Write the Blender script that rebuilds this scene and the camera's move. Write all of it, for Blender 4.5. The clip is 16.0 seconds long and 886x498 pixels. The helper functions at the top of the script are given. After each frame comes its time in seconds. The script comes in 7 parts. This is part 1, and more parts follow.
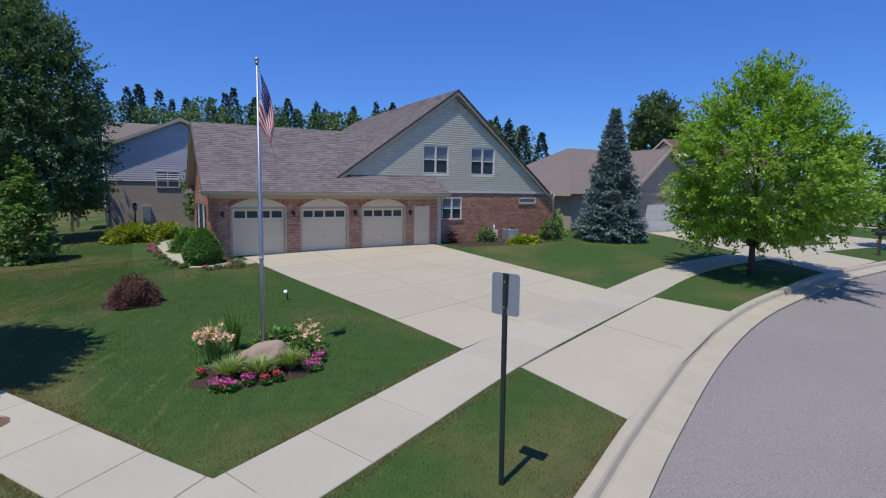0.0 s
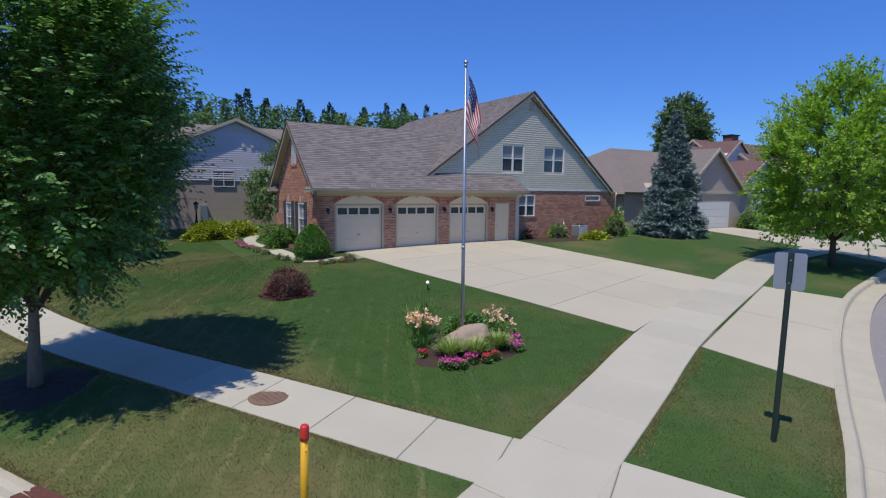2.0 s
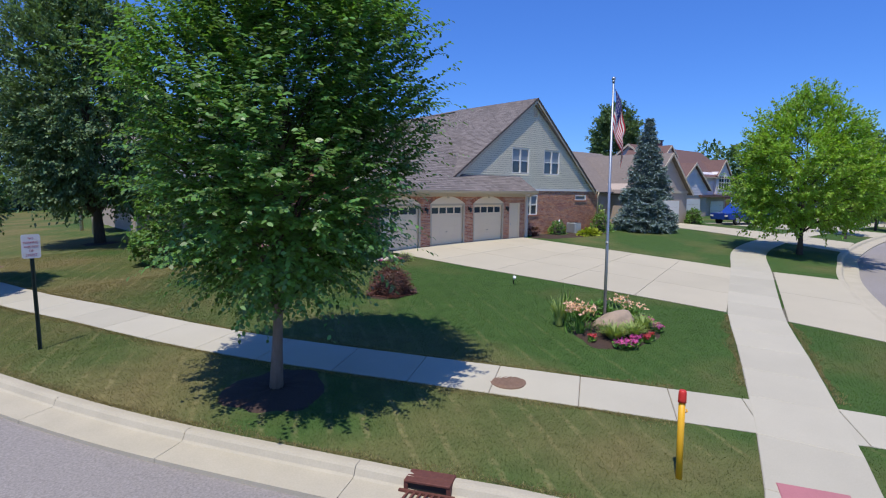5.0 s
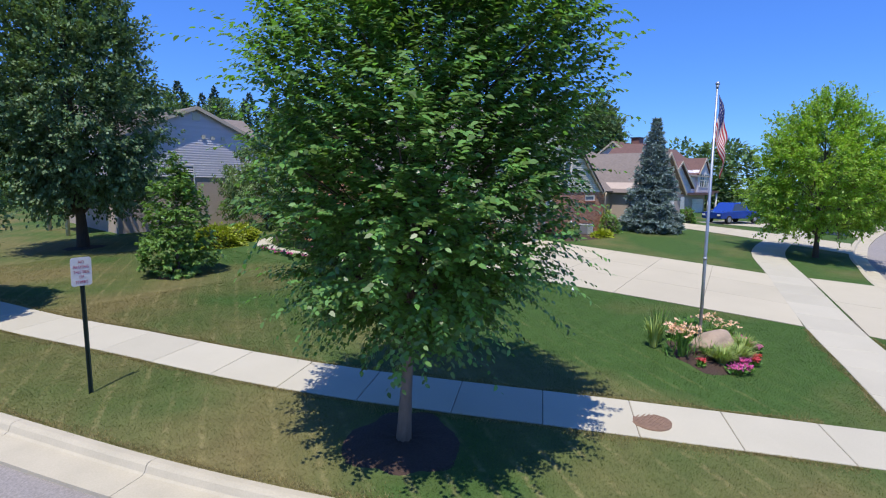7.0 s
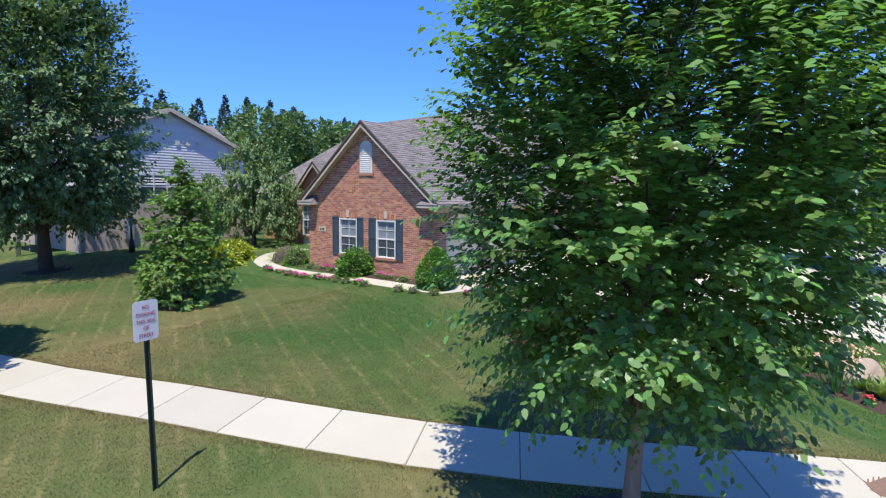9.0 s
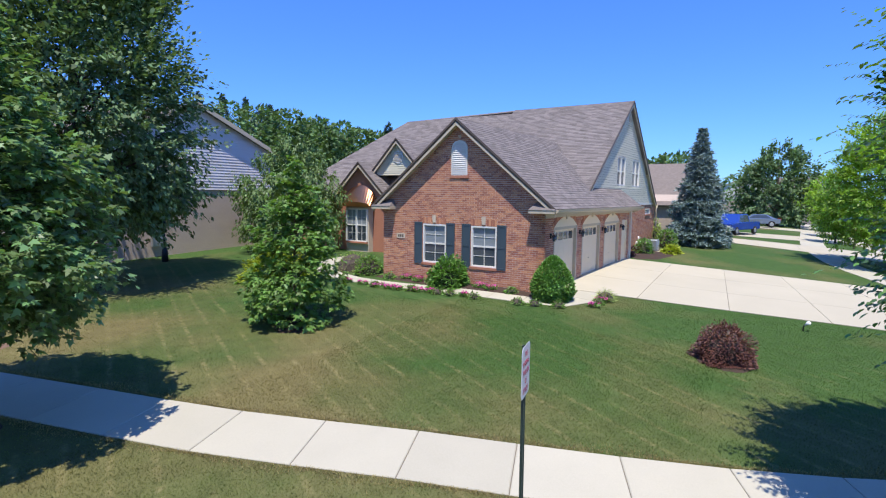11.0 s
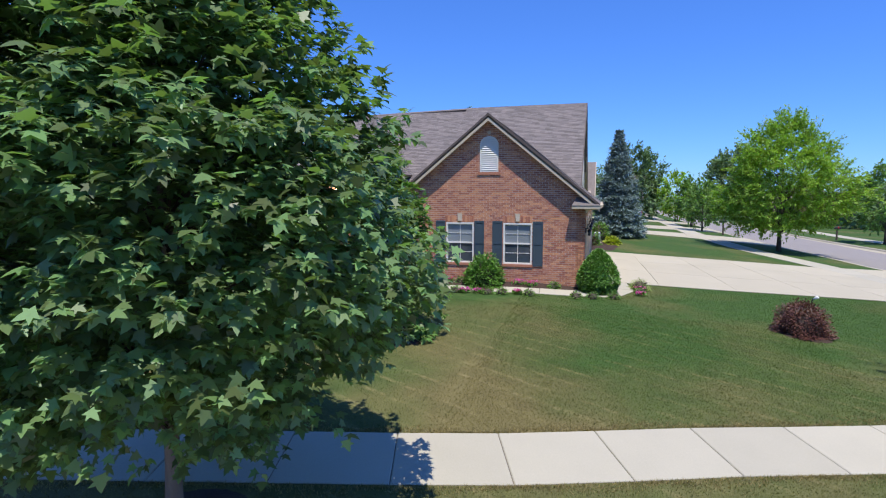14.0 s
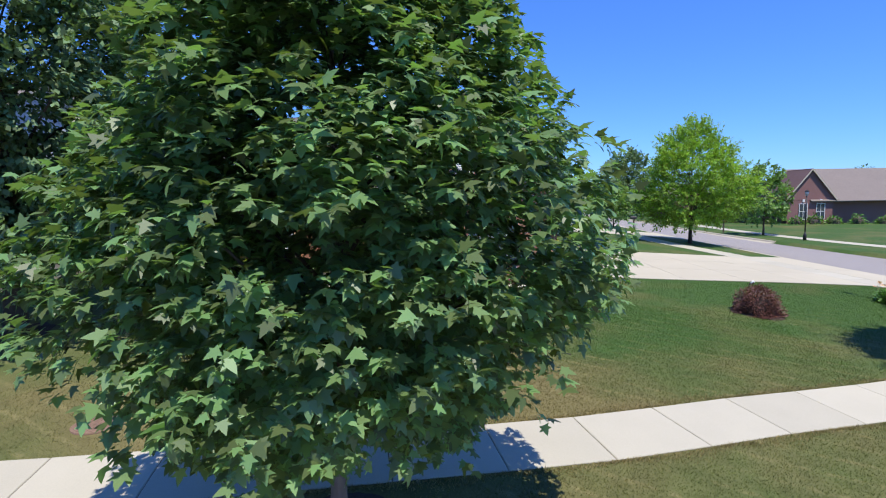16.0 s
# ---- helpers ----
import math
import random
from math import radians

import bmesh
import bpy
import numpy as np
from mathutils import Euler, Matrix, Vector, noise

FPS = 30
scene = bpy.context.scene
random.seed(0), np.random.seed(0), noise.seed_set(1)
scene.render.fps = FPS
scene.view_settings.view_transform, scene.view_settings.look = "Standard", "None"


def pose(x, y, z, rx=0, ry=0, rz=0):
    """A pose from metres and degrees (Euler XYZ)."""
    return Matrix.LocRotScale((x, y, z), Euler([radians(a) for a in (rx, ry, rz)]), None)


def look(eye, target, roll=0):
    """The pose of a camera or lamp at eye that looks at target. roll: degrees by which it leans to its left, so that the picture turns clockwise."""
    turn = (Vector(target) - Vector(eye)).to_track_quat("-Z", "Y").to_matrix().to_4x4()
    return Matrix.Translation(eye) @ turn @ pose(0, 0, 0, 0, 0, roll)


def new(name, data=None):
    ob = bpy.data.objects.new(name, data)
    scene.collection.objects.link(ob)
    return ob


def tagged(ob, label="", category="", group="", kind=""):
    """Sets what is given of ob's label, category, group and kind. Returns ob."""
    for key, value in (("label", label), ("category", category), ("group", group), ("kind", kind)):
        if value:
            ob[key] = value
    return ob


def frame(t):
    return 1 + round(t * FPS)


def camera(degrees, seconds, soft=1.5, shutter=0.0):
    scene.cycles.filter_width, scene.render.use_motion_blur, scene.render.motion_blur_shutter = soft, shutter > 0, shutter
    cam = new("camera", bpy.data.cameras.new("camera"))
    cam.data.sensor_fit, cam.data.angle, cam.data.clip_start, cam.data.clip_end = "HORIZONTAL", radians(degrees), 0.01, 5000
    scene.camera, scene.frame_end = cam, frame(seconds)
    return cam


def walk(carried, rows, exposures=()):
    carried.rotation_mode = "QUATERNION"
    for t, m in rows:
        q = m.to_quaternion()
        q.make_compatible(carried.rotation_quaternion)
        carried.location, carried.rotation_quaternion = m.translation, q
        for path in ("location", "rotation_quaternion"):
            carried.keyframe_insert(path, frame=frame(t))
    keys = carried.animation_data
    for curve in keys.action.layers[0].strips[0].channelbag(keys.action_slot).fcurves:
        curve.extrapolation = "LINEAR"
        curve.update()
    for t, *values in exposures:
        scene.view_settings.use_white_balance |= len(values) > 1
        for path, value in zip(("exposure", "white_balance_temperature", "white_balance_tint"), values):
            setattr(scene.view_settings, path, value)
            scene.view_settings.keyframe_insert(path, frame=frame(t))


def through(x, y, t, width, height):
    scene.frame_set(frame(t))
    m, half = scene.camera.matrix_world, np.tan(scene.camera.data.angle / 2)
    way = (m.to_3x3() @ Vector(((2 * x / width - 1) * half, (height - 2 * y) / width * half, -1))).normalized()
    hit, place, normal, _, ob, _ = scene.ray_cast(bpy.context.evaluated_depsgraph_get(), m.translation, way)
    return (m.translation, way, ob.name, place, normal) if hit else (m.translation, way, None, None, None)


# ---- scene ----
cam = camera(77.4, 16.0, soft=1.15)
PATH = [
    (0, (-2.869, -25.68, 3.03), (-1.898, -23.944, 2.819), 0.7),
    (0.5, (-4.098, -25.272, 2.971), (-3.112, -23.544, 2.762), 1.0),
    (1, (-5.375, -24.886, 2.891), (-4.378, -23.164, 2.682), 0.7),
    (1.5, (-6.57, -24.486, 2.825), (-5.564, -22.77, 2.618), 0.8),
    (2, (-7.754, -24.051, 2.786), (-6.738, -22.341, 2.58), 0.6),
    (2.5, (-8.939, -23.669, 2.785), (-7.917, -21.962, 2.58), 0.4),
    (3, (-10.11, -23.234, 2.759), (-8.997, -21.585, 2.552), 0.8),
    (3.5, (-11.2, -22.76, 2.718), (-10.025, -21.155, 2.512), 0.7),
    (4, (-12.264, -22.259, 2.743), (-11.031, -20.698, 2.536), 0.5),
    (4.5, (-13.245, -21.698, 2.785), (-11.961, -20.179, 2.579), 0.4),
    (5, (-14.006, -20.967, 2.788), (-12.68, -19.484, 2.583), 0.5),
    (7.5, (-15.737, -16.35, 3.304), (-14.246, -15.037, 3.076), 1.1),
    (8, (-15.911, -15.19, 3.272), (-14.367, -13.936, 3.061), 1.3),
    (8.5, (-15.987, -13.982, 3.232), (-14.416, -12.762, 3.029), 1.3),
    (9, (-16.081, -12.818, 3.225), (-14.501, -11.607, 3.029), 0.7),
    (9.5, (-16.36, -11.53, 3.283), (-14.774, -10.33, 3.081), 0.3),
    (10, (-16.868, -10.152, 3.318), (-15.257, -8.984, 3.117), 0.5),
    (12.5, (-19.315, -3.538, 3.199), (-17.52, -2.676, 3.01), 0.3),
    (13, (-19.729, -2.467, 3.225), (-17.888, -1.71, 3.034), 0.2),
    (13.5, (-20.057, -1.471, 3.202), (-18.178, -0.814, 3.012), -0.0),
    (14, (-20.269, -0.514, 3.169), (-18.353, 0.03, 2.978), -0.0),
    (14.5, (-20.502, 0.248, 3.179), (-18.561, 0.692, 2.989), -0.3),
    (15, (-20.8, 0.973, 3.229), (-18.844, 1.347, 3.041), -0.6),
    (15.5, (-21.08, 1.683, 3.231), (-19.109, 1.974, 3.049), -0.9),
    (16, (-21.234, 2.36, 3.203), (-19.252, 2.545, 3.015), -0.8),
]
walk(cam, [(t, look(eye, target, roll)) for t, eye, target, roll in PATH],
     exposures=[(0, -0.27), (2, -0.22), (3, -0.12), (5, 0.0), (8, 0.42), (10, 0.66), (12.5, 0.18), (14, 0.26), (16, 0.4)])

# ---- sky and sun ----
TO_SUN = Vector((-0.336, -0.176, 0.925)).normalized()
world = bpy.data.worlds.new("sky")
scene.world = world
world.use_nodes = True
wn = world.node_tree
wn.nodes.clear()
sky = wn.nodes.new("ShaderNodeTexSky")
sky.sky_type = 'NISHITA'
sky.sun_disc = False
sky.sun_elevation = math.asin(TO_SUN.z)
sky.sun_rotation = math.atan2(TO_SUN.x, TO_SUN.y)
sky.air_density, sky.dust_density, sky.ozone_density = 1.0, 0.0, 3.0
bg = wn.nodes.new("ShaderNodeBackground")
bg.inputs["Strength"].default_value = 0.135
wo = wn.nodes.new("ShaderNodeOutputWorld")
deep = wn.nodes.new("ShaderNodeMix")
deep.data_type, deep.blend_type = 'RGBA', 'MULTIPLY'
deep.inputs["Factor"].default_value = 1.0
deep.inputs["B"].default_value = (0.46, 0.78, 1.37, 1)
haze = wn.nodes.new("ShaderNodeMix")
haze.data_type = 'RGBA'
haze.inputs["Factor"].default_value = 0.35
haze.inputs["B"].default_value = (0.28, 1.08, 4.8, 1)
wn.links.new(sky.outputs[0], deep.inputs["A"])
wn.links.new(deep.outputs["Result"], haze.inputs["A"])
wn.links.new(haze.outputs["Result"], bg.inputs[0])
wn.links.new(bg.outputs[0], wo.inputs[0])
sun_data = bpy.data.lights.new("sun", 'SUN')
sun_data.energy, sun_data.angle, sun_data.color = 4.25, radians(0.53), (1.0, 0.95, 0.88)
sun = new("sun", sun_data)
sun.matrix_world = look(TO_SUN * 60, (0, 0, 0))

# ---- materials ----
def material(name, colour, rough=0.8, fine=(0, 0), broad=(0, 0), island=0.0, per_object=0.0, bump=(0, 0), metal=0.0,
             spec=0.5, second=None, through=0.0, stretch=None, hue=0.0, coat=0.0):
    """Principled surface: fine and broad (scale, amount) brightness noise, random tint by piece, bump (scale, strength),
    second (colour, scale, lo, hi) patches of another colour, through: share of light let through thin leaves."""
    m = bpy.data.materials.new(name)
    m.use_nodes = True
    nt = m.node_tree
    N, L = nt.nodes, nt.links
    p = N["Principled BSDF"]
    p.inputs["Roughness"].default_value = rough
    p.inputs["Metallic"].default_value = metal
    p.inputs["Specular IOR Level"].default_value = spec
    p.inputs["Coat Weight"].default_value = coat
    tc = N.new("ShaderNodeTexCoord")
    co = tc.outputs["Object"]
    if stretch:
        mp = N.new("ShaderNodeMapping")
        mp.inputs["Scale"].default_value = stretch
        L.new(co, mp.inputs[0])
        co = mp.outputs[0]

    def noise_tex(scale, detail=4.0):
        n = N.new("ShaderNodeTexNoise")
        n.inputs["Scale"].default_value = scale
        n.inputs["Detail"].default_value = detail
        L.new(co, n.inputs["Vector"])
        return n.outputs[0]

    def swing(socket, amount, add_to):
        a = N.new("ShaderNodeMath")
        a.operation = 'MULTIPLY_ADD'
        L.new(socket, a.inputs[0])
        a.inputs[1].default_value = 2 * amount
        if add_to is None:
            a.inputs[2].default_value = 1 - amount
        else:
            b = N.new("ShaderNodeMath")
            b.operation = 'SUBTRACT'
            L.new(add_to, b.inputs[0])
            b.inputs[1].default_value = amount
            L.new(b.outputs[0], a.inputs[2])
        return a.outputs[0]

    val = None
    if fine[1]:
        val = swing(noise_tex(fine[0]), fine[1], val)
    if broad[1]:
        val = swing(noise_tex(broad[0], 3.0), broad[1], val)
    rnd = None
    if island:
        g = N.new("ShaderNodeNewGeometry")
        rnd = g.outputs["Random Per Island"]
        val = swing(rnd, island, val)
    if per_object:
        o = N.new("ShaderNodeObjectInfo")
        rnd = o.outputs["Random"]
        val = swing(rnd, per_object, val)
    hsv = N.new("ShaderNodeHueSaturation")
    hsv.inputs["Color"].default_value = (*colour, 1)
    if second:
        mix = N.new("ShaderNodeMix")
        mix.data_type = 'RGBA'
        ramp = N.new("ShaderNodeMapRange")
        ramp.inputs[1].default_value, ramp.inputs[2].default_value = second[2], second[3]
        L.new(noise_tex(second[1], 5.0), ramp.inputs[0])
        L.new(ramp.outputs[0], mix.inputs["Factor"])
        mix.inputs["A"].default_value = (*colour, 1)
        mix.inputs["B"].default_value = (*second[0], 1)
        L.new(mix.outputs["Result"], hsv.inputs["Color"])
    if val is not None:
        L.new(val, hsv.inputs["Value"])
    if hue and rnd is not None:
        h = N.new("ShaderNodeMath")
        h.operation = 'MULTIPLY_ADD'
        L.new(rnd, h.inputs[0])
        h.inputs[1].default_value, h.inputs[2].default_value = 2 * hue, 0.5 - hue
        L.new(h.outputs[0], hsv.inputs["Hue"])
    L.new(hsv.outputs[0], p.inputs["Base Color"])
    if bump[1]:
        b = N.new("ShaderNodeBump")
        b.inputs["Strength"].default_value = bump[1]
        b.inputs["Distance"].default_value = 0.02
        L.new(noise_tex(bump[0], 6.0), b.inputs["Height"])
        L.new(b.outputs[0], p.inputs["Normal"])
    if through:
        t = N.new("ShaderNodeBsdfTranslucent")
        bright = N.new("ShaderNodeMix")
        bright.data_type = 'RGBA'
        bright.blend_type = 'MULTIPLY'
        bright.inputs["Factor"].default_value = 1.0
        L.new(hsv.outputs[0], bright.inputs["A"])
        bright.inputs["B"].default_value = (1.5, 1.6, 0.6, 1)
        L.new(bright.outputs["Result"], t.inputs["Color"])
        mx = N.new("ShaderNodeMixShader")
        mx.inputs[0].default_value = through
        L.new(p.outputs[0], mx.inputs[1])
        L.new(t.outputs[0], mx.inputs[2])
        L.new(mx.outputs[0], N["Material Output"].inputs[0])
    return m


def lawn_material(name, colour, island=0.0, through=0.0):
    """Mown grass: green in the east, drier in the west, with thin pale mowing streaks."""
    m = material(name, colour, 0.9, fine=(34, 0.34), broad=(2.4, 0.26), island=island, bump=(70, 0.0 if through else 0.6),
                 second=((0.165, 0.141, 0.058), 0.21, 0.50, 0.80), spec=0.15, through=through)
    nt = m.node_tree
    N, L = nt.nodes, nt.links
    hsv = next(n for n in N if n.type == 'HUE_SAT')
    col = hsv.inputs["Color"].links[0].from_socket
    tc = next(n for n in N if n.type == 'TEX_COORD')

    def value(op, a, b):
        n = N.new("ShaderNodeMath")
        n.operation = op
        for k, q in enumerate((a, b)):
            if isinstance(q, (int, float)):
                n.inputs[k].default_value = q
            else:
                L.new(q, n.inputs[k])
        return n.outputs[0]

    def spread_to(a, lo, hi, top):
        r = N.new("ShaderNodeMapRange")
        r.inputs[1].default_value, r.inputs[2].default_value, r.inputs[4].default_value = lo, hi, top
        L.new(a, r.inputs[0])
        return r.outputs[0]

    def cloud(scale, detail=4.0):
        n = N.new("ShaderNodeTexNoise")
        n.inputs["Scale"].default_value, n.inputs["Detail"].default_value = scale, detail
        L.new(tc.outputs["Object"], n.inputs["Vector"])
        return n.outputs[0]

    # the west lawn is drier than the lawn by the driveway
    dry = next(n for n in N if n.type == 'MAP_RANGE')
    xyz = N.new("ShaderNodeSeparateXYZ")
    L.new(tc.outputs["Object"], xyz.inputs[0])
    L.new(value('ADD', dry.inputs[0].links[0].from_socket, spread_to(xyz.outputs[0], -3.0, -9.5, 0.19)), dry.inputs[0])
    w = N.new("ShaderNodeTexWave")
    w.bands_direction = 'X'
    w.inputs["Scale"].default_value = 0.52
    w.inputs["Distortion"].default_value = 0.9
    w.inputs["Detail"].default_value = 3.0
    w.inputs["Detail Scale"].default_value = 1.3
    mp = N.new("ShaderNodeMapping")
    mp.inputs["Rotation"].default_value = (0, 0, radians(26))
    L.new(tc.outputs["Object"], mp.inputs[0])
    L.new(mp.outputs[0], w.inputs["Vector"])
    streak = value('MULTIPLY', spread_to(w.outputs["Fac"], 0.84, 1.0, 1.0), spread_to(cloud(0.9), 0.36, 0.64, 0.5))
    streak = value('MULTIPLY', streak, spread_to(xyz.outputs[0], 1.0, -7.0, 1.0))
    streak = value('MULTIPLY', streak, spread_to(cloud(7.0, 5.0), 0.38, 0.6, 1.0))
    mix = N.new("ShaderNodeMix")
    mix.data_type = 'RGBA'
    L.new(streak, mix.inputs["Factor"])
    L.new(col, mix.inputs["A"])
    mix.inputs["B"].default_value = (0.30, 0.25, 0.115, 1)
    L.new(mix.outputs["Result"], hsv.inputs["Color"])
    return m


LAWN = lawn_material("lawn", (0.054, 0.102, 0.025))
BLADE = lawn_material("grass_blade", (0.076, 0.142, 0.034), 0.4, 0.3)
STRAW = material("dry_grass_blade", (0.27, 0.22, 0.105), 0.9, broad=(1.5, 0.3), island=0.35, through=0.25, spec=0.15)
ASPHALT = material("asphalt", (0.285, 0.258, 0.238), 0.92, fine=(28, 0.5), broad=(0.35, 0.1), bump=(120, 0.5), spec=0.2)
CONCRETE = material("concrete", (0.455, 0.418, 0.322), 0.9, fine=(45, 0.09), broad=(0.9, 0.08), per_object=0.05, bump=(80, 0.15), spec=0.2)
DRIVE = material("driveway_concrete", (0.47, 0.42, 0.31), 0.9, fine=(30, 0.06), broad=(0.5, 0.09), per_object=0.03, bump=(80, 0.12), spec=0.2)
KERB = material("kerb_concrete", (0.46, 0.41, 0.305), 0.92, fine=(35, 0.12), broad=(1.5, 0.14), bump=(60, 0.3), spec=0.2)
PINK = material("tactile_pink", (0.42, 0.16, 0.17), 0.85, fine=(30, 0.1), broad=(2, 0.1))
# dirt in paving joints; also painted shade between the siding laps
JOINT_LAP_SHADE = material("joint_dirt_lap_shade", (0.16, 0.135, 0.10), 0.95, fine=(20, 0.2))
MORTAR = material("mortar", (0.62, 0.54, 0.45), 0.95, fine=(30, 0.1))
BRICK = material("red_brick", (0.47, 0.215, 0.13), 0.85, fine=(25, 0.15), island=0.3, hue=0.012, bump=(50, 0.4), spec=0.25)
BRICK_ONE = material("red_brick_face", (0.47, 0.215, 0.13), 0.85, fine=(25, 0.15), per_object=0.3, hue=0.012, bump=(50, 0.4), spec=0.25)
TAN_BRICK = material("tan_brick", (0.46, 0.37, 0.30), 0.88, fine=(14, 0.25), broad=(1.0, 0.1), stretch=(1, 1, 3), bump=(12, 0.3))
DARK_BRICK = material("dark_brick", (0.24, 0.12, 0.105), 0.88, fine=(14, 0.25), stretch=(1, 1, 3))
SHINGLE = material("shingle", (0.205, 0.178, 0.165), 0.92, fine=(40, 0.25), broad=(0.6, 0.08), island=0.2, bump=(90, 0.5), spec=0.2)
SHINGLE_FAR = material("far_shingle", (0.20, 0.165, 0.14), 0.92, fine=(5, 0.3), broad=(0.5, 0.1), stretch=(1, 1, 2))
SHINGLE_BROWN = material("brown_shingle", (0.15, 0.085, 0.072), 0.92, fine=(5, 0.3), broad=(0.5, 0.1))
SIDING = material("cream_siding", (0.64, 0.60, 0.45), 0.6, fine=(3, 0.03), broad=(0.6, 0.04), island=0.03)
SIDING_GREY = material("grey_siding", (0.66, 0.62, 0.62), 0.6, broad=(0.5, 0.05), island=0.05)
TRIM = material("tan_trim", (0.52, 0.44, 0.32), 0.6, broad=(1, 0.05))
WHITE = material("white_paint", (0.74, 0.72, 0.66), 0.5, broad=(1.5, 0.04))
DOOR = material("garage_door_paint", (0.80, 0.66, 0.46), 0.5, broad=(0.8, 0.04))
DARKTRIM = material("dark_fascia", (0.10, 0.075, 0.06), 0.6, broad=(2, 0.1))
SHUTTER = material("slate_blue_shutter", (0.045, 0.07, 0.09), 0.55, broad=(3, 0.1))
STONE = material("limestone", (0.55, 0.47, 0.36), 0.85, fine=(20, 0.1))
COPPER = material("copper", (0.75, 0.33, 0.16), 0.32, fine=(3, 0.15), metal=1.0)
STEEL = material("galvanised_steel", (0.42, 0.44, 0.45), 0.5, fine=(12, 0.1), metal=0.75)
ALU = material("brushed_aluminium", (0.40, 0.43, 0.47), 0.48, fine=(10, 0.06), metal=0.8)
GREENPOST = material("green_post", (0.03, 0.05, 0.04), 0.5, fine=(12, 0.15), metal=0.3)
BLACK = material("black_metal", (0.015, 0.015, 0.016), 0.5, broad=(4, 0.1))
GLASS = material("dark_window_glass", (0.05, 0.065, 0.08), 0.05, broad=(0.7, 0.15), spec=0.8)
CURTAIN = material("blind_behind_glass", (0.22, 0.25, 0.27), 0.3, broad=(1, 0.1), spec=0.6, coat=0.4)
YELLOW = material("yellow_plastic", (0.75, 0.40, 0.015), 0.45, broad=(4, 0.06))
RED = material("red_plastic", (0.55, 0.03, 0.02), 0.45, broad=(4, 0.08))
SIGN = material("sign_white", (0.72, 0.71, 0.70), 0.4, broad=(5, 0.04))
SIGNRED = material("sign_red", (0.42, 0.06, 0.12), 0.5)
FLAGRED = material("flag_red", (0.48, 0.04, 0.06), 0.8, fine=(60, 0.08), through=0.2)
FLAGWHITE = material("flag_white", (0.72, 0.68, 0.66), 0.8, fine=(60, 0.05), through=0.2)
FLAGBLUE = material("flag_blue", (0.03, 0.04, 0.16), 0.8, fine=(60, 0.1))
RUST = material("rusted_iron", (0.15, 0.055, 0.04), 0.8, fine=(18, 0.35), bump=(40, 0.4), metal=0.3)
MANHOLE = material("manhole_iron_and_dirt", (0.24, 0.15, 0.10), 0.85, fine=(14, 0.35), bump=(40, 0.5), metal=0.2)
# bark mulch; also colours the shade ring under the small maple
MULCH_AND_SHADE = material("mulch", (0.055, 0.032, 0.022), 0.95, fine=(25, 0.5), bump=(30, 1.0))
ROCK = material("boulder_stone", (0.36, 0.27, 0.19), 0.9, fine=(12, 0.2), broad=(2, 0.15), bump=(14, 0.7))
BARK = material("bark", (0.20, 0.155, 0.12), 0.95, fine=(14, 0.4), bump=(14, 1.0), stretch=(1, 1, 0.25))
BARK_DARK = material("dark_bark", (0.085, 0.065, 0.05), 0.95, fine=(14, 0.4), bump=(14, 1.0), stretch=(1, 1, 0.25))
ELM_LEAF = material("elm_leaf", (0.125, 0.235, 0.062), 0.38, island=0.5, hue=0.02, through=0.36, spec=0.5)
MAPLE_LEAF = material("maple_leaf", (0.145, 0.232, 0.085), 0.44, island=0.5, hue=0.025, through=0.33, spec=0.55)
OAK_LEAF = material("oak_leaf", (0.14, 0.215, 0.095), 0.6, island=0.4, hue=0.015, through=0.2, spec=0.35)
BRIGHT_LEAF = material("bright_leaf", (0.25, 0.38, 0.055), 0.5, island=0.35, hue=0.015, through=0.42)
MID_LEAF = material("mid_leaf", (0.145, 0.255, 0.055), 0.5, island=0.35, hue=0.015, through=0.3)
WEEP_LEAF = material("weeping_leaf", (0.15, 0.23, 0.075), 0.55, island=0.3, hue=0.01, through=0.25)
SPRUCE = material("blue_spruce_needles", (0.19, 0.26, 0.255), 0.6, island=0.4, hue=0.01, through=0.1)
DARK_CONIFER = material("dark_conifer", (0.085, 0.13, 0.09), 0.7, island=0.35)
FAR_GREEN = material("far_foliage", (0.115, 0.19, 0.07), 0.8, island=0.4, hue=0.02, through=0.2)
BOX_GREEN = material("clipped_shrub_leaf", (0.125, 0.26, 0.045), 0.45, island=0.4, through=0.15)
LIME_LEAF = material("lime_leaf", (0.30, 0.35, 0.03), 0.5, island=0.3, through=0.25)
RED_LEAF = material("japanese_maple_leaf", (0.15, 0.062, 0.05), 0.5, island=0.45, hue=0.015, through=0.25)
GREY_LEAF = material("grey_green_leaf", (0.30, 0.38, 0.11), 0.6, island=0.3, through=0.2)
PINK_PETAL = material("pink_petal", (0.62, 0.10, 0.36), 0.6, island=0.25, hue=0.02, through=0.2)
CORAL_PETAL = material("coral_petal", (0.65, 0.09, 0.10), 0.6, island=0.25, hue=0.02, through=0.2)
PEACH_PETAL = material("peach_petal", (0.80, 0.52, 0.36), 0.6, island=0.15, hue=0.01, through=0.2)
BLUE_CAR = material("blue_car_paint", (0.02, 0.06, 0.32), 0.25, coat=1.0)
SILVER_CAR = material("silver_blue_car_paint", (0.22, 0.27, 0.36), 0.25, metal=0.4, coat=1.0)
TYRE = material("tyre_rubber", (0.015, 0.015, 0.015), 0.85)

# ---- building helpers ----
rng = np.random.default_rng(7)


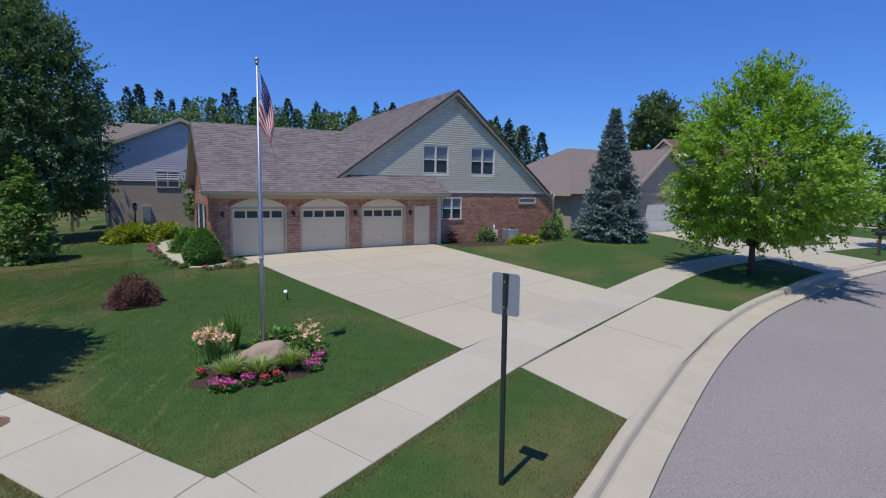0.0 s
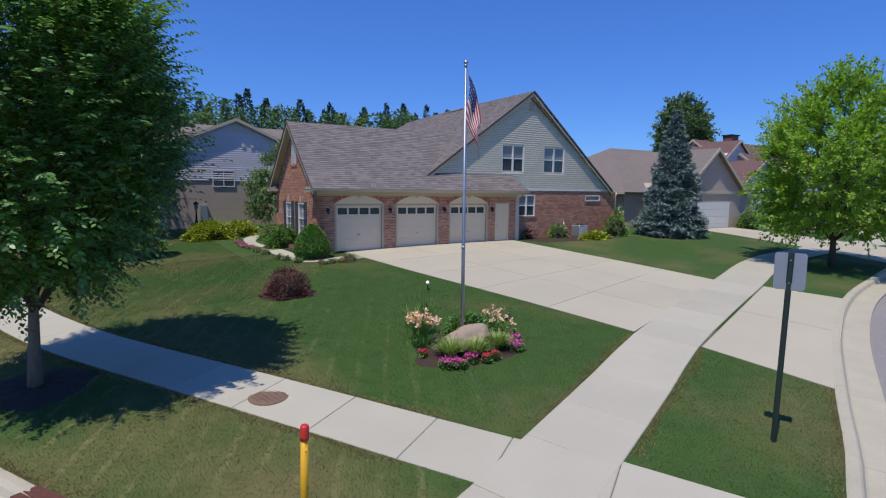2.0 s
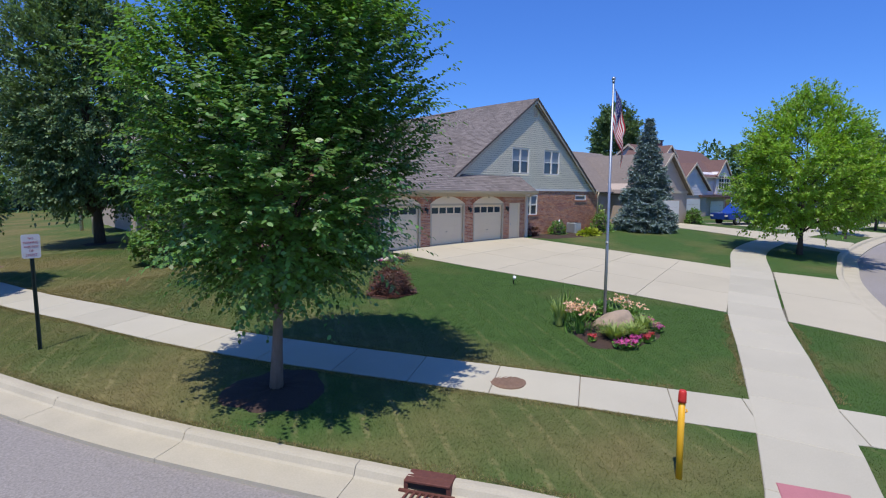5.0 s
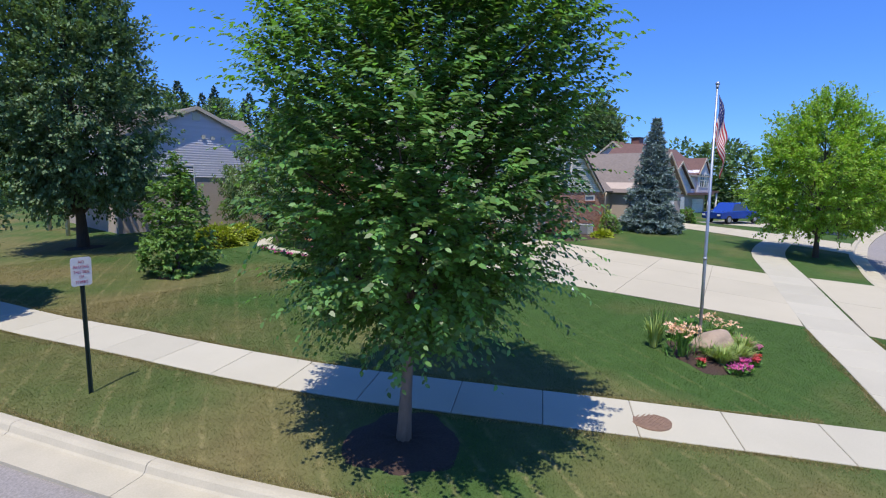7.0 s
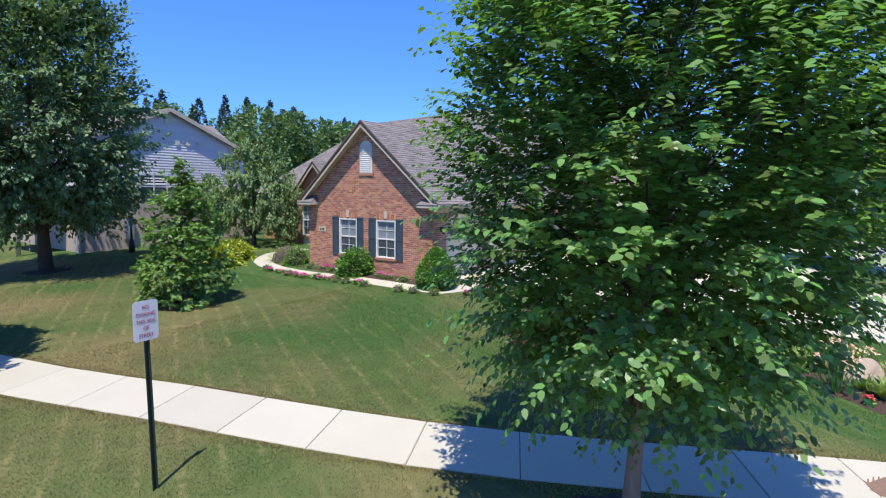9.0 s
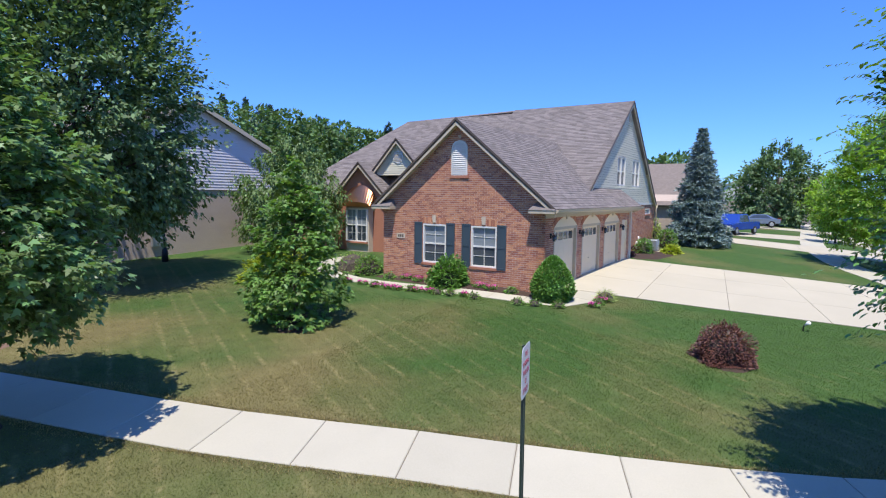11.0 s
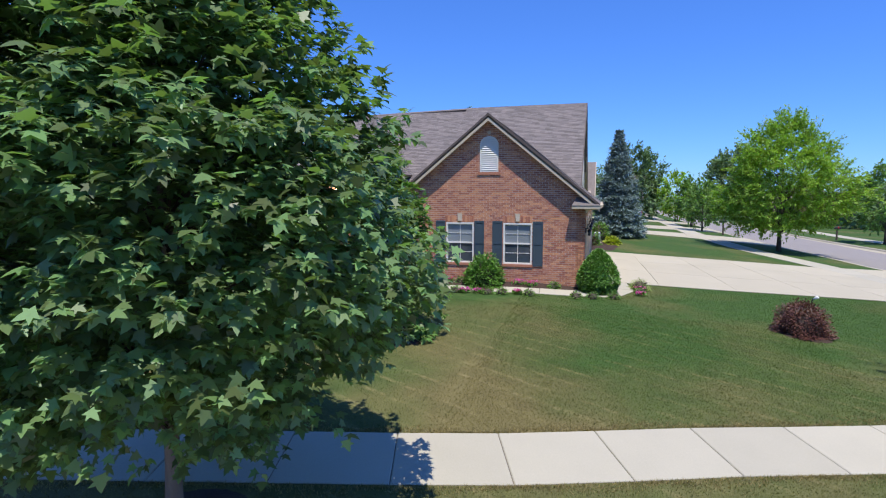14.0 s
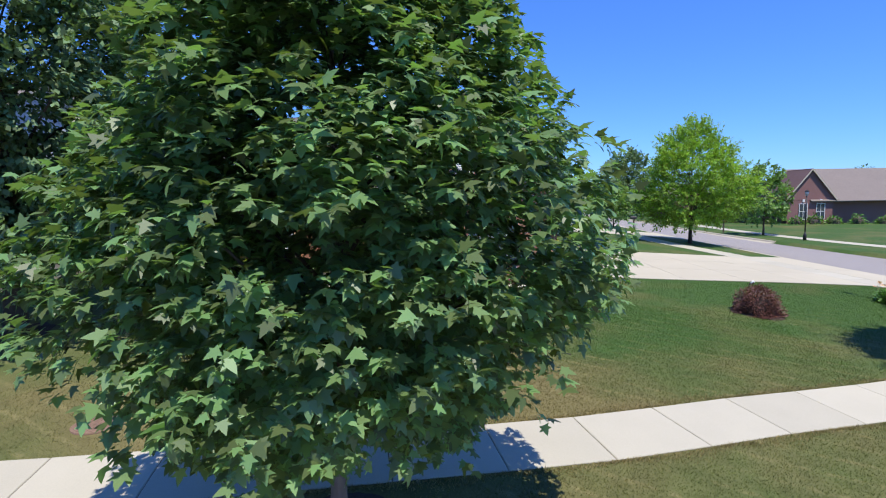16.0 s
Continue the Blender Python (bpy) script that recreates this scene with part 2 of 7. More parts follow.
def part(name, bm, mat, parent=None, label="", kind=""):
    me = bpy.data.meshes.new(name)
    bm.normal_update()
    bm.to_mesh(me)
    bm.free()
    me.materials.append(mat)
    ob = new(name, me)
    ob.parent = parent
    return tagged(ob, label=label, kind=kind)


def raw(name, verts, faces, mat, parent=None, label="", kind="", smooth=False):
    me = bpy.data.meshes.new(name)
    me.from_pydata([tuple(map(float, v)) for v in verts], [], faces)
    me.materials.append(mat)
    if smooth:
        me.polygons.foreach_set("use_smooth", [True] * len(me.polygons))
    me.update()
    ob = new(name, me)
    ob.parent = parent
    return tagged(ob, label=label, kind=kind)


def thing(name, label, category, at=(0, 0, 0), turn=0.0, group="", kind=""):
    e = new(name)
    e.matrix_world = pose(*at, 0, 0, turn)
    return tagged(e, label, category, group, kind)


def box(bm, x0, x1, y0, y1, z0, z1, bevel=0.0):
    vs = [bm.verts.new((x, y, z)) for z in (z0, z1) for y in (y0, y1) for x in (x0, x1)]
    fs = [bm.faces.new([vs[i] for i in f]) for f in ((0, 2, 3, 1), (4, 5, 7, 6), (0, 1, 5, 4), (2, 6, 7, 3), (0, 4, 6, 2), (1, 3, 7, 5))]
    if bevel:
        bmesh.ops.bevel(bm, geom=list({e for f in fs for e in f.edges}), offset=bevel, segments=1, affect='EDGES', profile=0.5)


def box_part(name, dims, mat, parent=None, label="", bevel=0.0):
    bm = bmesh.new()
    box(bm, *dims, bevel)
    return part(name, bm, mat, parent, label)


def tube(bm, pts, radii, sides=10, cap=True):
    rings = []
    pts = [Vector(p) for p in pts]
    for i, (p, r) in enumerate(zip(pts, radii)):
        d = (pts[min(i + 1, len(pts) - 1)] - pts[max(i - 1, 0)]).normalized()
        a = d.orthogonal().normalized() if abs(d.z) < 0.95 else Vector((1, 0, 0))
        a = (a - d * a.dot(d)).normalized()
        b = d.cross(a)
        rings.append([bm.verts.new(p + (a * math.cos(2 * math.pi * k / sides) + b * math.sin(2 * math.pi * k / sides)) * r) for k in range(sides)])
    for r0, r1 in zip(rings, rings[1:]):
        for k in range(sides):
            f = bm.faces.new((r0[k], r0[(k + 1) % sides], r1[(k + 1) % sides], r1[k]))
            f.smooth = True
    if cap:
        bm.faces.new(rings[0][::-1])
        bm.faces.new(rings[-1])


def tube_part(name, pts, radii, mat, parent=None, label="", sides=10):
    bm = bmesh.new()
    tube(bm, pts, radii, sides)
    return part(name, bm, mat, parent, label)


def prism(bm, pts, vec):
    """Solid from a flat outline pushed along vec."""
    vec = Vector(vec)
    a = [bm.verts.new(p) for p in pts]
    b = [bm.verts.new(Vector(p) + vec) for p in pts]
    bm.faces.new(a[::-1])
    bm.faces.new(b)
    n = len(pts)
    for i in range(n):
        bm.faces.new((a[i], a[(i + 1) % n], b[(i + 1) % n], b[i]))
    bmesh.ops.recalc_face_normals(bm, faces=bm.faces[:])


def clip_poly(poly, clip):
    """Part of a flat polygon inside a convex anticlockwise one."""
    out = list(poly)
    for i in range(len(clip)):
        ax, ay = clip[i]
        bx, by = clip[(i + 1) % len(clip)]
        src, out = out, []
        for j in range(len(src)):
            p, q = src[j], src[(j + 1) % len(src)]
            dp = (bx - ax) * (p[1] - ay) - (by - ay) * (p[0] - ax)
            dq = (bx - ax) * (q[1] - ay) - (by - ay) * (q[0] - ax)
            if dp >= 0:
                out.append(p)
            if dp * dq < 0:
                k = dp / (dp - dq)
                out.append((p[0] + (q[0] - p[0]) * k, p[1] + (q[1] - p[1]) * k))
        if len(out) < 3:
            return []
    return out


def cut_rect(r, h):
    """Rectangles left of r = (u0, u1, v0, v1) after taking away h."""
    u0, u1, v0, v1 = r
    a0, a1, b0, b1 = h
    if a0 >= u1 or a1 <= u0 or b0 >= v1 or b1 <= v0:
        return [r]
    out = []
    if a0 > u0: out.append((u0, a0, v0, v1))
    if a1 < u1: out.append((a1, u1, v0, v1))
    m0, m1 = max(u0, a0), min(u1, a1)
    if b0 > v0: out.append((m0, m1, v0, b0))
    if b1 < v1: out.append((m0, m1, b1, v1))
    return out


def laid(poly, holes, cw, ch, gap, O, U, V, N, low, high, stagger=0.5, jitter=0.0, keep=None, seed=1):
    """Bricks, boards or shingles over a convex outline in the plane O + u U + v V, proud by low at their foot and high at their head.
    keep(u0, u1, v0, v1): true for whole pieces to hand back apart. Returns verts, faces, whole pieces."""
    r = random.Random(seed)
    O, U, V, N = (Vector(a) for a in (O, U, V, N))
    us, vs = [p[0] for p in poly], [p[1] for p in poly]
    verts, faces, whole = [], [], []
    rows = int((max(vs) - min(vs)) / ch) + 2
    for j in range(rows):
        v0 = min(vs) + j * ch
        v1 = v0 + ch - gap
        u = min(us) - cw * (1 + (j % 2) * stagger) + (r.uniform(0, cw) if jitter else 0)
        while u < max(us):
            w = cw * (1 + r.uniform(-jitter, jitter))
            cells = [(u, u + w - gap, v0, v1)]
            for h in holes:
                cells = [c for cell in cells for c in cut_rect(cell, h)]
            for c in cells:
                if c[1] - c[0] < 0.015 or c[3] - c[2] < 0.008:
                    continue
                rect = [(c[0], c[2]), (c[1], c[2]), (c[1], c[3]), (c[0], c[3])]
                pol = clip_poly(rect, poly)
                if len(pol) < 3:
                    continue
                if keep and pol == rect and c == (u, u + w - gap, v0, v1) and keep(*c):
                    whole.append(c)
                    continue
                b = len(verts)
                n = len(pol)
                extra = r.uniform(0, 0.004) if jitter or keep else 0
                for a, bb in pol:
                    k = (bb - v0) / ch
                    verts.append(O + U * a + V * bb + N * (low + (high - low) * k + extra))
                for a, bb in pol:
                    verts.append(O + U * a + V * bb - N * 0.004)
                faces.append(list(range(b, b + n)))
                for i in range(n):
                    i2 = (i + 1) % n
                    faces.append([b + i2, b + i, b + n + i, b + n + i2])
            u += w
    return verts, faces, whole


def slab(bm, poly, holes, O, U, V, N, thick):
    """Plain wall behind: a flat outline with oblong holes, made solid."""
    from_pts = [Vector((p[0], p[1])) for p in poly]
    edges = [(i, (i + 1) % len(poly)) for i in range(len(poly))]
    for a0, a1, b0, b1 in holes:
        k = len(from_pts)
        from_pts += [Vector((a0, b0)), Vector((a1, b0)), Vector((a1, b1)), Vector((a0, b1))]
        edges += [(k, k + 1), (k + 1, k + 2), (k + 2, k + 3), (k + 3, k)]
    vv, ee, ff, *_ = cdt(from_pts, edges, [], 1, 1e-5)
    O, U, V, N = (Vector(a) for a in (O, U, V, N))
    front = [bm.verts.new(O + U * p.x + V * p.y) for p in vv]
    back = [bm.verts.new(O + U * p.x + V * p.y - N * thick) for p in vv]
    count = {}
    kept = []
    for f in ff:
        c = sum((vv[i] for i in f), Vector((0, 0))) / len(f)
        if any(h[0] < c.x < h[1] and h[2] < c.y < h[3] for h in holes):
            continue
        kept.append(f)
        for i in range(len(f)):
            e = (f[i], f[(i + 1) % len(f)])
            count[e] = 1
    for f in kept:
        bm.faces.new([front[i] for i in f])
        bm.faces.new([back[i] for i in reversed(f)])
    for (a, b) in count:
        if (b, a) not in count:
            bm.faces.new((front[b], front[a], back[a], back[b]))
    bmesh.ops.recalc_face_normals(bm, faces=bm.faces[:])


from mathutils.geometry import delaunay_2d_cdt as cdt


def smooth_line(pts, step):
    """Evenly spaced points on a Catmull-Rom line."""
    P = [np.array(p, float) for p in pts]
    P = [2 * P[0] - P[1]] + P + [2 * P[-1] - P[-2]]
    out = []
    for i in range(1, len(P) - 2):
        for k in range(40):
            t = k / 40
            out.append(0.5 * (2 * P[i] + (P[i + 1] - P[i - 1]) * t + (2 * P[i - 1] - 5 * P[i] + 4 * P[i + 1] - P[i + 2]) * t * t
                              + (3 * P[i] - P[i - 1] - 3 * P[i + 1] + P[i + 2]) * t ** 3))
    out.append(P[-2])
    out = np.array(out)
    d = np.concatenate([[0], np.cumsum(np.linalg.norm(np.diff(out, axis=0), axis=1))])
    s = np.linspace(0, d[-1], max(2, int(round(d[-1] / step)) + 1))
    return np.stack([np.interp(s, d, out[:, 0]), np.interp(s, d, out[:, 1])], 1)


def side_line(line, off):
    """A line moved to its left by off."""
    t = np.gradient(line, axis=0)
    t /= np.linalg.norm(t, axis=1)[:, None]
    return line + np.stack([-t[:, 1], t[:, 0]], 1) * off


def inside(poly, x, y):
    """Which of the points lie in a polygon."""
    x, y = np.asarray(x, float), np.asarray(y, float)
    r = np.zeros(x.shape, bool)
    n = len(poly)
    for i in range(n):
        (x0, y0), (x1, y1) = poly[i], poly[(i + 1) % n]
        c = (y0 > y) != (y1 > y)
        with np.errstate(divide='ignore', invalid='ignore'):
            r ^= c & (x < (x1 - x0) * (y - y0) / (y1 - y0 + 1e-12) + x0)
    return r


# ---- the ground ----
def level(x, y):
    """Height of the lawn: high by the house, falling to the street corner."""
    cx, cy = np.clip(x, -22, 30), np.clip(y, -22, 12)
    z = -0.233 + 0.03745 * cx + 0.0397 * cy - 0.000604 * cx * cx - 0.001466 * cy * cy
    return z + 0.17 * np.exp(-((x - 4) / 8.0) ** 2 - ((y - 1.0) / 4.0) ** 2)


def lv(x, y):
    return float(level(np.float64(x), np.float64(y)))


KERB_NEAR = smooth_line([(-22, 90), (-19.4, 40), (-18.3, 22), (-17.6, 11), (-16.6, 4), (-15.3, -1.2), (-13.4, -6.25), (-11.56, -10.24), (-9.06, -14.37),
                         (-7.9, -16.1), (-6.6, -18.3), (-4.6, -20.5), (-1.8, -21.6), (1.98, -20.2), (5.2, -18.58), (9.6, -16.5), (14.0, -14.87), (18.2, -13.85),
                         (25, -12.6), (40, -11.6), (70, -11.4), (150, -11)], 0.8)
KERB_FAR = smooth_line([(150, -20.5), (70, -21.0), (40, -22.3), (20, -25.0), (10, -30), (4, -38), (0, -50)], 1.2)
KERB_WEST = smooth_line([(-14, -50), (-20, -34), (-25, -20), (-26.5, -8), (-27.5, 4), (-28, 22), (-29, 40), (-32, 90)], 1.2)
ROAD_POLY = np.vstack([KERB_NEAR, KERB_FAR, KERB_WEST])

gx = np.arange(-40, 61, 1.5)
gy = np.arange(-50, 61, 1.5)
px, py = (a.ravel() for a in np.meshgrid(gx, gy))
far = []
for R, n in ((110, 24), (200, 24), (500, 24), (1200, 24), (2600, 24)):
    far += [(10 + R * math.cos(2 * math.pi * k / n), R * math.sin(2 * math.pi * k / n)) for k in range(n)]
inner = np.vstack([side_line(KERB_NEAR, -0.3), side_line(KERB_FAR, -0.3), side_line(KERB_WEST, -0.3)])
pts = [Vector(p) for p in ROAD_POLY] + [Vector(p) for p in inner]
nk = len(ROAD_POLY)
edges = [(i, (i + 1) % nk) for i in range(nk)] + [(nk + i, nk + (i + 1) % nk) for i in range(nk)]
pts += [Vector(p) for p in zip(px, py)] + [Vector(p) for p in far]
vv, ee, ff, *_ = cdt(pts, edges, [], 0, 1e-4)
X, Y = np.array([v.x for v in vv]), np.array([v.y for v in vv])
low = inside([tuple(p) for p in side_line(KERB_NEAR, -0.25)] + [tuple(p) for p in side_line(KERB_FAR, -0.25)] + [tuple(p) for p in side_line(KERB_WEST, -0.25)], X, Y)
Z = level(X, Y) - 0.35 * low
raw("ground", np.stack([X, Y, Z], 1), [list(f) for f in ff], LAWN, kind="structure", label="mown green lawn with dry straw-coloured patches", smooth=True)

# road sheet
rb = np.vstack([side_line(KERB_NEAR, -0.6), side_line(KERB_FAR, -0.6), side_line(KERB_WEST, -0.6)])
g2x, g2y = (a.ravel() for a in np.meshgrid(np.arange(-34, 61, 2.0), np.arange(-50, 80, 2.0)))
ins = inside([tuple(p) for p in rb], g2x, g2y)
pts = [Vector(p) for p in rb] + [Vector(p) for p in zip(g2x[ins], g2y[ins])]
vv, ee, ff, *_ = cdt(pts, [(i, (i + 1) % len(rb)) for i in range(len(rb))], [], 1, 1e-4)
X, Y = np.array([v.x for v in vv]), np.array([v.y for v in vv])
raw("road", np.stack([X, Y, level(X, Y) - 0.178], 1), [list(f) for f in ff], ASPHALT, kind="structure", label="grey worn asphalt street", smooth=True)


def kerb(line, parent, stretch_len=4):
    """Rolled concrete kerb and gutter along a line, in lengths with joints."""
    prof = [(0.03, -0.3), (0.03, 0.014), (-0.10, 0.022), (-0.155, 0.012), (-0.19, -0.02), (-0.235, -0.115), (-0.28, -0.14), (-0.85, -0.169), (-0.85, -0.3)]
    cols = [side_line(line, o) for o, _ in prof]
    i = 0
    while i < len(line) - 1:
        e = min(i + stretch_len, len(line) - 1)
        vs, fs = [], []
        for k in range(i, e + 1):
            for c, (o, dz) in zip(cols, prof):
                p = c[k].copy()
                if k == e and e < len(line) - 1:
                    p = p + (c[k - 1] - c[k]) * 0.012
                q = line[k]
                vs.append((p[0], p[1], lv(*q) + dz))
        m = len(prof)
        for k in range(e - i):
            for a in range(m - 1):
                fs.append([k * m + a, (k + 1) * m + a, (k + 1) * m + a + 1, k * m + a + 1])
        fs += [list(range(m)), list(range((e - i) * m, (e - i) * m + m))[::-1]]
        raw("kerb_length", vs, fs, KERB, parent)
        i = e


k1 = thing("kerb", "pale concrete rolled kerb and gutter along the street", "kerb", kind="structure")
kerb(KERB_NEAR, k1)
k2 = thing("kerb_far", "pale concrete kerb on the far side of the street", "kerb", kind="structure")
kerb(KERB_FAR[:100], k2, 8)


def panel(name, corners, mat, parent, lift=0.022, inset=0.009, label=""):
    """A concrete slab on the ground from four corners, its rim worn round."""
    c = np.mean(corners, axis=0)
    vs = []
    for grow, dz in ((0.0, -0.12), (0.0, lift - 0.012), (0.02, lift)):
        for p in corners:
            d = c - p
            q = p + d / np.linalg.norm(d) * (inset + grow)
            vs.append((q[0], q[1], lv(*q) + dz))
    fs = [[8, 9, 10, 11]] + [[a + i, a + (i + 1) % 4, a + 4 + (i + 1) % 4, a + 4 + i] for a in (0, 4) for i in range(4)]
    return raw(name, vs, fs, mat, parent, label)


def paved(name, label, line_pts, width, step, mat, lift=0.022, stations=()):
    """Pavement of separate slabs along a line, jointed at the stations and then at every step; returns its outline."""
    t = thing(name, label, "pavement", kind="structure")
    fine_line = smooth_line(line_pts, 0.05)
    run = np.concatenate([[0], np.cumsum(np.linalg.norm(np.diff(fine_line, axis=0), axis=1))])
    marks = list(stations) or [0.0]
    while marks[-1] + step < run[-1]:
        marks.append(marks[-1] + step)
    at = lambda q: np.stack([np.interp(marks, run, q[:, 0]), np.interp(marks, run, q[:, 1])], 1)
    line, a, b = at(fine_line), at(side_line(fine_line, width / 2)), at(side_line(fine_line, -width / 2))
    for i in range(len(line) - 1):
        if np.linalg.norm(line[i]) > 75:
            continue
        panel("slab", np.array([b[i], b[i + 1], a[i + 1], a[i]]), mat, t, lift)
    n = len(line)
    vs = [(*p, lv(*p) + lift - 0.02) for p in a] + [(*p, lv(*p) + lift - 0.02) for p in b]
    raw("joint_bed", vs, [[n + i, n + i + 1, i + 1, i] for i in range(n - 1)], JOINT_LAP_SHADE, t)
    return [tuple(p) for p in a] + [tuple(p) for p in b[::-1]]


WALK_A = paved("pavement_east", "pale concrete sidewalk slabs beside the lawn", [(-6.4, -19.65), (-4.0, -18.75), (-1.42, -17.62), (1.5, -16.3), (4.54, -14.88), (8.54, -13.36), (12.54, -11.9),
                                (18, -9.9), (24, -8.9), (33, -8.3), (60, -8.3), (110, -8)], 1.62, 1.66, CONCRETE, 0.026, (0, 1.75, 3.6, 5.34, 6.96, 8.67, 10.2, 11.76))
WALK_B = paved("pavement_west", "pale concrete sidewalk slabs curving along the lawn", [(-0.2, -21.0), (-1.6, -18.6), (-2.68, -17.25), (-5.35, -13.2), (-8.35, -8.5), (-9.85, -5.45), (-11.1, -2.27), (-12.35, 0.82),
                                (-13.45, 4.6), (-14.25, 7.6), (-14.9, 10.5), (-15.9, 16), (-17.3, 30), (-19.5, 60)], 1.46, 1.675, CONCRETE, 0.022, (0, 0.95, 2.7, 4.46, 5.92, 7.72, 9.5, 11.26, 13.0, 14.9, 16.64, 18.33))
WALK_F = paved("pavement_far", "narrow concrete sidewalk across the street", [(15, -34), (26, -28.6), (40, -26.3), (60, -25.5), (110, -25)], 1.5, 1.7, CONCRETE)
panel("tactile_panel", np.array([(-0.95, -20.9), (-0.05, -20.45), (0.12, -19.95), (-0.7, -19.6)]), PINK, bpy.data.objects["pavement_west"], 0.034, label="faded pink tactile paving panel")
panel("tactile_panel", np.array([(-4.75, -18.35), (-4.2, -19.2), (-5.0, -19.6), (-5.5, -18.75)]), PINK, bpy.data.objects["pavement_east"], 0.038, label="faded pink tactile paving panel")


def quad_slabs(name, label, q, nu, nv, mat, lift):
    t = thing(name, label, "driveway", kind="structure")
    q = [np.array(p, float) for p in q]
    at = lambda u, v: (q[0] * (1 - u) + q[1] * u) * (1 - v) + (q[3] * (1 - u) + q[2] * u) * v
    for i in range(nu):
        for j in range(nv):
            sub = 3
            vs, fs = [], []
            g = 0.003
            for b in range(sub + 1):
                for a in range(sub + 1):
                    u, v = (i + g + (1 - 2 * g) * a / sub) / nu, (j + g + (1 - 2 * g) * b / sub) / nv
                    p = at(u, v)
                    vs.append((p[0], p[1], lv(*p) + lift))
            for b in range(sub):
                for a in range(sub):
                    k = b * (sub + 1) + a
                    fs.append([k, k + 1, k + sub + 2, k + sub + 1])
            rim = list(range(sub + 1)) + [k * (sub + 1) + sub for k in range(1, sub + 1)] + [sub * (sub + 1) + k for k in range(sub - 1, -1, -1)] + [k * (sub + 1) for k in range(sub - 1, 0, -1)]
            n = len(vs)
            vs += [(vs[r][0], vs[r][1], vs[r][2] - 0.1) for r in rim]
            for k in range(len(rim)):
                k2 = (k + 1) % len(rim)
                fs.append([rim[k2], rim[k], n + k, n + k2])
            raw("slab", vs, fs, mat, t)
    vs = [(*at(u, v), lv(*at(u, v)) + lift - 0.015) for v in np.linspace(0, 1, 9) for u in np.linspace(0, 1, 5)]
    raw("joint_bed", vs, [[b * 5 + a, b * 5 + a + 1, b * 5 + a + 6, b * 5 + a + 5] for b in range(8) for a in range(4)], JOINT_LAP_SHADE, t)
    return [tuple(p) for p in q]


DRIVE_P = quad_slabs("driveway", "broad pale concrete driveway before the three garage doors", [(1.25, 0.1), (10.9, 0.1), (12.05, -11.32), (4.2, -14.12)], 3, 5, DRIVE, 0.022)
APRON_P = quad_slabs("driveway_apron", "concrete driveway apron running down to the kerb", [(4.84, -15.68), (12.84, -12.70), (13.8, -15.0), (5.2, -18.55)], 2, 1, DRIVE, 0.016)
raw("joint_bed", [(x, y, lv(x, y) + 0.008) for x, y in ((4.70, -15.62), (4.86, -15.72), (12.86, -12.74), (12.74, -12.62))], [[0, 1, 2, 3]], JOINT_LAP_SHADE, bpy.data.objects["driveway_apron"], "dark open joint along the sidewalk")
DRIVE2_P = quad_slabs("neighbour_driveway", "concrete driveway of the neighbouring house", [(27.2, 0.0), (31.5, 0.2), (30.3, -12.0), (23.8, -12.8)], 2, 5, DRIVE, 0.03)
DRIVE3_P = quad_slabs("second_neighbour_driveway", "concrete driveway further down the street", [(34.0, -0.6), (40.4, -1.4), (43.5, -11.6), (37.2, -11.7)], 2, 5, DRIVE, 0.03)
GWALK = paved("garden_path", "narrow concrete path round the garage wing", [(1.5, -1.15), (0.3, -1.35), (-0.75, -0.9), (-1.1, 0.6), (-1.3, 3), (-1.6, 5.8), (-1.4, 8), (-0.5, 10), (1.5, 11.5), (4.5, 11.6)], 0.8, 1.2, CONCRETE)

# ---- foliage ----
def leaf_mesh(name, centres, normals_up, size, template, mat, parent, droop=0.3, seed=1, spread=None, kind="", label=""):
    """Many small leaves: template is a flat outline, each leaf turned at random about an outward, drooping direction."""
    g = np.random.default_rng(seed)
    n = len(centres)
    T = np.array(template, float)
    m = len(T)
    out = normals_up / (np.linalg.norm(normals_up, axis=1)[:, None] + 1e-9)
    d = out + g.normal(0, 0.55, (n, 3))
    d[:, 2] -= droop
    d /= np.linalg.norm(d, axis=1)[:, None]
    up = np.array([0, 0, 1.0]) + g.normal(0, 0.5, (n, 3)) + out * 0.35
    s = np.cross(d, up)
    s /= np.linalg.norm(s, axis=1)[:, None] + 1e-9
    u = np.cross(s, d)
    sz = size * g.uniform(0.65, 1.25, n)
    V = (centres[:, None, :] + (d[:, None, :] * T[None, :, 1:2] + s[:, None, :] * T[None, :, 0:1] + u[:, None, :] * T[None, :, 2:3]) * sz[:, None, None]).reshape(-1, 3)
    me = bpy.data.meshes.new(name)
    me.vertices.add(n * m)
    me.vertices.foreach_set("co", V.astype(np.float32).ravel())
    me.loops.add(n * m)
    me.loops.foreach_set("vertex_index", np.arange(n * m, dtype=np.int32))
    me.polygons.add(n)
    me.polygons.foreach_set("loop_start", np.arange(0, n * m, m, dtype=np.int32))
    me.polygons.foreach_set("loop_total", np.full(n, m, dtype=np.int32))
    me.update(calc_edges=True)
    me.materials.append(mat)
    ob = new(name, me)
    ob.parent = parent
    return tagged(ob, label=label, kind=kind)


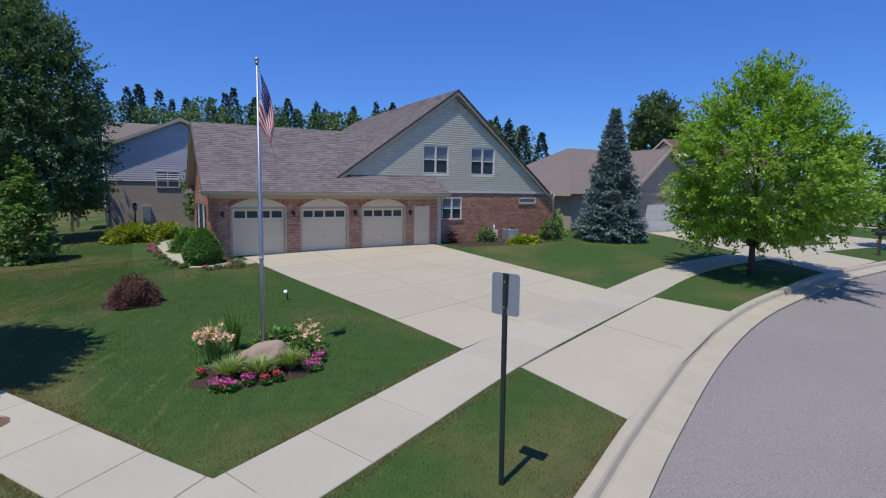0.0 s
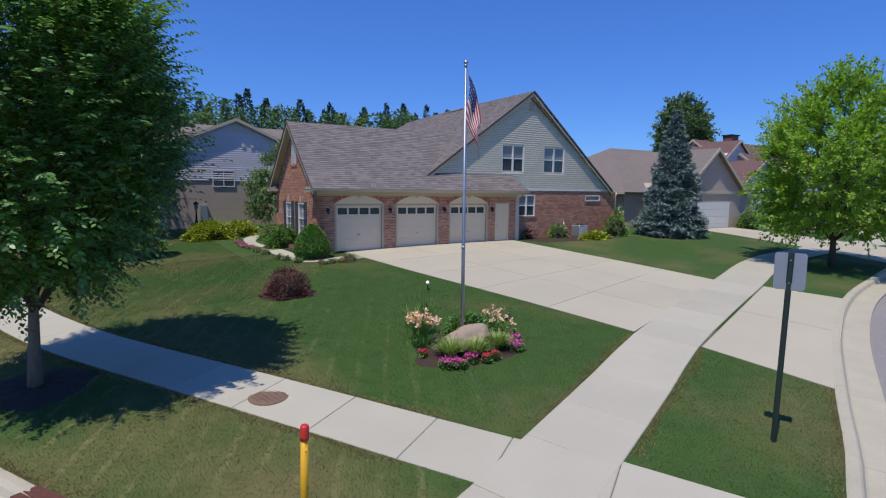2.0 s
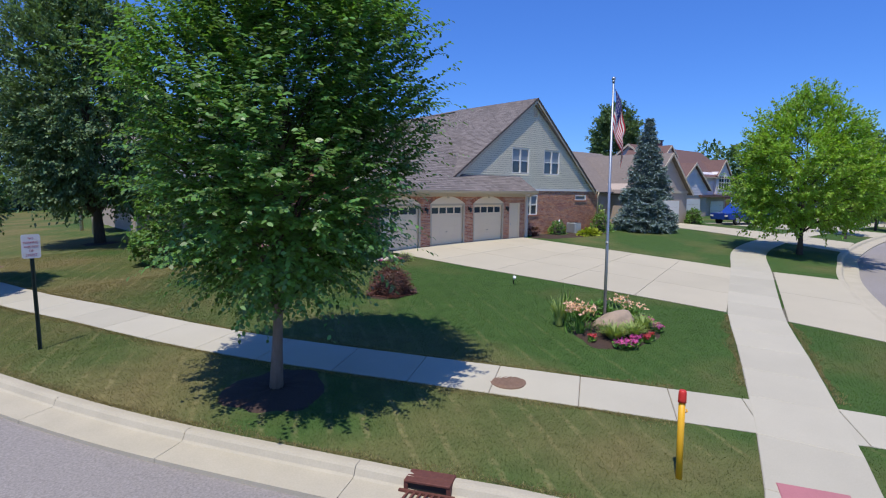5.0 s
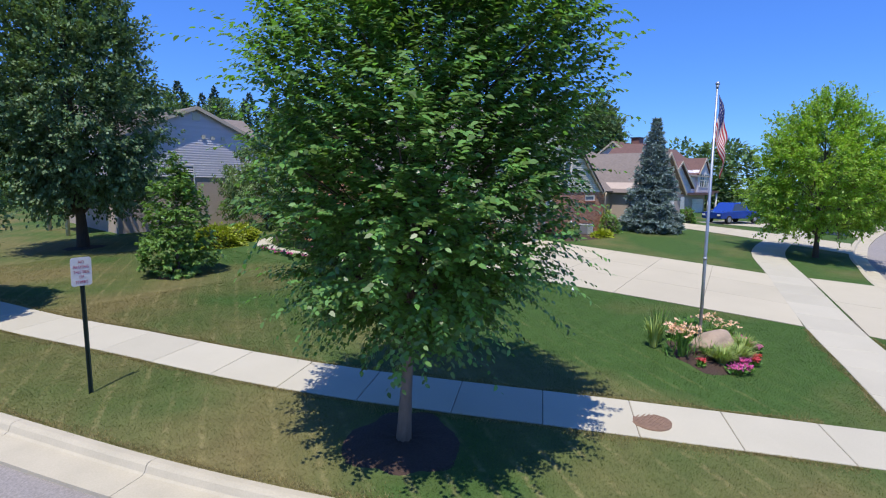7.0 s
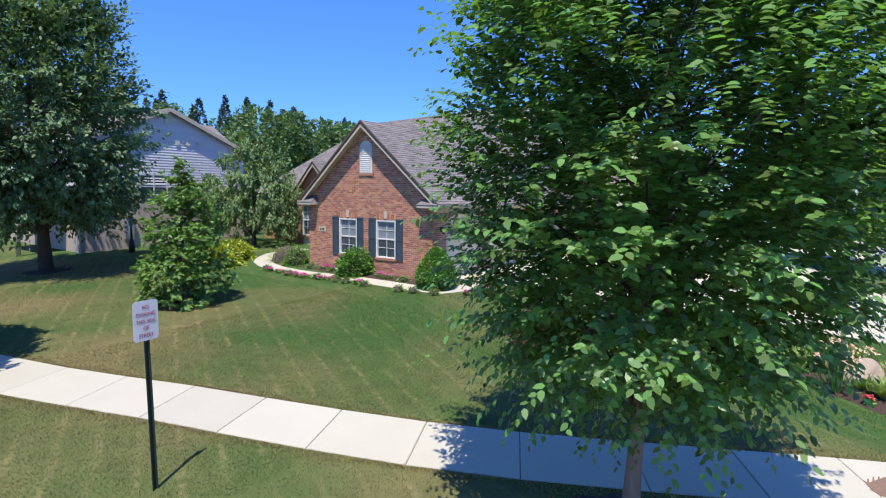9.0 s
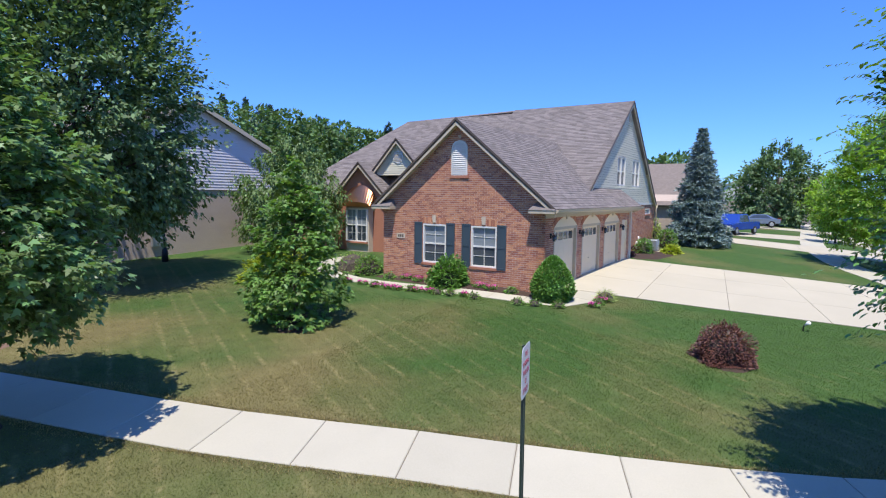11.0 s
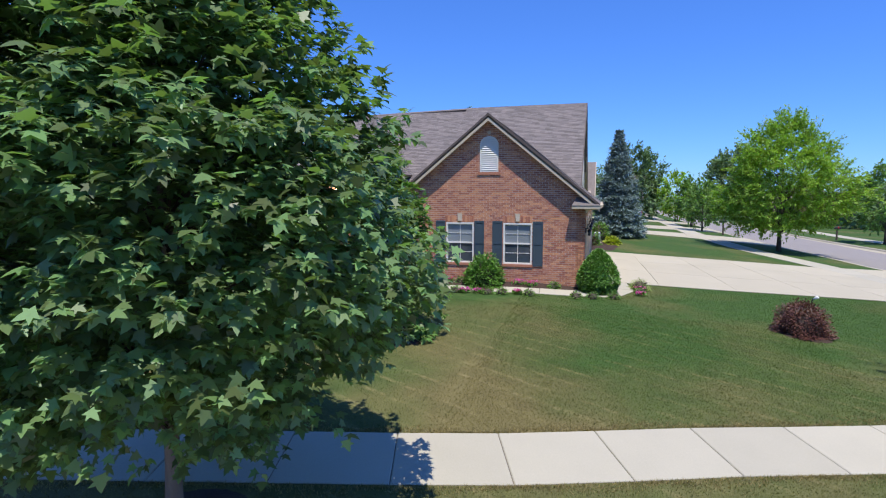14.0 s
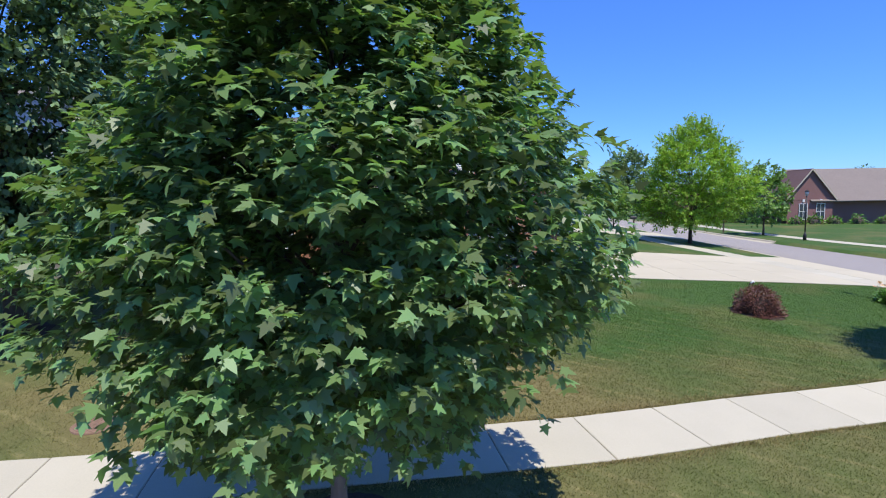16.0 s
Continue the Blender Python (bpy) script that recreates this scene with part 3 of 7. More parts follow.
OVAL = [(0, 0, 0), (0.22, 0.2, 0.03), (0.3, 0.5, 0.04), (0.17, 0.85, 0.0), (0, 1.08, -0.05), (-0.17, 0.85, 0.0), (-0.3, 0.5, 0.04), (-0.22, 0.2, 0.03)]
ELM_OVAL = [(0, 0, 0), (0.3, 0.28, 0.06), (0.27, 0.7, 0.04), (0, 1.08, -0.1), (-0.27, 0.7, 0.04), (-0.3, 0.28, 0.06)]
SMALL = [(0, 0, 0), (0.3, 0.45, 0.05), (0, 1, 0), (-0.3, 0.45, 0.05)]
LOBED = [(0, 0, 0), (0.5, -0.02, -0.05), (0.33, 0.24, 0.02), (0.64, 0.52, -0.08), (0.27, 0.52, 0.03), (0.2, 0.76, 0.01), (0, 1.14, -0.07),
         (-0.2, 0.76, 0.01), (-0.27, 0.52, 0.03), (-0.64, 0.52, -0.08), (-0.33, 0.24, 0.02), (-0.5, -0.02, -0.05)]
NEEDLE = [(0.10, 0, 0), (0.13, 0.55, 0.05), (0.0, 1, 0), (-0.13, 0.55, 0.05), (-0.10, 0, 0)]
STRAP = [(0.035, 0, 0), (0.045, 0.5, 0.0), (0.0, 1, -0.02), (-0.045, 0.5, 0.0), (-0.035, 0, 0)]


def crown_points(profile, height, base, clumps, per, clump_r, seed, inner=0.45, lean=(0, 0), rise=0.25):
    """Leaf places in clumps within a crown; profile: (share of height, radius) pairs. Uneven outline with gaps."""
    g = np.random.default_rng(seed)
    hs, rs = zip(*profile)
    lobes = g.uniform(0.78, 1.12, (9,))
    cs = []
    wmax = max(rs)
    while len(cs) < clumps:
        h = g.uniform(hs[0], hs[-1])
        r = np.interp(h, hs, rs)
        if g.uniform() > (r / wmax) ** 1.1 + 0.06:
            continue
        a = g.uniform(0, 2 * math.pi)
        lob = np.interp((a / (2 * math.pi) * 9 + 3.3 * h * 2) % 9, np.arange(9), lobes)
        k = math.sqrt(g.uniform(inner ** 2, 1)) * lob
        cs.append((math.cos(a) * r * k + lean[0] * h, math.sin(a) * r * k + lean[1] * h, base + (height - base) * h + g.normal(0, 0.12)))
    cs = np.array(cs)
    # each clump is a handful of twigs that reach outwards, with leaves along them
    mid0 = np.array([0, 0, base + (height - base) * 0.35])
    tw = 4
    n = clumps * tw
    dirs = np.repeat(cs - mid0, tw, axis=0)
    dirs[:, 2] *= 0.6
    dirs /= np.linalg.norm(dirs, axis=1)[:, None] + 1e-9
    dirs = dirs + g.normal(0, 0.55, (n, 3)) + np.array([0, 0, rise])
    dirs /= np.linalg.norm(dirs, axis=1)[:, None]
    start = np.repeat(cs, tw, axis=0) + g.normal(0, 0.35, (n, 3)) * np.array(clump_r)
    L = clump_r[0] * g.uniform(1.6, 3.2, n)
    k = max(1, per // tw)
    s = g.uniform(-0.25, 1, (n, k))
    pts = start[:, None, :] + dirs[:, None, :] * (s * L[:, None])[:, :, None]
    pts = pts.reshape(-1, 3) + g.normal(0, 0.17, (n * k, 3)) * np.array(clump_r)
    mid = np.array([0, 0, base + (height - base) * 0.35])
    return cs, pts, pts - mid


def leaves_at(name, centres, d, up, size, template, mat, parent, seed):
    """Leaves that point along d with their faces towards up."""
    g = np.random.default_rng(seed)
    n, T = len(centres), np.array(template, float)
    m = len(T)
    d = d / (np.linalg.norm(d, axis=1)[:, None] + 1e-9)
    s = np.cross(d, up)
    s /= np.linalg.norm(s, axis=1)[:, None] + 1e-9
    u = np.cross(s, d)
    sz = size * g.uniform(0.65, 1.2, n)
    V = (centres[:, None, :] + (d[:, None, :] * T[None, :, 1:2] + s[:, None, :] * T[None, :, 0:1] + u[:, None, :] * T[None, :, 2:3]) * sz[:, None, None]).reshape(-1, 3)
    me = bpy.data.meshes.new(name)
    me.vertices.add(n * m)
    me.vertices.foreach_set("co", V.astype(np.float32).ravel())
    me.loops.add(n * m)
    me.loops.foreach_set("vertex_index", np.arange(n * m, dtype=np.int32))
    me.polygons.add(n)
    me.polygons.foreach_set("loop_start", np.arange(0, n * m, m, dtype=np.int32))
    me.polygons.foreach_set("loop_total", np.full(n, m, dtype=np.int32))
    me.update(calc_edges=True)
    me.materials.append(mat)
    ob = new(name, me)
    ob.parent = parent
    return ob


def twig_crown(profile, height, base, twigs, per, length, seed, inner, lean, rise, arch, rosette, gap):
    """Leaf places, directions and faces along arching twigs; rosette: leaves fan out at the tips, else they sit in two rows.
    Twigs are missing where a coarse noise is low, which leaves dark hollows between the sprays."""
    g = np.random.default_rng(seed)
    hs, rs = zip(*profile)
    lobes = g.uniform(0.84, 1.1, 9)
    wmax = max(rs)
    S = []
    while len(S) < twigs:
        h = g.uniform(hs[0], hs[-1])
        r = np.interp(h, hs, rs)
        if g.uniform() > (r / wmax) ** 1.1 + 0.06:
            continue
        a = g.uniform(0, 2 * math.pi)
        lob = np.interp((a / (2 * math.pi) * 9 + 6.6 * h) % 9, np.arange(9), lobes)
        k = math.sqrt(g.uniform(inner ** 2, 1)) * lob
        p = (math.cos(a) * r * k + lean[0] * h, math.sin(a) * r * k + lean[1] * h, base + (height - base) * h)
        if k > 0.45 and noise.noise(Vector((p[0] * 1.5 + seed, p[1] * 1.5, p[2] * 2.1))) < gap:
            continue
        S.append(p)
    S = np.array(S)
    n = len(S)
    out = S - np.array([lean[0] * 0.3, lean[1] * 0.3, base + (height - base) * 0.22])
    out[:, 2] *= 0.6
    out /= np.linalg.norm(out, axis=1)[:, None] + 1e-9
    d0 = out + g.normal(0, 0.38, (n, 3)) + np.array([0, 0, rise])
    d0 /= np.linalg.norm(d0, axis=1)[:, None]
    ln = g.uniform(length[0], length[1], n) * np.where(g.uniform(0, 1, n) < 0.07, 1.5, 1.0)
    C, D, F = [], [], []
    z = np.array([0, 0, 1.0])
    for i in range(per):
        if rosette:
            s = g.uniform(0.72, 1.0, n)
        else:
            s = np.full(n, (i + 0.6) / per)
        p = S + d0 * (ln * s)[:, None] - z * (arch * ln * s * s)[:, None]
        t = d0 - z * (2 * arch * s)[:, None]
        side = np.cross(t, z)
        side /= np.linalg.norm(side, axis=1)[:, None] + 1e-9
        if rosette:
            a = 2 * math.pi * i / per + g.uniform(0, 1.0, n)
            fan = side * np.cos(a)[:, None] + np.cross(side, t) * np.sin(a)[:, None] * 0.5
            C.append(p + fan * 0.06)
            D.append(out * 0.55 + fan * 0.95 - z * 0.42 + g.normal(0, 0.2, (n, 3)))
            F.append(z + out * 0.35 + g.normal(0, 0.3, (n, 3)))
        else:
            C.append(p)
            D.append(t * 0.62 + side * (0.8 if i % 2 else -0.8) - z * 0.18 + g.normal(0, 0.2, (n, 3)))
            F.append(z + out * 0.7 + g.normal(0, 0.3, (n, 3)))
    return S, np.vstack(C), np.vstack(D), np.vstack(F)


def tree(name, label, at, height, base, profile, clumps, per, clump_r, leaf, template, leaf_mat, bark, trunk_r, seed, limbs=26, droop=0.3, inner=0.45, lean=(0, 0), vase=0.5, rise=0.25, twig=None):
    """twig: (least length, most length, arch, rosette, gap) for a crown of leafy twigs in place of clumps."""
    z0 = lv(*at)
    t = thing(name, label, "tree", (at[0], at[1], z0))
    if twig:
        cs, pts, dirs, faces = twig_crown(profile, height, base, clumps, per, twig[:2], seed, inner, lean, rise, *twig[2:])
    else:
        cs, pts, outw = crown_points(profile, height, base, clumps, per, clump_r, seed, inner, lean, rise)
    g = random.Random(seed)
    n = 7
    sp = [(lean[0] * (i / n) * 0.5 + g.uniform(-1, 1) * 0.03 * i / n, lean[1] * (i / n) * 0.5 + g.uniform(-1, 1) * 0.03 * i / n, -0.15 + (height * 0.8 + 0.15) * i / n) for i in range(n + 1)]
    rad = [trunk_r * (1.35 if i == 0 else 1.0) * (1 - 0.88 * i / n) for i in range(n + 1)]
    rad[1] = trunk_r * 0.95
    tube_part("trunk", sp, rad, bark, t, sides=12)
    order = sorted(range(len(cs)), key=lambda i: g.random())[:limbs]
    for i in order:
        c = Vector(cs[i])
        zs = max(base * 0.75, c.z - (math.hypot(c.x, c.y)) * g.uniform(vase, vase + 0.6))
        s = min(max(zs / (height * 0.8), 0.02), 0.95)
        a = Vector(sp[0]).lerp(Vector(sp[-1]), s)
        r = trunk_r * (1 - 0.85 * s) * 0.45
        m1 = a.lerp(c, 0.45) + Vector((0, 0, 0.12 * (c - a).length))
        tube_part("limb", [a, a.lerp(m1, 0.5) + Vector((0, 0, 0.04)), m1, c], [r, r * 0.75, r * 0.5, 0.012], BARK_DARK, t, sides=6)
    if twig:
        leaves_at("crown", pts, dirs, faces, leaf, template, leaf_mat, t, seed)
    else:
        leaf_mesh("crown", pts, outw, leaf, template, leaf_mat, t, droop, seed)
    return t


def shrub(name, label, at, w, d, h, leaves, leaf, mat, template=SMALL, seed=1, clip=False, category="shrub", shape="dome", droop=0.1, z=None):
    """A low bush: a dense shell of leaves over short stems."""
    z0 = lv(*at) if z is None else z
    t = thing(name, label, category, (at[0], at[1], z0))
    g = np.random.default_rng(seed)
    v = g.normal(0, 1, (leaves, 3))
    v /= np.linalg.norm(v, axis=1)[:, None]
    v[:, 2] = np.abs(v[:, 2]) * 1.0 - 0.12
    k = g.uniform(0.8, 1.0, leaves) if clip else g.uniform(0.55, 1.08, leaves)
    if not clip:
        ph = np.arctan2(v[:, 1], v[:, 0])
        k *= 0.88 + 0.14 * np.sin(ph * 5 + seed) * np.cos(v[:, 2] * 7 + seed)
    p = v * k[:, None]
    if shape == "cone":
        hh = g.uniform(0, 1, leaves) ** 1.2
        a = g.uniform(0, 2 * math.pi, leaves)
        rr = np.where(hh < 0.25, 0.82 + hh * 0.7, np.clip(1 - (np.maximum(hh - 0.25, 0) / 0.76) ** 1.5, 0, 1) ** 0.7) * g.uniform(0.84, 1.0, leaves)
        p = np.stack([np.cos(a) * rr, np.sin(a) * rr, hh], 1)
        v = np.stack([np.cos(a), np.sin(a), hh], 1)
    P = p * np.array([w / 2, d / 2, h])
    P[:, 2] = np.maximum(P[:, 2], 0.02)
    leaf_mesh("foliage", P, v + 0.001, leaf, template, mat, t, droop, seed)
    bm = bmesh.new()
    r2 = random.Random(seed)
    for i in range(7):
        a = r2.uniform(0, 6.28)
        tube(bm, [(0.05 * math.cos(a), 0.05 * math.sin(a), -0.05), (w * 0.2 * math.cos(a), d * 0.2 * math.sin(a), h * 0.4), (w * 0.34 * math.cos(a), d * 0.34 * math.sin(a), h * 0.7)], [0.025, 0.018, 0.008], 5)
    part("stems", bm, BARK_DARK, t)
    # added solid core, dark for the inner shade, so that no daylight shows through
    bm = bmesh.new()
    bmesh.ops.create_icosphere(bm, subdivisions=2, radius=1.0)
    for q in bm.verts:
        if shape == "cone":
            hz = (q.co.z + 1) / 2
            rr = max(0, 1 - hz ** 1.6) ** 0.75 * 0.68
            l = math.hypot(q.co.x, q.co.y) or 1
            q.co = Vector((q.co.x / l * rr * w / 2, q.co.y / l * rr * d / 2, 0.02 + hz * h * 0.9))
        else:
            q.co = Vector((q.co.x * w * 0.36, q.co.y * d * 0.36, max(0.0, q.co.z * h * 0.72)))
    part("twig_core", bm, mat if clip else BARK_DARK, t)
    return t


# street trees and garden trees
tree("elm_tree", "young elm with glossy green leaves in a mulch ring", (-9.28, -10.65), 8.8, 2.15,
     [(0.0, 0.8), (0.08, 1.7), (0.2, 2.25), (0.38, 2.55), (0.6, 2.65), (0.82, 2.15), (1.0, 0.5)], 5900, 17, None, 0.102, ELM_OVAL, ELM_LEAF, BARK, 0.11, 3, limbs=90, inner=0.3, vase=0.7, rise=0.55, lean=(0.52, -0.32),
     twig=(0.45, 1.1, 0.3, False, -0.1))
tree("maple_tree", "dense dark-green maple with lobed leaves beside the sidewalk", (-15.2, 4.2), 7.9, 1.85,
     [(0.0, 1.4), (0.08, 2.1), (0.2, 2.6), (0.36, 2.5), (0.52, 2.1), (0.7, 1.55), (0.86, 1.0), (1.0, 0.25)], 8600, 7, None, 0.118, LOBED, MAPLE_LEAF, BARK, 0.095, 11, limbs=70, inner=0.3, rise=0.12, lean=(-0.2, -0.3),
     twig=(0.2, 0.62, 0.25, True, -0.1))
tree("oak_tree", "tall dark oak on the side lawn", (-7.7, 15.2), 14.3, 2.4,
     [(0.0, 2.1), (0.1, 3.2), (0.3, 3.8), (0.5, 3.6), (0.72, 2.8), (0.9, 1.5), (1.0, 0.4)], 800, 112, (0.5, 0.5, 0.32), 0.2, SMALL, OAK_LEAF, BARK_DARK, 0.24, 21, limbs=80, inner=0.35, lean=(-0.9, -0.9))
tree("street_tree", "bright green rounded street tree by the kerb", (20.0, -11.7), 8.3, 1.7,
     [(0.0, 2.4), (0.1, 3.4), (0.3, 3.8), (0.5, 3.4), (0.72, 2.4), (0.9, 1.2), (1.0, 0.4)], 470, 160, (0.36, 0.36, 0.24), 0.145, SMALL, BRIGHT_LEAF, BARK_DARK, 0.13, 31, limbs=70, inner=0.35)
tree("garden_maple", "small bushy maple with leaves to the ground", (-7.15, 4.55), 4.35, 0.1,
     [(0.0, 0.85), (0.1, 1.15), (0.3, 1.15), (0.55, 0.9), (0.8, 0.5), (1.0, 0.08)], 1150, 7, None, 0.125, LOBED, MID_LEAF, BARK, 0.07, 41, limbs=40, inner=0.25, rise=0.2,
     twig=(0.15, 0.5, 0.1, True, -0.08))
tree("weeping_tree", "pale weeping tree with hanging branches", (3.0, 15.9), 5.6, 0.9,
     [(0.0, 2.6), (0.3, 3.0), (0.6, 2.6), (0.85, 1.7), (1.0, 0.5)], 240, 110, (0.22, 0.22, 0.5), 0.15, SMALL, WEEP_LEAF, BARK_DARK, 0.12, 51, limbs=30, droop=2.2, inner=0.5)
tree("poplar_tree", "tall round-topped tree behind the neighbouring house", (45.5, 15.0), 11.7, 3.0,
     [(0.0, 1.3), (0.2, 2.1), (0.5, 2.5), (0.8, 2.1), (1.0, 0.7)], 240, 150, (0.5, 0.5, 0.4), 0.3, SMALL, OAK_LEAF, BARK_DARK, 0.3, 61, limbs=25)
tree("far_street_tree", "slim street tree across the road", (39.2, -25.6), 6.9, 1.5,
     [(0.0, 1.4), (0.2, 2.1), (0.5, 2.2), (0.8, 1.6), (1.0, 0.7)], 110, 34, (0.3, 0.3, 0.3), 0.3, OVAL, MID_LEAF, BARK_DARK, 0.1, 71, limbs=16)
tree("far_street_tree", "young tree on the verge down the street", (46, -10.2), 5.2, 1.2,
     [(0.0, 0.9), (0.3, 1.5), (0.7, 1.2), (1.0, 0.3)], 70, 34, (0.3, 0.3, 0.3), 0.3, OVAL, MID_LEAF, BARK_DARK, 0.09, 73, limbs=12)
tree("far_street_tree", "young tree on the verge down the street", (58, -10.0), 6.2, 1.2,
     [(0.0, 1.2), (0.3, 2.0), (0.7, 1.7), (1.0, 0.5)], 80, 34, (0.35, 0.35, 0.35), 0.34, OVAL, BRIGHT_LEAF, BARK_DARK, 0.1, 74, limbs=12)


tree("distant_tree", "broad round-crowned tree down the street", (63, -4.8), 9.6, 1.0,
     [(0.0, 3.2), (0.2, 4.2), (0.5, 4.2), (0.75, 3.3), (1.0, 0.9)], 260, 60, (0.5, 0.5, 0.4), 0.34, OVAL, OAK_LEAF, BARK_DARK, 0.3, 81, limbs=16)
tree("distant_tree", "tall round-crowned tree at the far bend", (90, -23.2), 12.4, 2.0,
     [(0.0, 3.0), (0.2, 4.2), (0.5, 4.6), (0.8, 3.4), (1.0, 1.0)], 200, 50, (0.7, 0.7, 0.5), 0.5, OVAL, OAK_LEAF, BARK_DARK, 0.3, 82, limbs=12)
tree("far_street_tree", "young tree on the verge before the mailbox", (37.2, -9.9), 4.6, 1.1,
     [(0.0, 0.9), (0.3, 1.3), (0.7, 1.0), (1.0, 0.3)], 90, 40, (0.26, 0.26, 0.26), 0.22, OVAL, MID_LEAF, BARK_DARK, 0.08, 75, limbs=14)


def spruce(name, label, at, height, radius, seed, mat=SPRUCE, tiers=27, per=20, size=0.22):
    z0 = lv(*at)
    t = thing(name, label, "tree", (at[0], at[1], z0))
    tube_part("trunk", [(0, 0, -0.1), (0, 0, height * 0.5), (0, 0, height * 0.97)], [0.17, 0.1, 0.015], BARK_DARK, t)
    g = np.random.default_rng(seed)
    P, D = [], []
    bm = bmesh.new()
    for i in range(tiers):
        f = i / tiers
        z = 0.25 + (height * 0.97) * f ** 1.05
        r = radius * (1 - f) ** 0.9 * (0.82 if i == 0 else 1)
        k = max(5, int(per * (1 - f * 0.55)))
        for j in range(k):
            a = 2 * math.pi * (j + g.uniform(-0.3, 0.3)) / k + i * 0.7
            L = r * g.uniform(0.5, 1.15) + 0.05
            dx, dy = math.cos(a), math.sin(a)
            tip = Vector((dx * L, dy * L, z - 0.10 * L + 0.05 + 0.16 * L * f))
            tube(bm, [(0, 0, z), tip], [0.02, 0.006], 4, False)
            m = int(24 + 105 * L)
            s = g.uniform(0.22, 1.0, m) ** 0.7
            side = g.normal(0, 0.16, m) * (0.35 + s) * min(1.0, L)
            P.append(np.stack([dx * L * s - dy * side, dy * L * s + dx * side, z + (tip.z - z) * s - np.abs(side) * 0.35 + g.normal(0, 0.04, m)], 1))
            D.append(np.stack([dx + -dy * side * 2, dy + dx * side * 2, np.full(m, 0.25)], 1))
    part("branchwork", bm, BARK_DARK, t, kind="stuff")
    leaf_mesh("needles", np.vstack(P), np.vstack(D), size, NEEDLE, mat, t, 0.15, seed)
    return t


spruce("blue_spruce", "blue-grey spruce with tiered branches down to the lawn", (22.0, -1.7), 7.75, 2.15, 5)

# woods behind the houses, and trees closing the street
def woods(name, label, spots, mat, size, per, seed, conifer):
    g = np.random.default_rng(seed)
    P, D = [], []
    for x, y, h, r in spots:
        n = per
        f = g.uniform(0.0, 1, n)
        a = g.uniform(0, 2 * math.pi, n)
        rr = r * ((1 - f) ** 0.85 * (0.92 + 0.08 * np.sin(f * 40)) if conifer else np.sqrt(np.clip(1 - (2 * f - 0.85) ** 2 / 1.4, 0, 1)) * (0.8 + 0.25 * np.sin(a * 4 + x) * np.cos(f * 8 + y))) * np.sqrt(g.uniform(0.35, 1, n))
        z = lv(x, y) + 0.2 + f * h
        P.append(np.stack([x + np.cos(a) * rr, y + np.sin(a) * rr, z], 1))
        D.append(np.stack([np.cos(a), np.sin(a), f - 0.3], 1))
    return leaf_mesh(name, np.vstack(P), np.vstack(D), size, SMALL, mat, None, 0.2, seed, kind="stuff", label=label)


g = random.Random(5)
spots = [(x + g.uniform(-2, 2), 64 + g.uniform(0, 14) + 0.1 * abs(x), g.uniform(14.6, 17.4), g.uniform(4.2, 6.0)) for x in range(-75, 85, 4)]
spots += [(x + g.uniform(-1, 1), 80 + g.uniform(0, 10), g.uniform(15.0, 17.6), g.uniform(5, 6.5)) for x in range(-80, 80, 4)]
spots += [(-22 - g.uniform(0, 22), 34 + g.uniform(0, 26), g.uniform(9, 15), g.uniform(4, 6)) for _ in range(16)]
spots += [(19 + g.uniform(0, 25), 39 + g.uniform(0, 9), g.uniform(9, 11.5), g.uniform(3.2, 4.8)) for _ in range(13)]
woods("woods", "mixed green broadleaf woods behind the houses", spots, FAR_GREEN, 0.55, 1900, 8, False)
spots = [(x + g.uniform(-2, 2), 76 + g.uniform(0, 16), g.uniform(16.8, 19.8), g.uniform(3.6, 4.8)) for x in [k * 2.0 for k in range(-44, 39)]]
spots += [(48, 45, 12.8, 3.0), (51.5, 46, 12.4, 2.8), (54.5, 45, 11.4, 2.8)]
woods("conifers", "dark pointed conifers rising over the woods", spots, DARK_CONIFER, 0.6, 1300, 9, True)
spots = [(x, -3 + 8 * math.sin(x) + (x - 95) * 0.0, g.uniform(6, 9.5), g.uniform(4, 6)) for x in range(95, 150, 6)]
spots += [(66 + g.uniform(0, 14), 4 + g.uniform(0, 12), g.uniform(7, 10), g.uniform(3, 5)) for _ in range(8)]
spots += [(100 + g.uniform(0, 40), -30 - g.uniform(0, 55), g.uniform(7, 10), g.uniform(4, 6)) for _ in range(16)]
spots += [(60 + g.uniform(0, 30), -34 - g.uniform(0, 8), g.uniform(4, 6), g.uniform(2, 3)) for _ in range(5)]
woods("distant_trees", "hazy green trees along the far end of the street", spots, FAR_GREEN, 0.8, 520, 10, False)

# ---- the brick house ----
house = thing("house", "red brick house with cream siding gable and three-car garage", "house")
BW, BH, BG = 0.215, 0.075, 0.014
FR = dict(O=(0, 0, 0), U=(1, 0, 0), V=(0, 0, 1), N=(0, -1, 0))
GB = dict(O=(0, 7.1, 0), U=(0, -1, 0), V=(0, 0, 1), N=(-1, 0, 0))     # u = 7.1 - y
MS = dict(O=(0, 0.55, 0), U=(1, 0, 0), V=(0, 0, 1), N=(0, -1, 0))


def wall(name, poly, holes, frame_, mat_core, thick, label=""):
    bm = bmesh.new()
    slab(bm, poly, holes, **frame_, thick=thick)
    return part(name, bm, mat_core, house, label)


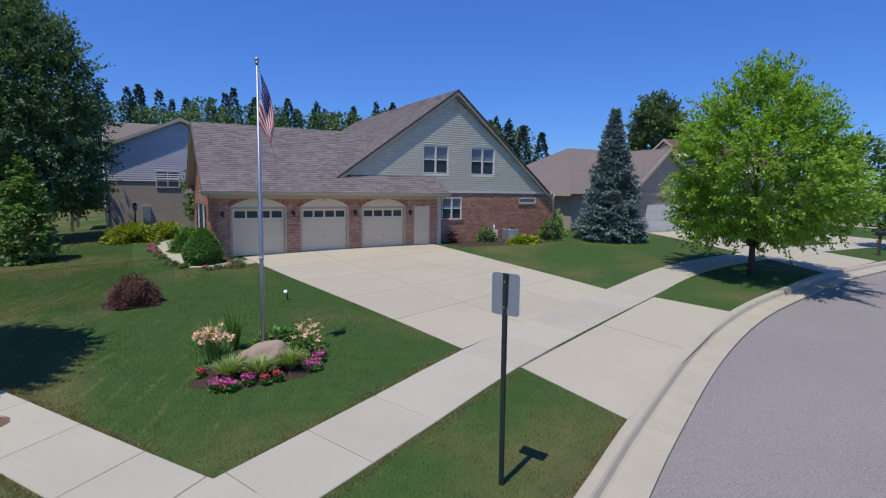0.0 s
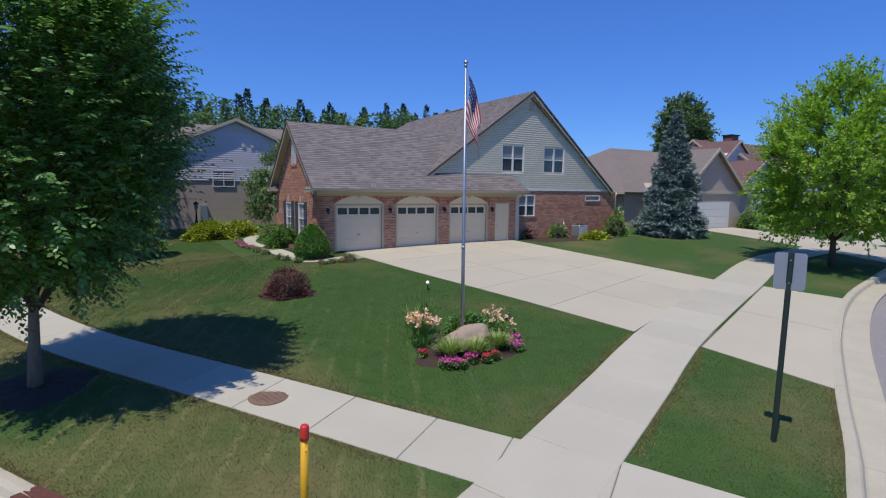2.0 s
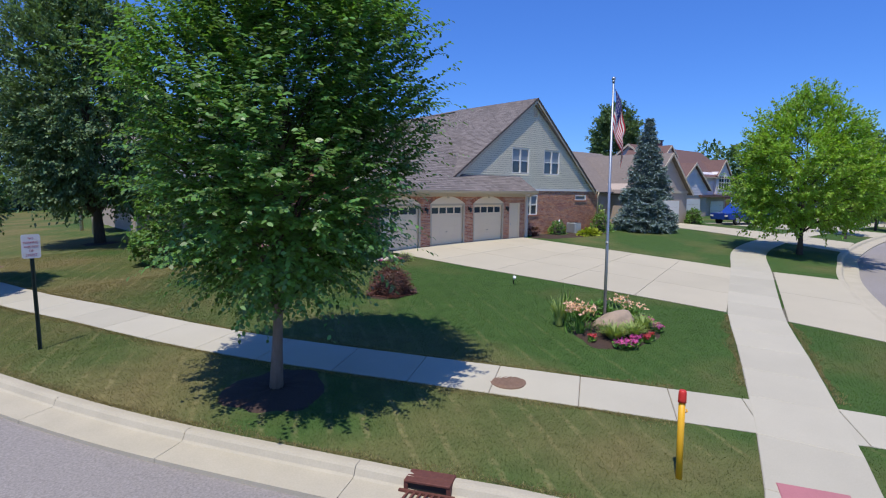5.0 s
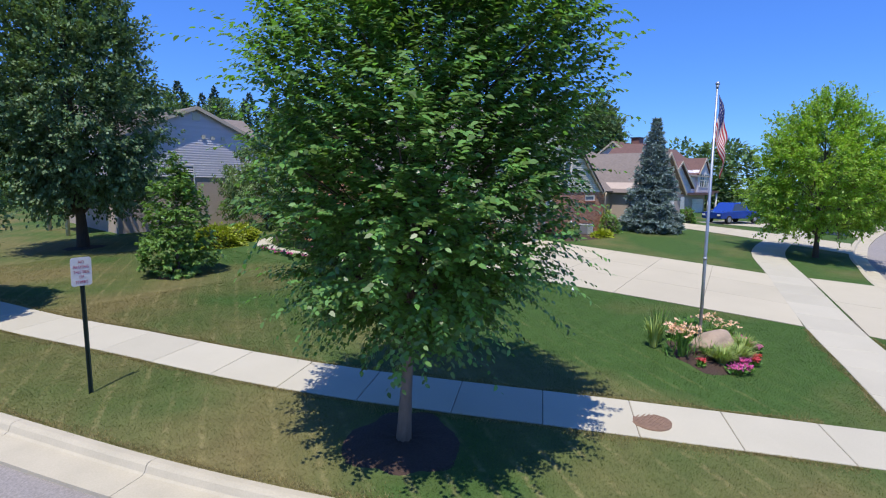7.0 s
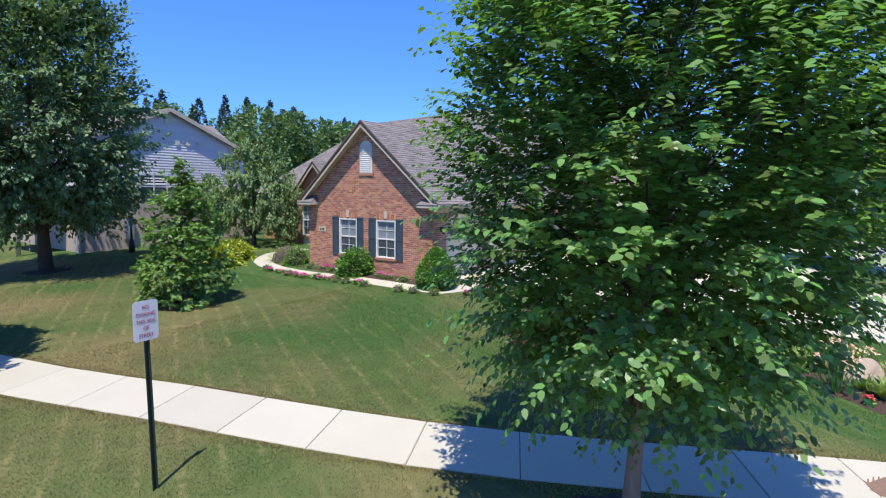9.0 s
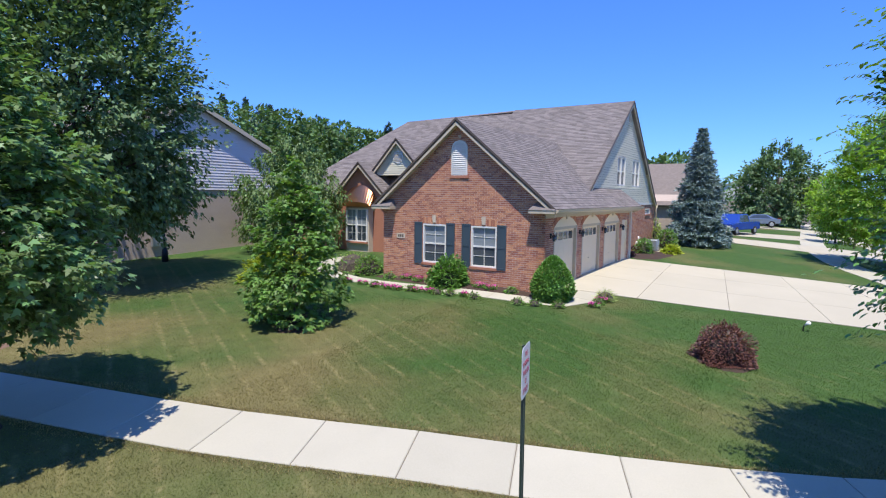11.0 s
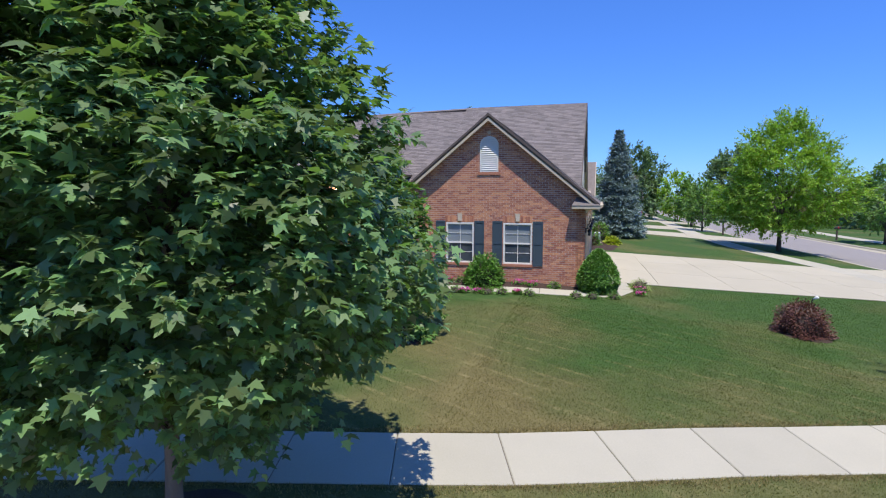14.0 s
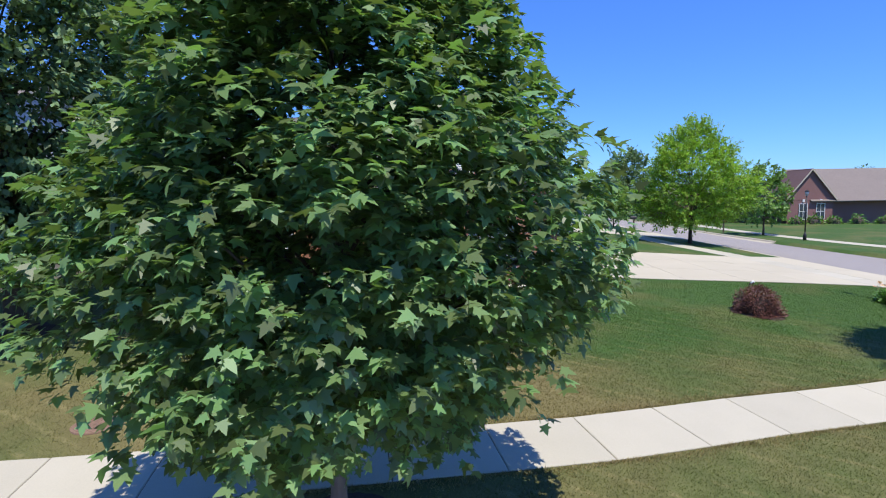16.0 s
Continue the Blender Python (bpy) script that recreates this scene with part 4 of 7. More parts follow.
def brick_skin(owner, poly, holes, frame_, keep=None, seed=1):
    v, f, whole = laid(poly, holes, BW, BH, BG, **frame_, low=0.008, high=0.008, keep=keep, seed=seed)
    raw("bricks", v, f, BRICK, owner, kind="stuff")
    if whole:
        O, U, V, N = (Vector(frame_[k]) for k in "OUVN")
        me = bpy.data.meshes.new("brick")
        w, h = BW - BG, BH - BG
        c = [(0, 0, 0), (w, 0, 0), (w, h, 0), (0, h, 0)]
        vs = [U * a + V * b - N * 0.004 for a, b, _ in c] + [U * (a + (0.003 if a == 0 else -0.003)) + V * (b + (0.003 if b == 0 else -0.003)) + N * 0.009 for a, b, _ in c]
        me.from_pydata([tuple(q) for q in vs], [], [[4, 5, 6, 7], [1, 0, 4, 5][::-1], [2, 1, 5, 6][::-1], [3, 2, 6, 7][::-1], [0, 3, 7, 4][::-1]])
        me.materials.append(BRICK_ONE)
        for c in whole:
            b = new("brick", me)
            b.parent = owner
            b.location = O + U * c[0] + V * c[2] + N * random.uniform(0, 0.003)


EAVE, RIDGE_Y, RIDGE_Z = 2.87, 3.45, 6.12
SL = (RIDGE_Z - EAVE) / (RIDGE_Y + 0.5)
top_at = lambda y: EAVE + SL * (y + 0.5) - 0.16
# gable wall of the garage wing, u = 7.1 - y
gable = [(0, -0.6), (7.1, -0.6), (7.1, top_at(0)), (7.1 - RIDGE_Y, top_at(RIDGE_Y)), (0, top_at(-0.2))]
GH = [(7.1 - 5.11, 7.1 - 4.04, 0.66, 2.18), (7.1 - 2.92, 7.1 - 1.86, 0.66, 2.18), (7.1 - 3.817, 7.1 - 3.126, 4.05, 5.05)]
wall_gable = wall("wall_west", gable, GH, GB, MORTAR, 0.28)
# front wall with three garage doors and a side door
DX = [(0.8, 3.24), (3.86, 6.24), (6.86, 9.27)]
front = [(0.0, -0.6), (11.3, -0.6), (11.3, 2.72), (0.0, 2.72)]
FH = [(a, b, -0.7, 2.2) for a, b in DX] + [(9.76, 10.65, -0.7, 2.2)]
wall_front = wall("wall_south", front, FH, FR, MORTAR, 0.28)
main_s = [(11.3, -0.6), (19.4, -0.6), (19.4, 2.94), (11.3, 2.94)]
MH = [(11.7, 12.95, 1.45, 2.66), (16.85, 18.1, 2.32, 2.66)]
wall_main = wall("wall_main_south", main_s, MH, MS, MORTAR, 0.28)
wall("wall_return", [(-0.1, -0.6), (0.55, -0.6), (0.55, 2.8), (-0.1, 2.8)], [], dict(O=(11.3, 0.0, 0), U=(0, 1, 0), V=(0, 0, 1), N=(1, 0, 0)), MORTAR, 0.2)
PW, PN = 12.54, 8.38
mg = lambda x: PN - 0.13 - (0.708 if x < PW else 0.84) * abs(x - PW)
sid_poly = [(5.9, 2.97), (18.75, 2.97), (PW, mg(PW)), (5.9, mg(5.9))]
SH = [(10.53, 12.07, 3.92, 5.40), (13.48, 15.06, 3.92, 5.40)]
# dark core seen through the board gaps paints the shadow line under each lap
wall_sid = wall("wall_upper_south", sid_poly, SH, MS, JOINT_LAP_SHADE, 0.2, "cream lap siding gable wall")
v, f, _ = laid(sid_poly, SH, 30.0, 0.118, 0.01, **MS, low=0.034, high=0.004)
raw("siding_board", v, f, SIDING, wall_sid, kind="stuff")
bm = bmesh.new()
for d in ((-0.16, -0.12, 7.3, 7.8), (0.12, 0.16, 7.3, 7.8), (-0.12, 0.12, 7.3, 7.34), (-0.12, 0.12, 7.76, 7.8)):
    box(bm, PW + d[0], PW + d[1], 0.49, 0.55, d[2], d[3], 0.004)
for i in range(8):
    box(bm, PW - 0.12, PW + 0.12, 0.505, 0.53, 7.35 + i * 0.05, 7.385 + i * 0.05)
part("gable_vent", bm, TRIM, wall_sid, "small louvred vent below the gable peak")
# plain back and sides that close the house
for nm, d in (("wall_east", (19.15, 19.4, 0.75, 19.0, -0.6, 3.0)), ("wall_north", (5.9, 19.4, 18.8, 19.05, -0.6, 3.0)), ("wall_back_garage", (0.29, 5.9, 6.85, 7.1, -0.6, 2.9))):
    box_part(nm, d, TAN_BRICK if nm == "wall_north" else MORTAR, house)
WW = dict(O=(5.9, 19.0, 0), U=(0, -1, 0), V=(0, 0, 1), N=(-1, 0, 0))
west_front = [(0, -0.6), (11.85, -0.6), (11.85, 3.0), (0, 3.0)]
WH = [(19 - 13.6, 19 - 12.0, 0.7, 2.4), (19 - 10.0, 19 - 8.9, -0.2, 2.15)]
wall_w2 = wall("wall_entrance", west_front, WH, WW, MORTAR, 0.25)
# concrete floor of the garage and ceiling keep the inside dark
box_part("garage_floor", (0.3, 11.0, 0.3, 6.8, -0.5, -0.02), CONCRETE, house)


def roof_face(name, quad, owner=house, mat=SHINGLE, cw=0.33, ch=0.145, thick=0.1, seed=1):
    """A roof plane from corners (first two along the eave), sheathed and covered with shingle courses."""
    P = [Vector(p) for p in quad]
    U = (P[1] - P[0]).normalized()
    N = U.cross(P[2] - P[0]).normalized()
    if N.z < 0:
        N = -N
    V = N.cross(U)
    if V.dot(P[2] - P[0]) < 0:
        V = -V
    bm = bmesh.new()
    prism(bm, P, -N * thick)
    ob = part(name, bm, mat, owner)
    poly = [((p - P[0]).dot(U), (p - P[0]).dot(V)) for p in P]
    ar = sum(poly[i][0] * poly[(i + 1) % len(poly)][1] - poly[(i + 1) % len(poly)][0] * poly[i][1] for i in range(len(poly)))
    if ar < 0:
        poly = poly[::-1]
    v, f, _ = laid(poly, [], cw, ch, 0.004, P[0], U, V, N, 0.016, 0.004, jitter=0.25, seed=seed)
    raw("shingles", v, f, mat, ob, kind="stuff")
    return ob


XW = -0.36
roof_face("roof_garage_south", [(XW, -0.5, EAVE), (11.62, -0.5, EAVE), (11.25, 0.58, EAVE + SL * 1.08), (9.3, RIDGE_Y, RIDGE_Z), (XW, RIDGE_Y, RIDGE_Z)], seed=2)
roof_face("roof_garage_north", [(9.0, 7.4, EAVE), (XW, 7.4, EAVE), (XW, RIDGE_Y, RIDGE_Z), (9.3, RIDGE_Y, RIDGE_Z)], seed=3)
WZ = lambda x: PN - 0.708 * (PW - x)
roof_face("roof_main_west", [(5.2, 7.3, WZ(5.2)), (5.2, 0.36, WZ(5.2)), (PW, 0.36, PN), (PW, 7.3, PN)], seed=4)
roof_face("roof_rear_west", [(5.2, 19.4, WZ(5.2)), (5.2, 7.3, WZ(5.2)), (12.2, 7.3, WZ(12.2)), (12.2, 14.9, WZ(12.2))], seed=5)
roof_face("roof_north_hip", [(19.0, 19.4, 2.9), (5.2, 19.4, WZ(5.2)), (12.2, 14.9, WZ(12.2))], seed=6)
roof_face("roof_main_east", [(19.0, 0.36, PN - 0.84 * 6.46), (19.0, 19.4, PN - 0.84 * 6.46), (12.2, 14.9, WZ(12.2)), (PW, 7.3, PN), (PW, 0.36, PN)], cw=0.6, ch=0.3, seed=7)


def beam(name, a, b, w, h, mat, owner=house, label=""):
    """A board from a to b, h deep downwards and w thick."""
    a, b = Vector(a), Vector(b)
    d = (b - a).normalized()
    s = d.cross(Vector((0, 0, 1))).normalized() * w / 2
    dn = Vector((0, 0, -h))
    bm = bmesh.new()
    prism(bm, [a + s, a - s, a - s + dn, a + s + dn], b - a)
    return part(name, bm, mat, owner, label)


# rakes, fascias, gutters, frieze
for (ya, za), (yb, zb) in (((-0.5, EAVE), (RIDGE_Y, RIDGE_Z)), ((7.4, EAVE), (RIDGE_Y, RIDGE_Z))):
    beam("rake_board", (XW + 0.02, ya, za - 0.09), (XW + 0.02, yb, zb - 0.09), 0.04, 0.16, TRIM)
    beam("drip_edge", (XW - 0.01, ya, za + 0.03), (XW - 0.01, yb, zb + 0.03), 0.04, 0.10, DARKTRIM)
    beam("soffit", (XW / 2 + 0.0, ya, za - 0.13), (XW / 2 + 0.0, yb, zb - 0.13), 0.34, 0.03, TRIM)
for xa, xb, sl in ((PW, 5.55, 0.708), (PW, 19.0, 0.84)):
    za, zb = PN, PN - sl * abs(xb - PW)
    beam("rake_board", (xa, 0.38, za - 0.09), (xb, 0.38, zb - 0.09), 0.04, 0.16, TRIM)
    beam("drip_edge", (xa, 0.35, za + 0.03), (xb, 0.35, zb + 0.03), 0.04, 0.10, DARKTRIM)
    beam("soffit", (xa, 0.46, za - 0.13), (xb, 0.46, zb - 0.13), 0.16, 0.03, TRIM)


def gutter(a, b):
    a, b = Vector(a), Vector(b)
    s = (b - a).cross(Vector((0, 0, 1))).normalized()
    bm = bmesh.new()
    prism(bm, [a, a + s * 0.11, a + s * 0.13 + Vector((0, 0, 0.02)), a + s * 0.10 - Vector((0, 0, 0.07)), a + s * 0.05 - Vector((0, 0, 0.11)), a - Vector((0, 0, 0.11))], b - a)
    part("gutter", bm, TRIM, house, "tan metal gutter")


gutter((XW, -0.49, EAVE - 0.02), (11.62, -0.49, EAVE - 0.02))
box_part("soffit", (XW + 0.2, 11.5, -0.48, 0.0, EAVE - 0.19, EAVE - 0.13), TRIM, house)
box_part("frieze_board", (-0.03, 11.33, -0.035, 0.0, 2.56, 2.69), TRIM, house)
box_part("frieze_board", (11.33, 19.43, 0.50, 0.55, 2.9, 3.03), WHITE, house)
gutter((19.0, 0.3, 2.93), (19.0, 19, 2.93))
tube_part("downspout", [(11.42, -0.42, 2.7), (11.42, 0.3, 2.45), (11.42, 0.42, 2.3), (11.42, 0.42, 0.15), (11.6, 0.1, 0.12)], [0.045] * 5, TRIM, house, sides=6)
tube_part("downspout", [(19.35, 0.35, 2.85), (19.35, 0.42, 2.6), (19.35, 0.42, 0.3)], [0.045] * 3, TRIM, house, sides=6)
# eave returns at the foot of the gable
for ya, s in ((-0.5, 1), (7.4, -1)):
    bm = bmesh.new()
    y1 = ya + s * 0.95
    pts4 = [(XW - 0.08, ya, EAVE - 0.03), (XW - 0.08, y1, EAVE - 0.03), (0.0, y1, EAVE - 0.03), (0.0, ya, EAVE - 0.03)]
    prism(bm, pts4, (0, 0, -0.12))
    part("eave_return", bm, TRIM, house)
    bm = bmesh.new()
    b4 = [bm.verts.new(p) for p in [(XW - 0.1, ya - s * 0.02, EAVE - 0.03), (XW - 0.1, y1, EAVE - 0.03), (0.0, y1, EAVE - 0.03), (0.0, ya - s * 0.02, EAVE - 0.03)]]
    t2 = [bm.verts.new((0.0, ya + s * 0.35, EAVE + 0.26)), bm.verts.new((0.0, y1 - s * 0.15, EAVE + 0.26))]
    for q in ((0, 1, 5, 4), (0, 4, 3), (1, 2, 5)):
        i_ = [*b4, *t2]
        bm.faces.new([i_[k] for k in q])
    bm.faces.new(b4)
    part("eave_return_roof", bm, SHINGLE, house)


def window(name, frame_, r, owner=house, cols=1, rows=2, grid=(2, 2), sill=True, label="white double-hung window with pale blinds"):
    """A sash window set in its opening: frame, sashes with bars, glass and sill."""
    O, U, V, N = (Vector(frame_[k]) for k in "OUVN")
    u0, u1, v0, v1 = r
    w = new(name)
    w.parent = owner
    tagged(w, label)

    def bar(nm, a0, a1, b0, b1, n0, n1, mat):
        bm = bmesh.new()
        prism(bm, [O + U * a0 + V * b0 + N * n0, O + U * a1 + V * b0 + N * n0, O + U * a1 + V * b1 + N * n0, O + U * a0 + V * b1 + N * n0], N * (n1 - n0))
        return bm, mat

    fr = bmesh.new()
    def add(bm, a0, a1, b0, b1, n0, n1):
        prism(bm, [O + U * a0 + V * b0 + N * n0, O + U * a1 + V * b0 + N * n0, O + U * a1 + V * b1 + N * n0, O + U * a0 + V * b1 + N * n0], N * (n1 - n0))
    F = 0.055
    add(fr, u0, u0 + F, v0, v1, -0.1, 0.012); add(fr, u1 - F, u1, v0, v1, -0.1, 0.012)
    add(fr, u0 + F, u1 - F, v1 - F, v1, -0.1, 0.012); add(fr, u0 + F, u1 - F, v0, v0 + F, -0.1, 0.012)
    part("window_frame", fr, WHITE, w)
    cw = (u1 - u0 - 2 * F) / cols
    for c in range(cols):
        a0 = u0 + F + c * cw
        if c:
            bm = bmesh.new(); add(bm, a0 - 0.04, a0 + 0.04, v0 + F, v1 - F, -0.09, 0.008); part("mullion", bm, WHITE, w)
        for k in range(rows):
            b0 = v0 + F + k * (v1 - v0 - 2 * F) / rows
            b1 = b0 + (v1 - v0 - 2 * F) / rows
            bm = bmesh.new(); add(bm, a0, a0 + cw, b0, b1, -0.075, -0.07); part("pane", bm, GLASS if k == 0 and rows > 1 else CURTAIN, w)
            bm = bmesh.new()
            e = 0.028
            add(bm, a0, a0 + cw, b1 - e, b1 + (e if k < rows - 1 else 0), -0.068, -0.03)
            for q in range(1, grid[0]):
                x = a0 + cw * q / grid[0]
                add(bm, x - 0.009, x + 0.009, b0, b1 - e, -0.068, -0.05)
            for q in range(1, grid[1]):
                y = b0 + (b1 - b0) * q / grid[1]
                for s in range(grid[0]):
                    x0, x1 = a0 + cw * s / grid[0] + 0.01, a0 + cw * (s + 1) / grid[0] - 0.01
                    add(bm, x0, x1, y - 0.009, y + 0.009, -0.066, -0.052)
            part("glazing_bars", bm, WHITE, w)
    if sill:
        bm = bmesh.new(); add(bm, u0 - 0.04, u1 + 0.04, v0 - 0.09, v0, -0.05, 0.05); part("window_sill", bm, BRICK, w, "red brick sill")
    bm = bmesh.new(); add(bm, u0 + F, u1 - F, v0 + F, v1 - F, -0.16, -0.14); part("blind", bm, CURTAIN, w)
    return w


def shutter(frame_, u0, u1, v0, v1):
    O, U, V, N = (Vector(frame_[k]) for k in "OUVN")
    s = new("shutter")
    s.parent = house
    tagged(s, "slate-blue panelled shutter")
    bm = bmesh.new()
    def add(a0, a1, b0, b1, n0, n1):
        prism(bm, [O + U * a0 + V * b0 + N * n0, O + U * a1 + V * b0 + N * n0, O + U * a1 + V * b1 + N * n0, O + U * a0 + V * b1 + N * n0], N * (n1 - n0))
    add(u0, u1, v0, v1, 0.012, 0.03)
    for a, b in ((u0, u0 + 0.05), (u1 - 0.05, u1)):
        add(a, b, v0, v1, 0.031, 0.045)
    for b0, b1 in ((v0, v0 + 0.07), ((v0 + v1) / 2 - 0.03, (v0 + v1) / 2 + 0.03), (v1 - 0.07, v1)):
        add(u0 + 0.05, u1 - 0.05, b0, b1, 0.031, 0.045)
    part("panel", bm, SHUTTER, s)


for r in GH[:2]:
    window("window", GB, r)
    for a in (r[0] - 0.40, r[1] + 0.03):
        shutter(GB, a, a + 0.37, r[2] - 0.05, r[3] + 0.06)
    O, U, V, N = (Vector(GB[k]) for k in "OUVN")
    c = (r[0] + r[1]) / 2
    bm = bmesh.new()
    prism(bm, [O + U * (c - 0.07) + V * 2.24, O + U * (c + 0.07) + V * 2.24, O + U * (c + 0.09) + V * 2.52, O + U * (c - 0.09) + V * 2.52], N * 0.04)
    part("keystone", bm, STONE, house, "pale limestone keystone")
    for k in range(13):
        a = r[0] - 0.02 + k * 0.084
        if abs(a + 0.035 - c) < 0.12:
            continue
        bm = bmesh.new()
        prism(bm, [O + U * a + V * 2.2, O + U * (a + 0.072) + V * 2.2, O + U * (a + 0.072) + V * 2.42, O + U * a + V * 2.42], N * 0.016)
        part("soldier_brick", bm, BRICK_ONE, wall_gable)
window("window", MS, MH[0], cols=2, grid=(1, 1))
window("window", MS, MH[1], cols=1, rows=1, grid=(1, 1), label="narrow high window with a white frame")
for r in SH:
    window("window", MS, r, cols=2, grid=(1, 1), sill=False, label="white twin sash window in the siding gable")
window("window", WW, WH[0], cols=2, grid=(2, 2), label="white twin window of the entrance bay")

# louvred gable vent with arched head
O, U, V, N = (Vector(GB[k]) for k in "OUVN")
vent = new("gable_vent"); vent.parent = house
tagged(vent, "white arched louvred gable vent")
vc, vw, vb, vs_ = 7.1 - 3.47, 0.345, 4.05, 5.05
arc = [(vc + vw * math.cos(a), vs_ + 0.30 * math.sin(a)) for a in np.linspace(0, math.pi, 13)]
ring = [(vc - vw, vb), (vc + vw, vb)] + arc
inner_ring = [(vc + (a - vc) * 0.86, vb + 0.05 + (b - vb) * 0.93 - 0.02) for a, b in ring]
bm = bmesh.new()
A = [bm.verts.new(O + U * a + V * b + N * 0.05) for a, b in ring]
B_ = [bm.verts.new(O + U * a + V * b + N * 0.05) for a, b in inner_ring]
C_ = [bm.verts.new(O + U * a + V * b) for a, b in ring]
for i in range(len(ring)):
    j = (i + 1) % len(ring)
    bm.faces.new((A[i], A[j], B_[j], B_[i])); bm.faces.new((A[j], A[i], C_[i], C_[j]))
part("vent_frame", bm, WHITE, vent)
bm = bmesh.new()
prism(bm, [O + U * a + V * b + N * 0.004 for a, b in ring], N * 0.01)
part("backing", bm, WHITE, vent)
for k in range(15):
    b = vb + 0.07 + k * 0.077
    half = vw * 0.86 if b < vs_ else vw * 0.86 * math.sqrt(max(0.03, 1 - ((b - vs_) / 0.28) ** 2))
    bm = bmesh.new()
    prism(bm, [O + U * (vc - half) + V * b + N * 0.05, O + U * (vc + half) + V * b + N * 0.05, O + U * (vc + half) + V * (b + 0.05) + N * 0.018, O + U * (vc - half) + V * (b + 0.05) + N * 0.018], N * 0.008)
    part("slat", bm, WHITE, vent)
bm = bmesh.new()
prism(bm, [O + U * (vc - 0.42) + V * (vb - 0.1), O + U * (vc + 0.42) + V * (vb - 0.1), O + U * (vc + 0.42) + V * vb, O + U * (vc - 0.42) + V * vb], N * 0.05)
part("vent_sill", bm, BRICK, vent, "red brick sill")
bm = bmesh.new()
prism(bm, [O + U * (vc - 0.05) + V * 5.42, O + U * (vc + 0.05) + V * 5.42, O + U * (vc + 0.06) + V * 5.55, O + U * (vc - 0.06) + V * 5.55], N * 0.04)
part("keystone", bm, STONE, house)
# number stone with plain bars
bm = bmesh.new()
prism(bm, [O + U * (7.1 - 6.4) + V * 1.55, O + U * (7.1 - 5.98) + V * 1.55, O + U * (7.1 - 5.98) + V * 1.76, O + U * (7.1 - 6.4) + V * 1.76], N * 0.03)
num = part("plaque", bm, STONE, house, "pale limestone plaque")
for k in range(3):
    bm = bmesh.new()
    a = 7.1 - 6.33 + k * 0.1
    prism(bm, [O + U * a + V * 1.6 + N * 0.031, O + U * (a + 0.07) + V * 1.6 + N * 0.031, O + U * (a + 0.07) + V * 1.71 + N * 0.031, O + U * a + V * 1.71 + N * 0.031], N * 0.004)
    part("plaque_bar", bm, DARKTRIM, num)


